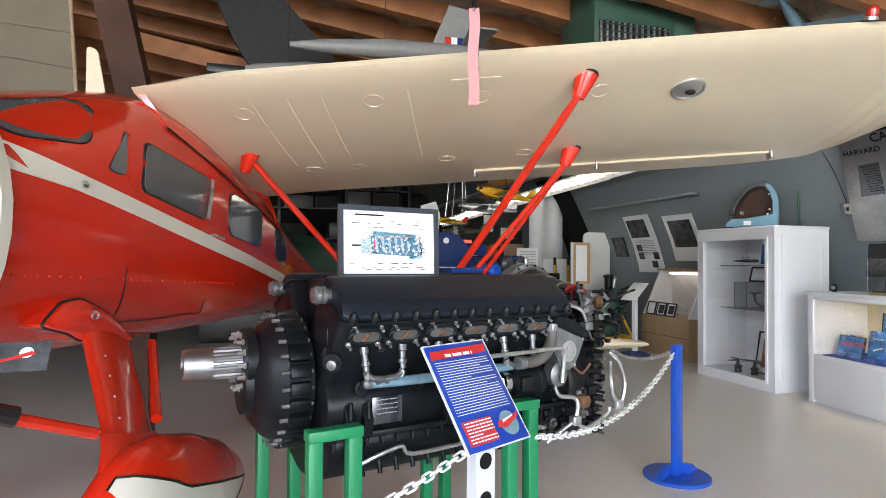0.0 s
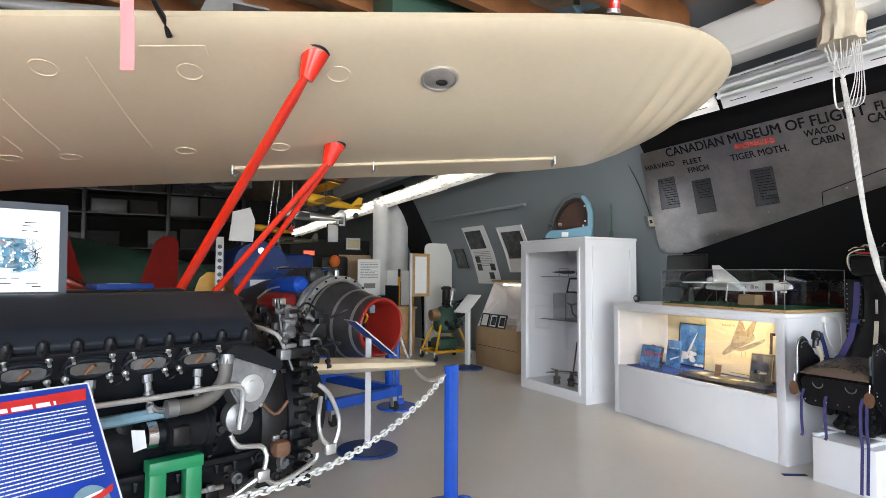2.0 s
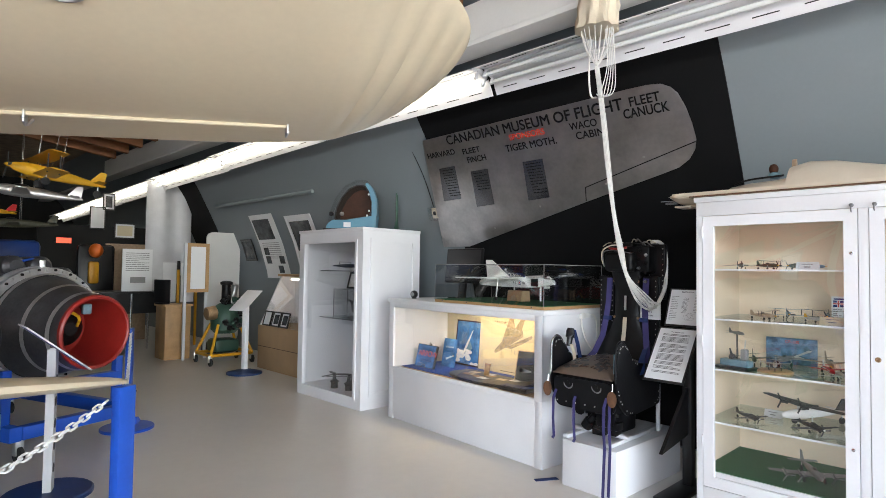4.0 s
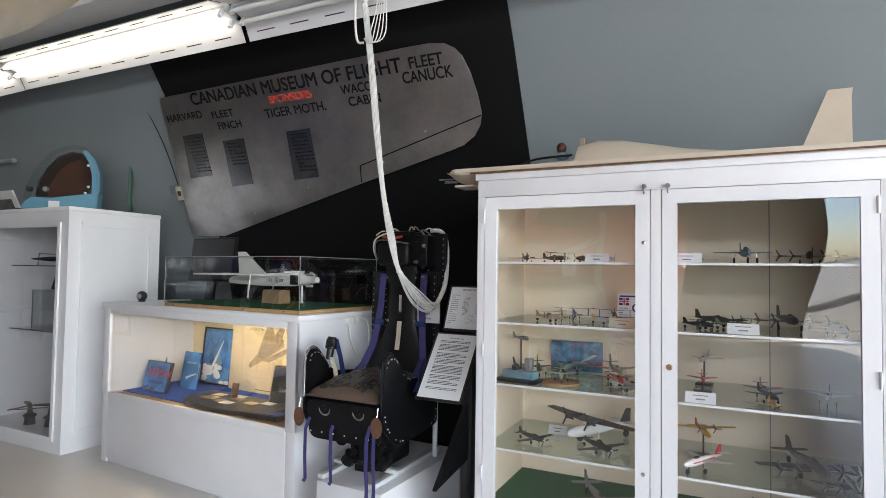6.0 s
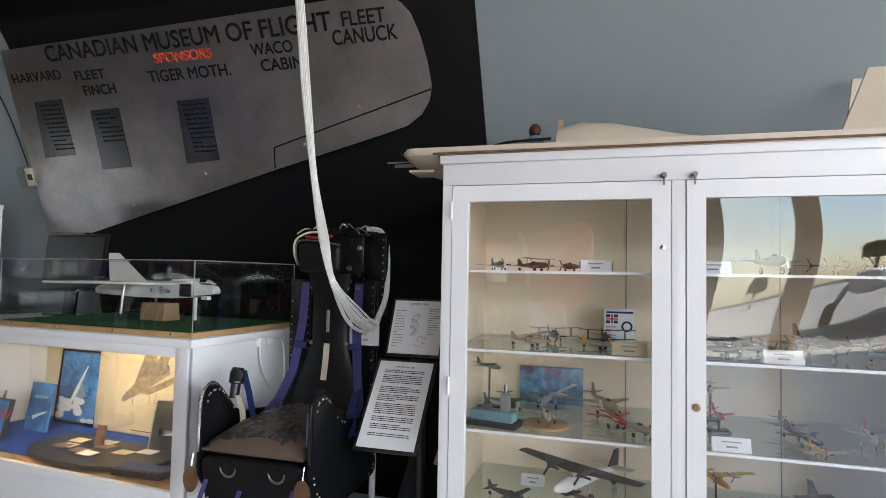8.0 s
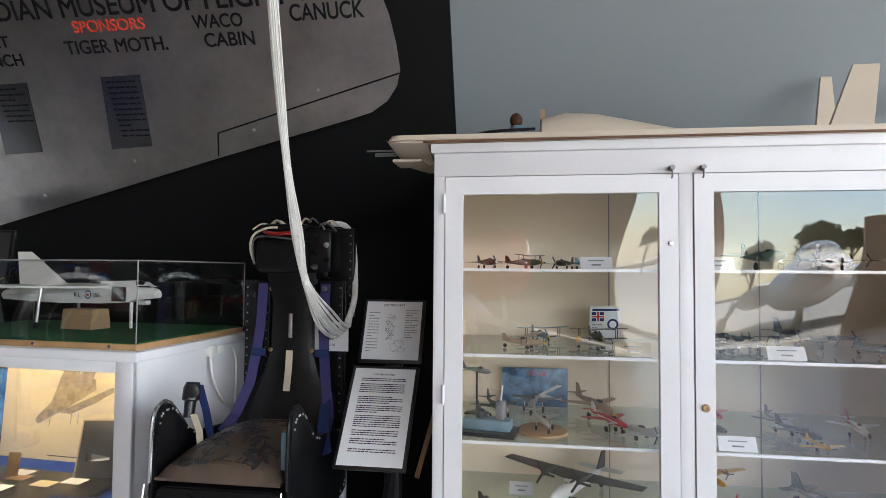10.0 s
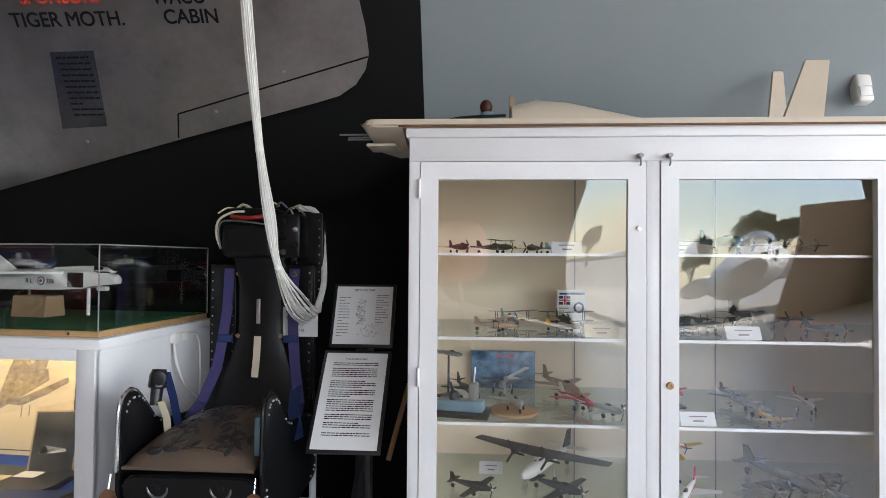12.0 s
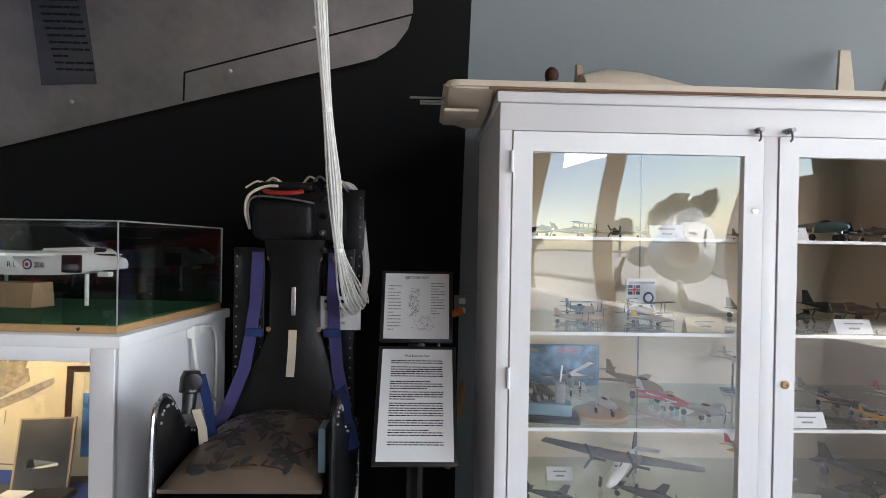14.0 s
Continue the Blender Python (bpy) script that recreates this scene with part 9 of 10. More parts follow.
for y, mat in ((0.85, PAPER), (0.62, PICTURE_DARK), (0.4, PICTURE_DARK)):
    picture("framed_photo", pose(6.03, 6.98 + y + 0.1, 0.581, 75, 0, -90), 0.2, 0.2, mat, "small framed photograph on the sloping case", mount=0.02)
holder = thing("leaflet_holder", pose(6.05, 7.06, 0.581), "clear acrylic leaflet holder", "holder")
part("pocket", box((-0.02, 0, 0), (0.02, 0.2, 0.16), 0.003), ACRYLIC, holder)

far_sign = thing("info_stand", pose(5.68, 7.72, 0, 0, 0, 20), "white post with a tilted sign on a navy base", "information sign")
part("post", box((-0.03, -0.03, 0.03), (0.03, 0.03, 0.92), 0.004), WHITE, far_sign)
part("base", lathe((0, 0, 0), (0, 0, 1), [(0, 0.22), (0.02, 0.22), (0.05, 0.10), (0.06, 0.05)], 32), NAVY_BASE, far_sign)
part("panel", box((-0.20, -0.13, 0), (0.20, 0.13, 0.008), 0.002), WHITE, far_sign, m=pose(0, 0, 0.93, 0, -38, 0))

# green radial engine on a yellow trolley
rad = thing("radial_engine", pose(5.87, 8.75, 0), "dark green small engine with upright cylinders on a yellow frame", "engine")
for a, b in (((-0.3, -0.25), (0.3, -0.25)), ((-0.3, 0.25), (0.3, 0.25)), ((-0.3, -0.25), (-0.3, 0.25)), ((0.3, -0.25), (0.3, 0.25))):
    part("frame_bar", rod((*a, 0.14), (*b, 0.14), 0.022, n=8), YELLOW, rad)
for x, y in ((-0.3, -0.25), (0.3, -0.25), (-0.3, 0.25), (0.3, 0.25)):
    castor(rad, x, y)
    part("frame_post", rod((x, y, 0.14), (x * 0.5, y * 0.5, 0.55), 0.02, n=8), YELLOW, rad)
part("sump", box((-0.20, -0.16, 0.16), (0.16, 0.16, 0.34), 0.05), GREY_GREEN, rad)
part("crankcase", lathe((0, 0, 0.42), (0, 0, 1), [(0, 0.14), (0.05, 0.19), (0.25, 0.20), (0.38, 0.14), (0.42, 0.08)], 20), GREY_GREEN, rad)
part("cylinder", lathe((0.0, -0.02, 0.80), (0, 0, 1), [(0, 0.075), (0.04, 0.08), (0.05, 0.065), (0.30, 0.065), (0.31, 0.085), (0.34, 0.085), (0.36, 0.05)], 18), ENGINE_DARK, rad)
part("cylinder", lathe((0.11, 0.06, 0.80), (0.2, 0, 1), [(0, 0.05), (0.28, 0.05), (0.30, 0.06), (0.33, 0.03)], 14), ALLOY, rad)
part("copper_drum", lathe((-0.32, -0.05, 0.70), (1, 0, 0.1), [(0, 0.03), (0.03, 0.09), (0.15, 0.10), (0.18, 0.05)], 18), BRASS, rad, "orange-brown copper drum")
for k in range(5):
    part("exhaust_stub", tube([(0.12, -0.10, 0.66 + 0.06 * k), (0.22, -0.12, 0.68 + 0.06 * k), (0.30, -0.13, 0.72 + 0.06 * k)], 0.02), ENGINE_DARK, rad)
for k in range(14):
    p = Vector((-0.2 + 0.4 * mr.random(), -0.22 + 0.1 * mr.random(), 0.45 + 0.5 * mr.random()))
    part("fitting", lathe(p, (mr.uniform(-1, 1), -1, mr.uniform(-1, 1)), [(0, 0.04), (0.05, 0.035), (0.06, 0.015), (0.1, 0.012)], 10), mr.choice((ENGINE_DARK, GREY_GREEN, BLACK)), rad)

part_board = solid("partition", prism(rounded([(0, 0), (0.55, 0), (0.55, 1.75), (0, 1.75)], 0.12, 6), 0.03), WHITE_WALL, "pale rounded partition board behind the green engine", "partition", m=axes((6.0, 9.8, 0.16), (1, 0, 0), (0, 0, 1)))
feet = solid("partition_foot", box((6.02, 9.65, 0), (6.5, 9.95, 0.16), 0.01), BLACK, "black foot of the partition board", "foot")
easel = thing("notice_board", pose(5.47, 9.25, 0), "wooden-framed white notice board on a post", "notice board")
part("post", box((0, 0, 0), (0.04, 0.04, 1.70), 0.004), POST_WHITE, easel)
part("frame", frame_bm((0.04, 0.98), (0.36, 1.70), 0.05, (0.0, 0.03), "y"), WOOD, easel)
part("sheet", box((0.09, 0.01, 1.03), (0.31, 0.02, 1.65)), PAPER, easel)
part("post", box((0.32, 0.04, 0), (0.36, 0.07, 1.0), 0.004), POST_WHITE, easel)
ped = thing("wood_pedestal", pose(5.28, 9.4, 0), "light wooden pedestal cabinet", "pedestal")
part("body", box((0, 0, 0), (0.36, 0.4, 0.77), 0.006), WOOD, ped)
part("top", box((-0.02, -0.02, 0.77), (0.38, 0.42, 0.80), 0.004), WOOD, ped)
desk = thing("dark_table", pose(4.2, 10.3, 0), "dark glass-topped table with thin steel legs", "table")
part("top", box((0, 0, 0.93), (1.35, 0.6, 0.96), 0.004), BLACK, desk)
part("cabinet", box((0.02, 0.05, 0.62), (1.33, 0.58, 0.93), 0.004), BLACK, desk)
for x in (0.04, 0.9, 1.31):
    for y in (0.04, 0.56):
        part("leg", rod((x, y, 0), (x, y, 0.93), 0.018, n=10), STEEL, desk)
sheet = thing("paper_notice", pose(5.0, 10.5, 0.96), "white text notice standing on the dark table", "notice")
part("board", box((0, 0, 0), (0.44, 0.02, 0.66), 0.003), PAPER, sheet)
note = print_lines(0.34, 0.60, 0.30, 0.03, 0.010, 40, 0.05)
note.transform(Matrix(((1, 0, 0, 0), (0, 0, -1, -0.001), (0, 1, 0, 0), (0, 0, 0, 1))))
part("text_block", note, INK_GREY, sheet)
part("photo", box((0.12, -0.002, 0.13), (0.34, 0.0, 0.22)), INK_GREY, sheet)
scr = thing("monitor", pose(5.30, 9.6, 0.80, 0, 0, 25), "thin black monitor standing on the wooden pedestal", "monitor")
part("screen", box((-0.02, -0.15, 0.02), (0.0, 0.15, 0.36), 0.006), BLACK, scr)
part("foot", box((-0.06, -0.08, 0), (0.06, 0.08, 0.02), 0.004), BLACK, scr)
plans = thing("hanging_plan", pose(5.48, 11.0, 0), "large translucent technical drawing hanging from the eaves", "hanging drawing")
part("sheet", loft([[(0.75 * i / 12, 0.03 * math.sin(i * 1.1), z), (0.75 * i / 12, 0.03 * math.sin(i * 1.1) + 0.004, z), (0.75 * i / 12, 0.03 * math.sin(i * 1.1) + 0.004, 2.78), (0.75 * i / 12, 0.03 * math.sin(i * 1.1), 2.78)] for i, z in ((i, 0.95 + 0.25 * (i > 8)) for i in range(13))]), POST_WHITE, plans)
part("cord", rod((0.37, 0, 2.78), (0.37, 0, 3.05), 0.004, n=5), CORD, plans)
for x in (5.72, 6.02):
    text_panel = thing("text_panel", pose(x, 10.85, 0), "narrow text sheet on a yellow and black upright", "notice")
    part("sheet", box((0, 0, 0.75), (0.22, 0.01, 1.42), 0.002), PAPER, text_panel)
    part("upright", box((0.24, 0.0, 0.0), (0.28, 0.03, 1.42), 0.003), YELLOW, text_panel)
    part("upright_tip", box((0.238, -0.002, 1.30), (0.282, 0.032, 1.45), 0.003), BLACK, text_panel)
dummy = thing("flying_suit_stand", pose(4.9, 11.6, 0), "dark display stand with an orange helmet and vest", "display stand")
part("panel", box((-0.25, 0.05, 0.0), (0.30, 0.12, 1.70), 0.06), BLACK, dummy)
part("vest", box((-0.10, -0.02, 1.05), (0.06, 0.05, 1.42), 0.03), YELLOW, dummy)
part("helmet", ball((0.0, -0.02, 1.60), (0.11, 0.12, 0.12)), ORANGE, dummy)
back_panel = solid("pale_panel", box((5.2, 12.2, 0.0), (5.9, 12.25, 1.75), 0.004), MODEL_TAN, "pale tan upright panel", "panel")
for x, z, w, h, mat in ((4.55, 2.0, 0.25, 0.40, PAPER), (4.95, 1.85, 0.35, 0.28, PICTURE_CREAM), (4.75, 2.35, 0.2, 0.3, PICTURE_DARK)):
    picture("framed_photo", axes((x + 0.4, 12.28, z), (1, 0, 0), (0, 0, 1)), w, h, mat, "small framed sheet on the dark end partition", mount=0.03)
# far partition: dimness of the hall is painted in as near-black
solid("wall_partition", box((4.2, 12.3, 0), (5.9, 12.4, 2.06)), DIM_HALL, "partition wall at the hall's far end, coloured dark for the dim hall", "wall", "structure")
ex = thing("exit_light", pose(4.45, 12.25, 1.72), "small lit red exit sign", "sign")
part("box", box((0, 0, 0), (0.24, 0.05, 0.11), 0.004), BLACK, ex)
part("face", box((0.01, -0.004, 0.01), (0.23, 0.0, 0.10)), LAMP_RED, ex)

# dark blue cockpit trainer with a white hood
tr = thing("cockpit_trainer", pose(2.45, 7.7, 0), "dark blue box-shaped flight trainer with an open white hood", "flight trainer")
nose = rounded([(0, 1.08), (0.62, 1.08), (0.62, 1.62), (0.31, 1.78), (0, 1.62)], 0.16, 6)
part("body", loft([[(x, y, z) for x, z in nose] for y in (0.0, 0.02, 1.3)]), DARK_BLUE, tr)
part("lower_panel", box((0.02, -0.03, 1.10), (0.60, 0.0, 1.36), 0.01), DARK_BLUE, tr)
part("notice", box((0.18, -0.036, 1.16), (0.44, -0.03, 1.28)), PAPER, tr)
part("badge", lathe((0.31, -0.004, 1.63), (0, -1, 0), [(0, 0.04), (0.006, 0.04)], 16), ALLOY, tr)
part("side_plate", box((0.62, 0.35, 1.30), (0.63, 0.45, 1.55), 0.003), PAPER, tr)
part("wing_stub", box((0.62, 0.5, 1.25), (1.1, 1.2, 1.62), 0.06), DARK_BLUE, tr)
part("pedestal", box((0.12, 0.2, 0.0), (0.5, 1.0, 1.08), 0.02), BLACK, tr)
part("hood", loft([[(0.0, 0.1, 1.75), (0.04, 0.1, 2.10), (0.24, 0.1, 2.16), (0.30, 0.1, 2.0), (0.28, 0.1, 1.74)], [(0.0, 0.13, 1.75), (0.04, 0.13, 2.10), (0.24, 0.13, 2.16), (0.30, 0.13, 2.0), (0.28, 0.13, 1.74)]]), MODEL_WHITE, tr, "white open hood panel", m=pose(-0.05, 0, 0, 0, 0, 0))
part("windscreen", loft([[(0.5, 0.3, 1.70), (0.62, 0.3, 1.66), (0.52, 0.3, 1.98)], [(0.5, 0.32, 1.70), (0.62, 0.32, 1.66), (0.52, 0.32, 1.98)]]), ACRYLIC, tr)
rackpost = thing("drilled_upright", pose(2.28, 8.0, 0), "white drilled steel upright", "upright")
part("upright", box((0, 0, 0), (0.09, 0.03, 1.80), 0.003), POST_WHITE, rackpost)
for k in range(9):
    part("hole", lathe((0.045, -0.001, 1.0 + 0.085 * k), (0, -1, 0), [(0, 0.026), (0.002, 0.026)], 12), BLACK, rackpost)

# tails of stored aircraft in the dark part of the hall
def tail(x, y, z0, z1, w, lean, mat, label, turn=0):
    t = thing("tail_fin", pose(x, y, 0, 0, 0, turn), label, "tail fin")
    part("fin", loft([[(-w, 0, z0), (w, 0, z0), (w, 0.05, z0), (-w, 0.05, z0)], [(-w * 0.4 + lean, 0, z1 - 0.08), (w * 0.75 + lean * 0.6, 0, z1 - 0.1), (w * 0.75 + lean * 0.6, 0.03, z1 - 0.1), (-w * 0.4 + lean, 0.03, z1 - 0.08)], [(-w * 0.1 + lean, 0, z1), (w * 0.4 + lean, 0, z1), (w * 0.4 + lean, 0.02, z1), (-w * 0.1 + lean, 0.02, z1)]]), mat, t)
    part("prop", box((-0.05, 0.02, 0), (0.05, 0.08, z0 + 0.05), 0.005), BLACK, t)


tail(1.62, 9.0, 0.7, 1.84, 0.30, 0.14, DULL_RED, "red aircraft tail fin in the dim hall")
tail(0.45, 9.2, 0.7, 1.95, 0.55, -0.35, DULL_RED, "red stored aircraft tail surface")
tail(2.22, 8.5, 0.65, 1.37, 0.30, 0.05, YELLOW, "yellow rudder standing behind the engine")
solid("white_rudder_tip", prism(rounded([(0, 0), (0.25, 0.02), (0.28, 0.3), (0.05, 0.32)], 0.06), 0.03), MODEL_WHITE, "white fabric control surface", "control surface", m=axes((1.80, 8.3, 0.80), (1, 0, 0), (0, 0, 1)))
solid("surface_stand", box((1.84, 8.28, 0), (2.05, 8.42, 0.80), 0.01), BLACK, "black stand under a control surface", "stand")
rack = thing("storage_rack", pose(-2.0, 12.0, 0), "tall dark storage rack filled with darkened cartons", "storage rack")
for x in (0, 1.3, 2.6, 3.9, 5.2):
    part("upright", box((x, 0, 0), (x + 0.06, 0.6, 3.2), 0.004), BLACK, rack)
for z in (0.6, 1.2, 1.8, 2.4, 2.8, 3.2):
    part("shelf", box((0.06, 0, z - 0.03), (5.2, 0.6, z), 0.003), BLACK, rack)
br = random.Random(17)
for z in (1.2, 1.8, 2.4, 2.8):
    x = -1.85
    while x < 3.0:
        w, h = br.uniform(0.3, 0.6), br.uniform(0.2, 0.36)
        if br.random() < 0.8:
            # carton colours are darkened in place of the hall's shade
            solid("storage_carton", box((0, 0, 0), (w, 0.4, h), 0.008), br.choice((DIM_HALL, DIM_HALL, MODEL_DARK, MODEL_DARK)), "closed carton on the storage rack, coloured dark for the dim hall", "carton", m=pose(x, 12.08, z + 0.001), group="cartons on the rack")
        x += w + br.uniform(0.03, 0.2)
hull = thing("stored_fuselage", pose(0.2, 10.6, 0, 0, 0, 90), "dark green aircraft fuselage stored in the dim hall", "aircraft fuselage")
part("hull", lathe((0.0, 2.5, 1.25), (0, -1, 0), [(0, 0.15), (0.4, 0.5), (1.2, 0.62), (2.6, 0.6), (4.0, 0.35), (5.0, 0.12)], 24, squash=1.15), GREY_GREEN, hull)
for k in range(4):
    part("window", box((-0.64, 1.0 - 0.5 * k, 1.35), (-0.58, 1.3 - 0.5 * k, 1.62), 0.03), CABIN_GLASS, hull)
part("cradle", box((-0.3, -0.8, 0), (0.3, 0.8, 0.66), 0.02), BLACK, hull)

# ---- hung from the roof ----
def hung_model(style, m, length, label, body, accent=None, scale_top=0.9):
    ob = model_aircraft(style, m, length, label, body, accent, wheels=style == "biplane", group="models hung from the roof")
    for s in (-0.2, 0.2):
        part("wire", rod((s * length, 0, length * 0.14), (s * length * 0.6, 0, length * 0.14 + scale_top), 0.003, n=5), STEEL, ob)
    return ob


yb = hung_model("biplane", pose(3.5, 7.5, 2.12, 8, 0, 95), 0.85, "yellow biplane trainer model hanging from the roof", MODEL_YELLOW)
lettering("number", "070", 0.075, INK_BLACK, yb, axes((0.062, -0.10, 0.10), (0, 1, 0), (0, 0, 1)), depth=0.001)
hung_model("fighter", pose(3.4, 7.9, 2.02, 5, 0, 80), 0.80, "silver monoplane model hanging from the roof", MODEL_SILVER, MODEL_SILVER)
hung_model("fighter", pose(3.05, 8.6, 1.90, 6, 0, 100), 0.6, "small yellow aeroplane model hanging from the roof", MODEL_YELLOW, MODEL_RED, 1.2)
hung_model("fighter", pose(3.5, 9.2, 1.78, 0, 0, 85), 0.7, "dark olive aeroplane model hanging from the roof", MODEL_OLIVE, MODEL_OLIVE, 1.4)
hung_model("bomber", pose(2.4, 9.0, 2.45, 0, 0, 60), 0.9, "dark bomber model hanging from the roof", MODEL_DARK, MODEL_DARK, 0.8)
camo = hung_model("fighter", pose(4.78, 4.15, 3.34, -6, 6, -62), 0.85, "camouflaged blue-bellied fighter model hung under the roof", MODEL_BLUE, MODEL_OLIVE, 0.15)
part("camouflage", lathe((0, 0.32, 0.105), (0, -1, 0), [(0, 0.046), (0.2, 0.0545), (0.4, 0.046)], 14, squash=1.25), MODEL_OLIVE, camo, "green camouflage paint", m=pose(0, 0, 0.004))
raf = thing("hung_jet_model", pose(1.55, 4.6, 2.84, 0, 0, 0), "grey jet model with a red, white and blue fin flash", "model aircraft")
part("fuselage", lathe((-0.9, 0, 0.08), (1, 0, 0.06), [(0, 0.02), (0.25, 0.05), (0.7, 0.075), (1.3, 0.06), (1.6, 0.03)], 18), MODEL_GREY, raf)
finp = prism([(0.12, 0.08), (0.50, 0.10), (0.46, 0.50), (0.30, 0.52)], 0.02)
fin_ob = part("fin", finp, MODEL_GREY, raf, m=axes((0.0, 0.01, 0.0), (1, 0, 0), (0, 0, 1)))
for k, mat in enumerate((SIGN_RED, INK_WHITE, DARK_BLUE)):
    part("fin_flash", box((0.27 + 0.05 * k, 0.17, 0.0205), (0.32 + 0.05 * k, 0.27, 0.0222)), mat, fin_ob)
part("tailplane", prism([(0.30, -0.35), (0.52, -0.35), (0.50, 0.35), (0.40, 0.35)], 0.015), MODEL_GREY, raf, m=pose(0.06, 0, 0.22))
part("wire", rod((-0.2, 0, 0.14), (-0.2, 0, 1.0), 0.003, n=5), STEEL, raf)
part("wire", rod((0.3, 0, 0.14), (0.3, 0, 1.0), 0.003, n=5), STEEL, raf)
vul = thing("hung_delta_model", pose(0.55, 5.0, 2.80, 0, 0, 0), "dark grey delta-wing jet model hung under the roof", "model aircraft")
part("wing", prism([(-0.55, 0.9), (-0.05, 0.9), (0.55, 0.08), (0.62, 0.0), (-0.15, -0.02), (-0.3, 0.25)], 0.03), MODEL_DARK, vul, m=axes((0, 0, 0.0), (1, 0, 0), (0, 0.35, 1)))
part("fuselage", lathe((-0.35, -0.02, 0.0), (1, 0, 0.12), [(0, 0.01), (0.2, 0.05), (0.6, 0.06), (0.95, 0.02)], 16), MODEL_GREY, vul)
part("nose_box", box((-0.5, -0.06, -0.03), (-0.22, 0.02, 0.04), 0.01), BLACK, vul)
part("wire", rod((0.1, 0.02, 0.1), (0.1, 0.02, 1.1), 0.003, n=5), STEEL, vul)
heat = thing("unit_heater", pose(3.15, 4.62, 3.17), "dark green hanging unit heater with louvred grille", "heater")
part("case", box((0, 0, 0), (0.80, 0.6, 0.72), 0.012), GREY_GREEN, heat)
part("side_panel", box((0.81, 0.02, 0.02), (1.04, 0.58, 0.70), 0.01), GREY_GREEN, heat)
part("grille_back", box((0.04, -0.003, 0.05), (0.74, 0.0, 0.26)), BLACK, heat)
for k in range(12):
    part("louvre", box((0.05 + 0.058 * k, -0.03, 0.06), (0.062 + 0.058 * k, -0.004, 0.25), 0.003), ALLOY, heat)
for k in range(3):
    part("louvre_bar", box((0.05, -0.035, 0.10 + 0.06 * k), (0.73, -0.028, 0.108 + 0.06 * k)), GREY_GREEN, heat)
part("label", box((0.34, -0.004, 0.46), (0.48, 0.0, 0.52)), PAPER, heat)
for x in (0.1, 0.9):
    part("hanger", rod((x, 0.3, 0.70), (x, 0.3, 0.95), 0.01, n=6), BLACK, heat)
# stored wing and dark glulam brace above the cabin
stored = thing("stored_wing", pose(0, 0, 0), "tan fabric wing panel stored under the roof", "wing panel")
part("covering", loft([[(-1.9, 5.5, 3.6), (-1.05, 5.5, 3.6), (-1.05, 5.58, 3.6), (-1.9, 5.58, 3.6)], [(-1.45, 5.45, 2.55), (-0.95, 5.45, 2.45), (-0.95, 5.53, 2.45), (-1.45, 5.53, 2.55)]]), TAN_FABRIC, stored)
part("edge_strip", tube([(-1.04, 5.5, 3.6), (-0.94, 5.45, 2.45)], 0.014, smooth=1), MODEL_TAN, stored)
for k in range(4):
    u = 0.15 + 0.25 * k
    part("rib_tape", tube([(-1.9 + 0.45 * u, 5.497 - 0.05 * u, 3.6 - 1.05 * u), (-1.05 + 0.10 * u, 5.497 - 0.05 * u, 3.6 - 1.15 * u)], 0.006, smooth=1), TAN_FABRIC, stored)
solid("roof_brace", loft([[(-0.80, 4.5, 3.9), (-0.58, 4.5, 3.9), (-0.58, 4.75, 3.9), (-0.80, 4.75, 3.9)], [(-0.42, 4.5, 2.3), (-0.22, 4.5, 2.3), (-0.22, 4.75, 2.3), (-0.42, 4.75, 2.3)], [(-0.42, 4.5, 0.0), (-0.22, 4.5, 0.0), (-0.22, 4.75, 0.0), (-0.42, 4.75, 0.0)]]), DARK_WOOD, "dark stained wooden roof post", "post", "structure")
solid("stored_fin", prism(rounded([(0, 0), (0.12, 0), (0.06, 0.34), (0.0, 0.36)], 0.03), 0.02), CREAM, "cream tail fin of a stored aircraft", "tail fin", m=axes((-0.56, 4.3, 2.30), (1, 0, 0), (0, 0, 1)))
# sloping boards of the roof truss
for k in range(7):
    y = 6.2 + 0.6 * k
    solid("truss_board", loft([[(-4.5, y, 3.9), (-4.5, y + 0.05, 3.9), (-4.5, y + 0.05, 4.1), (-4.5, y, 4.1)], [(1.5, y, 2.95), (1.5, y + 0.05, 2.95), (1.5, y + 0.05, 3.1), (1.5, y, 3.1)]]), RAFTER, "reddish wooden truss board under the roof", "truss board", "structure", group="truss boards")

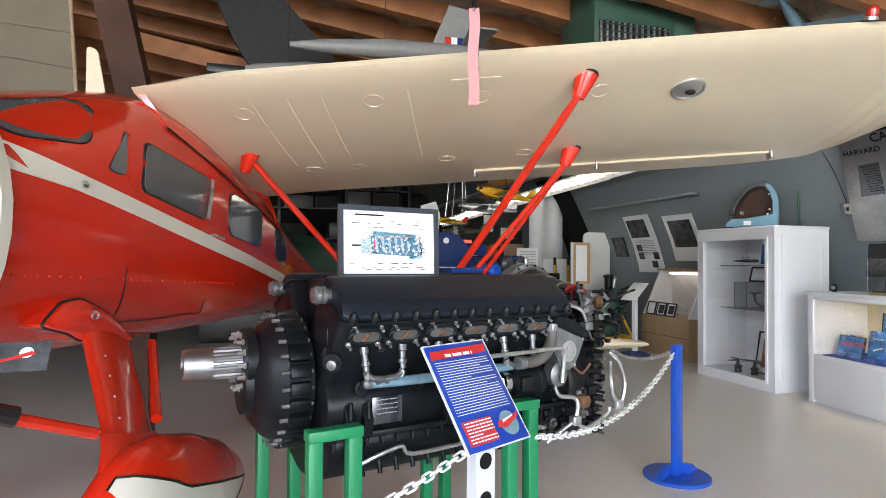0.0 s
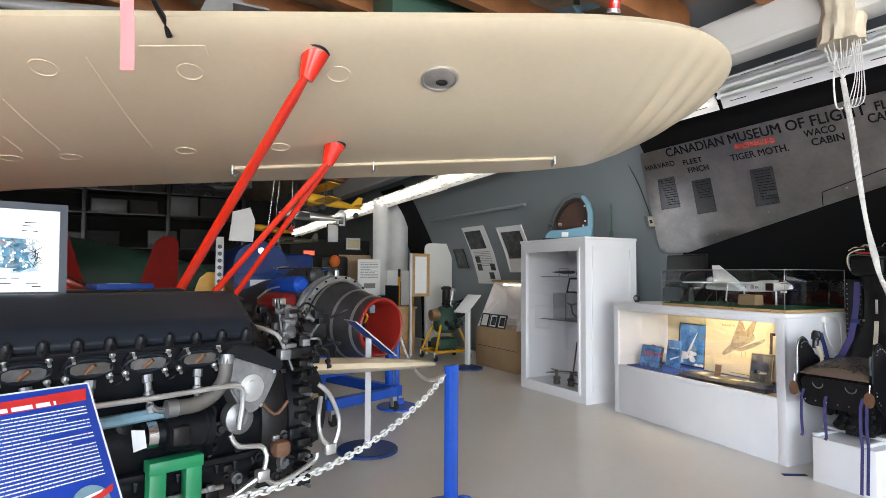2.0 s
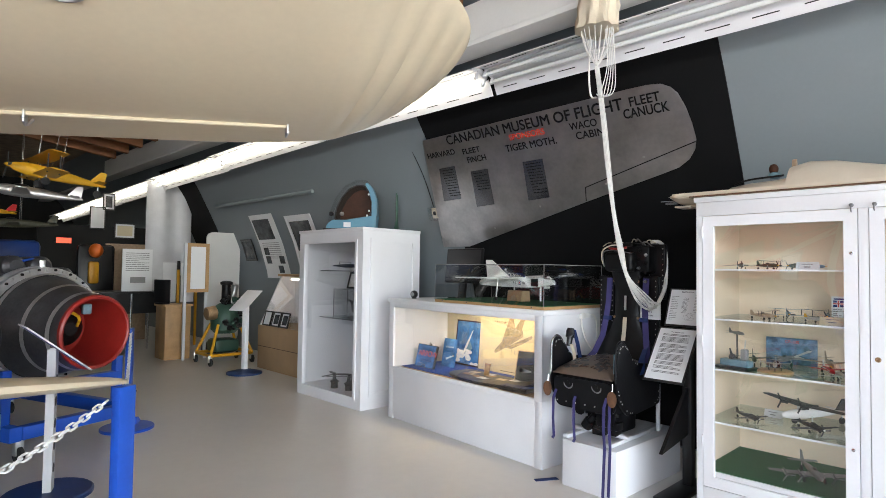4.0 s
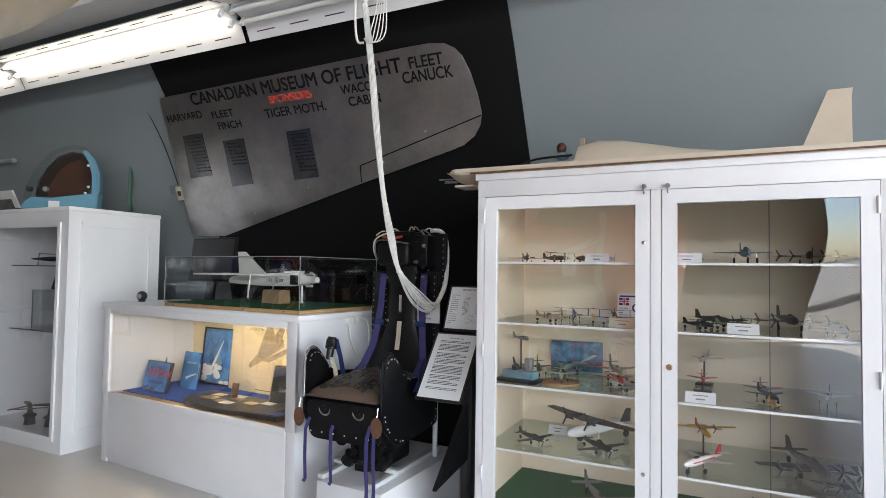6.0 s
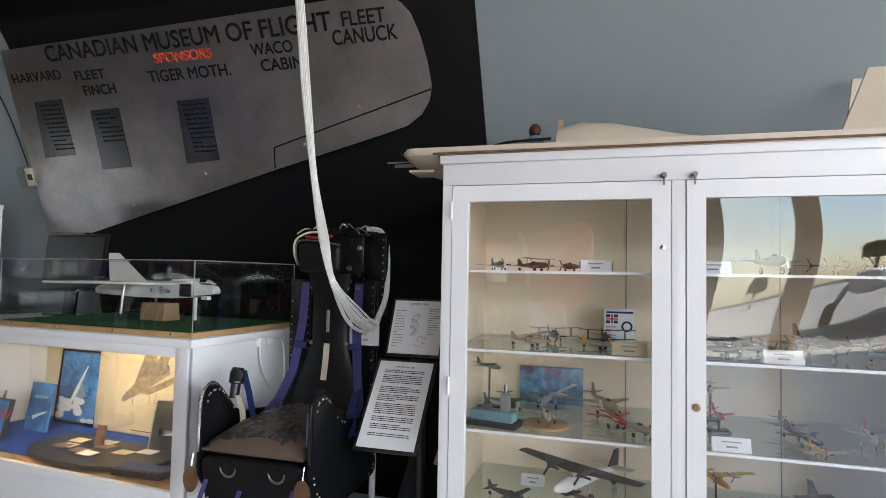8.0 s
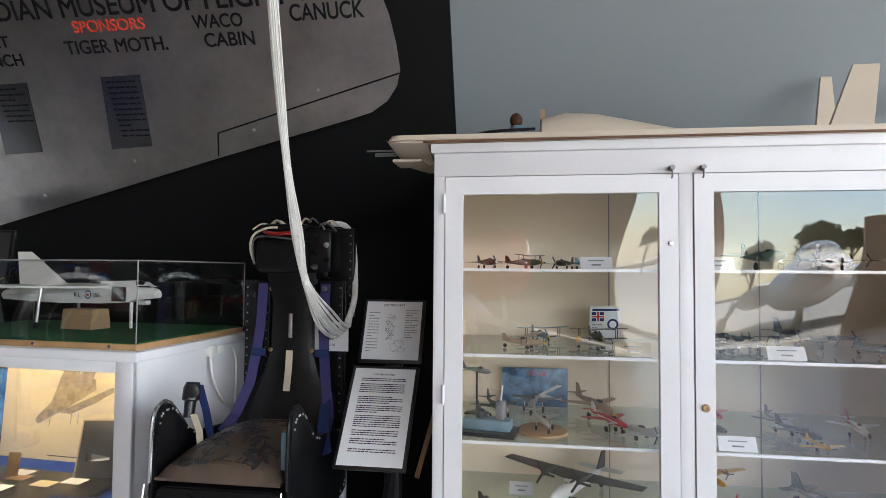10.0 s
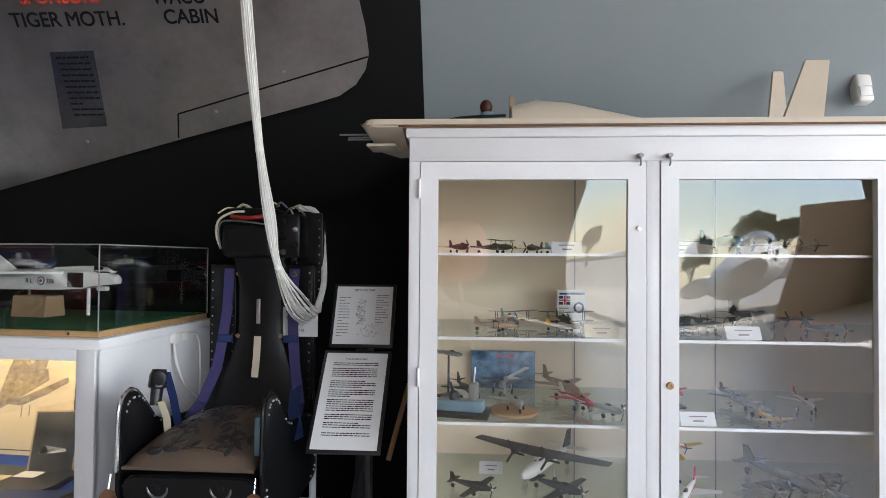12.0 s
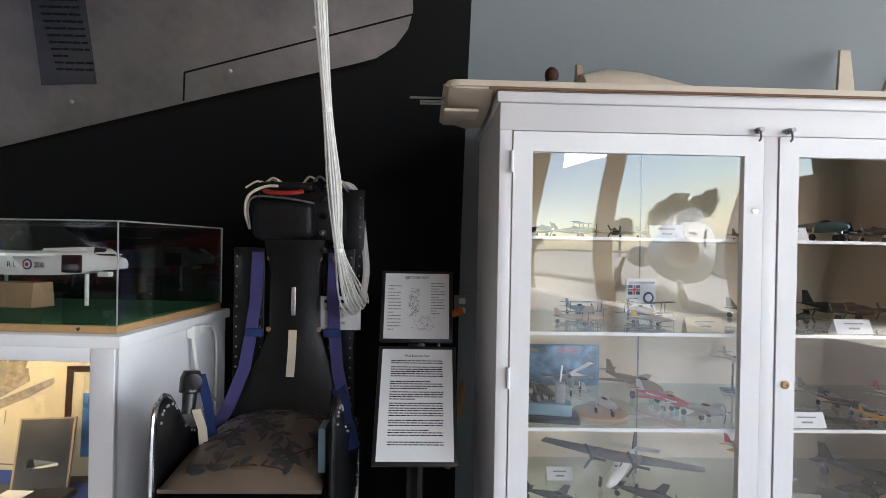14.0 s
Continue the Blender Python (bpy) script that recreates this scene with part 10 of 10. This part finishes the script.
# ---- seen by reflection: a parked jet and trees outside ----
tj = thing("parked_jet", pose(-10.6, -6.2, -0.02, 0, 0, 23) @ Matrix.Diagonal((1.1, 1.5, 1.1, 1)), "silver-white straight-wing jet trainer parked outside", "aeroplane")
part("fuselage", lathe((2.6, 0, 1.15), (-1, 0, 0), [(0, 0.05), (0.15, 0.28), (0.8, 0.5), (2.0, 0.62), (5.0, 0.60), (8.5, 0.3)], 28, squash=1.05), MODEL_WHITE, tj)
for s in (-1, 1):
    part("intake", lathe((0.6, s * 0.78, 1.05), (-1, 0, 0), [(0, 0.26), (-0.02, 0.28), (0.0, 0.30), (2.0, 0.34), (3.5, 0.2)], 20), MODEL_WHITE, tj)
    part("tip_tank", lathe((0.2, s * 5.2, 1.15), (-1, 0, 0), [(0, 0.02), (0.8, 0.24), (2.6, 0.26), (3.8, 0.03)], 16), MODEL_WHITE, tj)
    part("main_wheel", lathe((-1.6, s * 1.4 - 0.08, 0.3), (0, 1, 0), [(0, 0.22), (0.02, 0.3), (0.14, 0.3), (0.16, 0.22)], 18), RUBBER, tj)
    part("main_leg", rod((-1.6, s * 1.4, 0.3), (-1.6, s * 1.2, 1.0), 0.06, n=8), ALLOY, tj)
part("wing", loft([[(0.0 - 1.0, -5.2, 1.12), (-1.0, 5.2, 1.12), (-0.4, 5.2, 1.2), (-0.4, -5.2, 1.2)], [(-2.6, -5.2, 1.1), (-2.6, 5.2, 1.1), (-2.5, 5.2, 1.16), (-2.5, -5.2, 1.16)]]), MODEL_WHITE, tj)
part("canopy", ball((0.4, 0, 1.68), (1.25, 0.36, 0.42)), ACRYLIC, tj)
part("fin", loft([[(-5.2, -0.05, 1.4), (-5.2, 0.05, 1.4), (-3.6, 0.05, 1.5), (-3.6, -0.05, 1.5)], [(-5.6, -0.03, 2.25), (-5.6, 0.03, 2.25), (-4.9, 0.03, 2.25), (-4.9, -0.03, 2.25)]]), MODEL_WHITE, tj)
part("nose_leg", rod((1.6, 0, 0.2), (1.5, 0, 0.8), 0.06, n=8), ALLOY, tj)
part("nose_wheel", lathe((1.6, -0.07, 0.2), (0, 1, 0), [(0, 0.14), (0.02, 0.2), (0.12, 0.2), (0.14, 0.14)], 18), RUBBER, tj)
lettering("number", "184", 0.30, INK_BLACK, tj, axes((2.15, -0.45, 1.25), (0.35, 0.93, 0), (-0.2, 0, 1)), depth=0.004)


def tree(x, y, h, seed):
    r = random.Random(seed)
    t = thing("tree", pose(x, y, -0.21), "leafy green tree beyond the apron", "tree", "trees beyond the apron")
    trunk = tube([(0, 0, 0), (0.1, 0.05, h * 0.3), (0.0, 0.1, h * 0.6)], 0.25, n=8)
    for k in range(6):
        a = r.uniform(0, 6.28)
        trunk = tube([(0.05, 0.05, h * (0.3 + 0.04 * k)), (h * 0.14 * math.cos(a), h * 0.14 * math.sin(a), h * (0.5 + 0.05 * k)), (h * 0.24 * math.cos(a), h * 0.24 * math.sin(a), h * (0.62 + 0.05 * k))], 0.08, n=6, bm=trunk)
    part("trunk", trunk, BARK, t)
    verts, faces = [], []
    for k in range(2600):
        a, e = r.uniform(0, 6.28), r.uniform(-0.5, 1.4)
        d = h * 0.30 * (0.55 + 0.45 * r.random()) * (1 + 0.35 * noise.noise((math.cos(a) * 1.6 + seed, math.sin(a) * 1.6, e * 1.5)))
        c = Vector((d * math.cos(a) * math.cos(e), d * math.sin(a) * math.cos(e), h * 0.66 + d * math.sin(e) * 0.95))
        s = h * 0.022 * r.uniform(0.6, 1.3)
        u = Vector((r.uniform(-1, 1), r.uniform(-1, 1), r.uniform(-1, 1))).normalized()
        v = u.orthogonal().normalized()
        n = len(verts)
        verts += [c + u * s, c + v * s, c - u * s, c - v * s]
        faces.append((n, n + 1, n + 2, n + 3))
    data = bpy.data.meshes.new("crown")
    data.from_pydata([tuple(v) for v in verts], [], faces)
    data.materials.append(FOLIAGE)
    crown = new("crown", data)
    crown.parent = t


for x, y, h, seed in ((-90, -41, 10, 1), (-93, -47, 9, 2), (-96, -35, 8, 3), (-110, -66, 8, 4), (-90, -74, 7, 5), (-106, -22, 5, 6), (-112, -8, 7, 7)):
    tree(x, y, h, seed)

# small tilted sign at the aircraft's nose
side_sign = thing("info_sign", axes((-0.11, 1.78, 1.10), (1, 0.1, 0), (0.2, 0.3, 0.35)), "small blue sign with an aircraft photograph", "information sign")
part("panel", box((0, -0.12, -0.004), (0.055, 0.0, 0.0), 0.001), SIGN_BLUE, side_sign)
part("photo", box((0, 0.0, -0.003), (0.185, 0.075, 0.001)), PICTURE_DARK, side_sign)
part("pictured_jet", prism([(0.02, 0.02), (0.10, 0.032), (0.15, 0.05), (0.16, 0.042), (0.08, 0.02)], 0.001), SIGN_RED, side_sign, m=pose(0, 0, 0.0012))
part("pictured_engine", lathe((0.14, 0.047, 0.001), (0, 0, 1), [(0, 0.014), (0.001, 0.014)], 16), CHAIN, side_sign)
drilled_post(-0.11, 1.86, 1.02, 6, NAVY_BASE, "pale drilled post under a small blue sign")
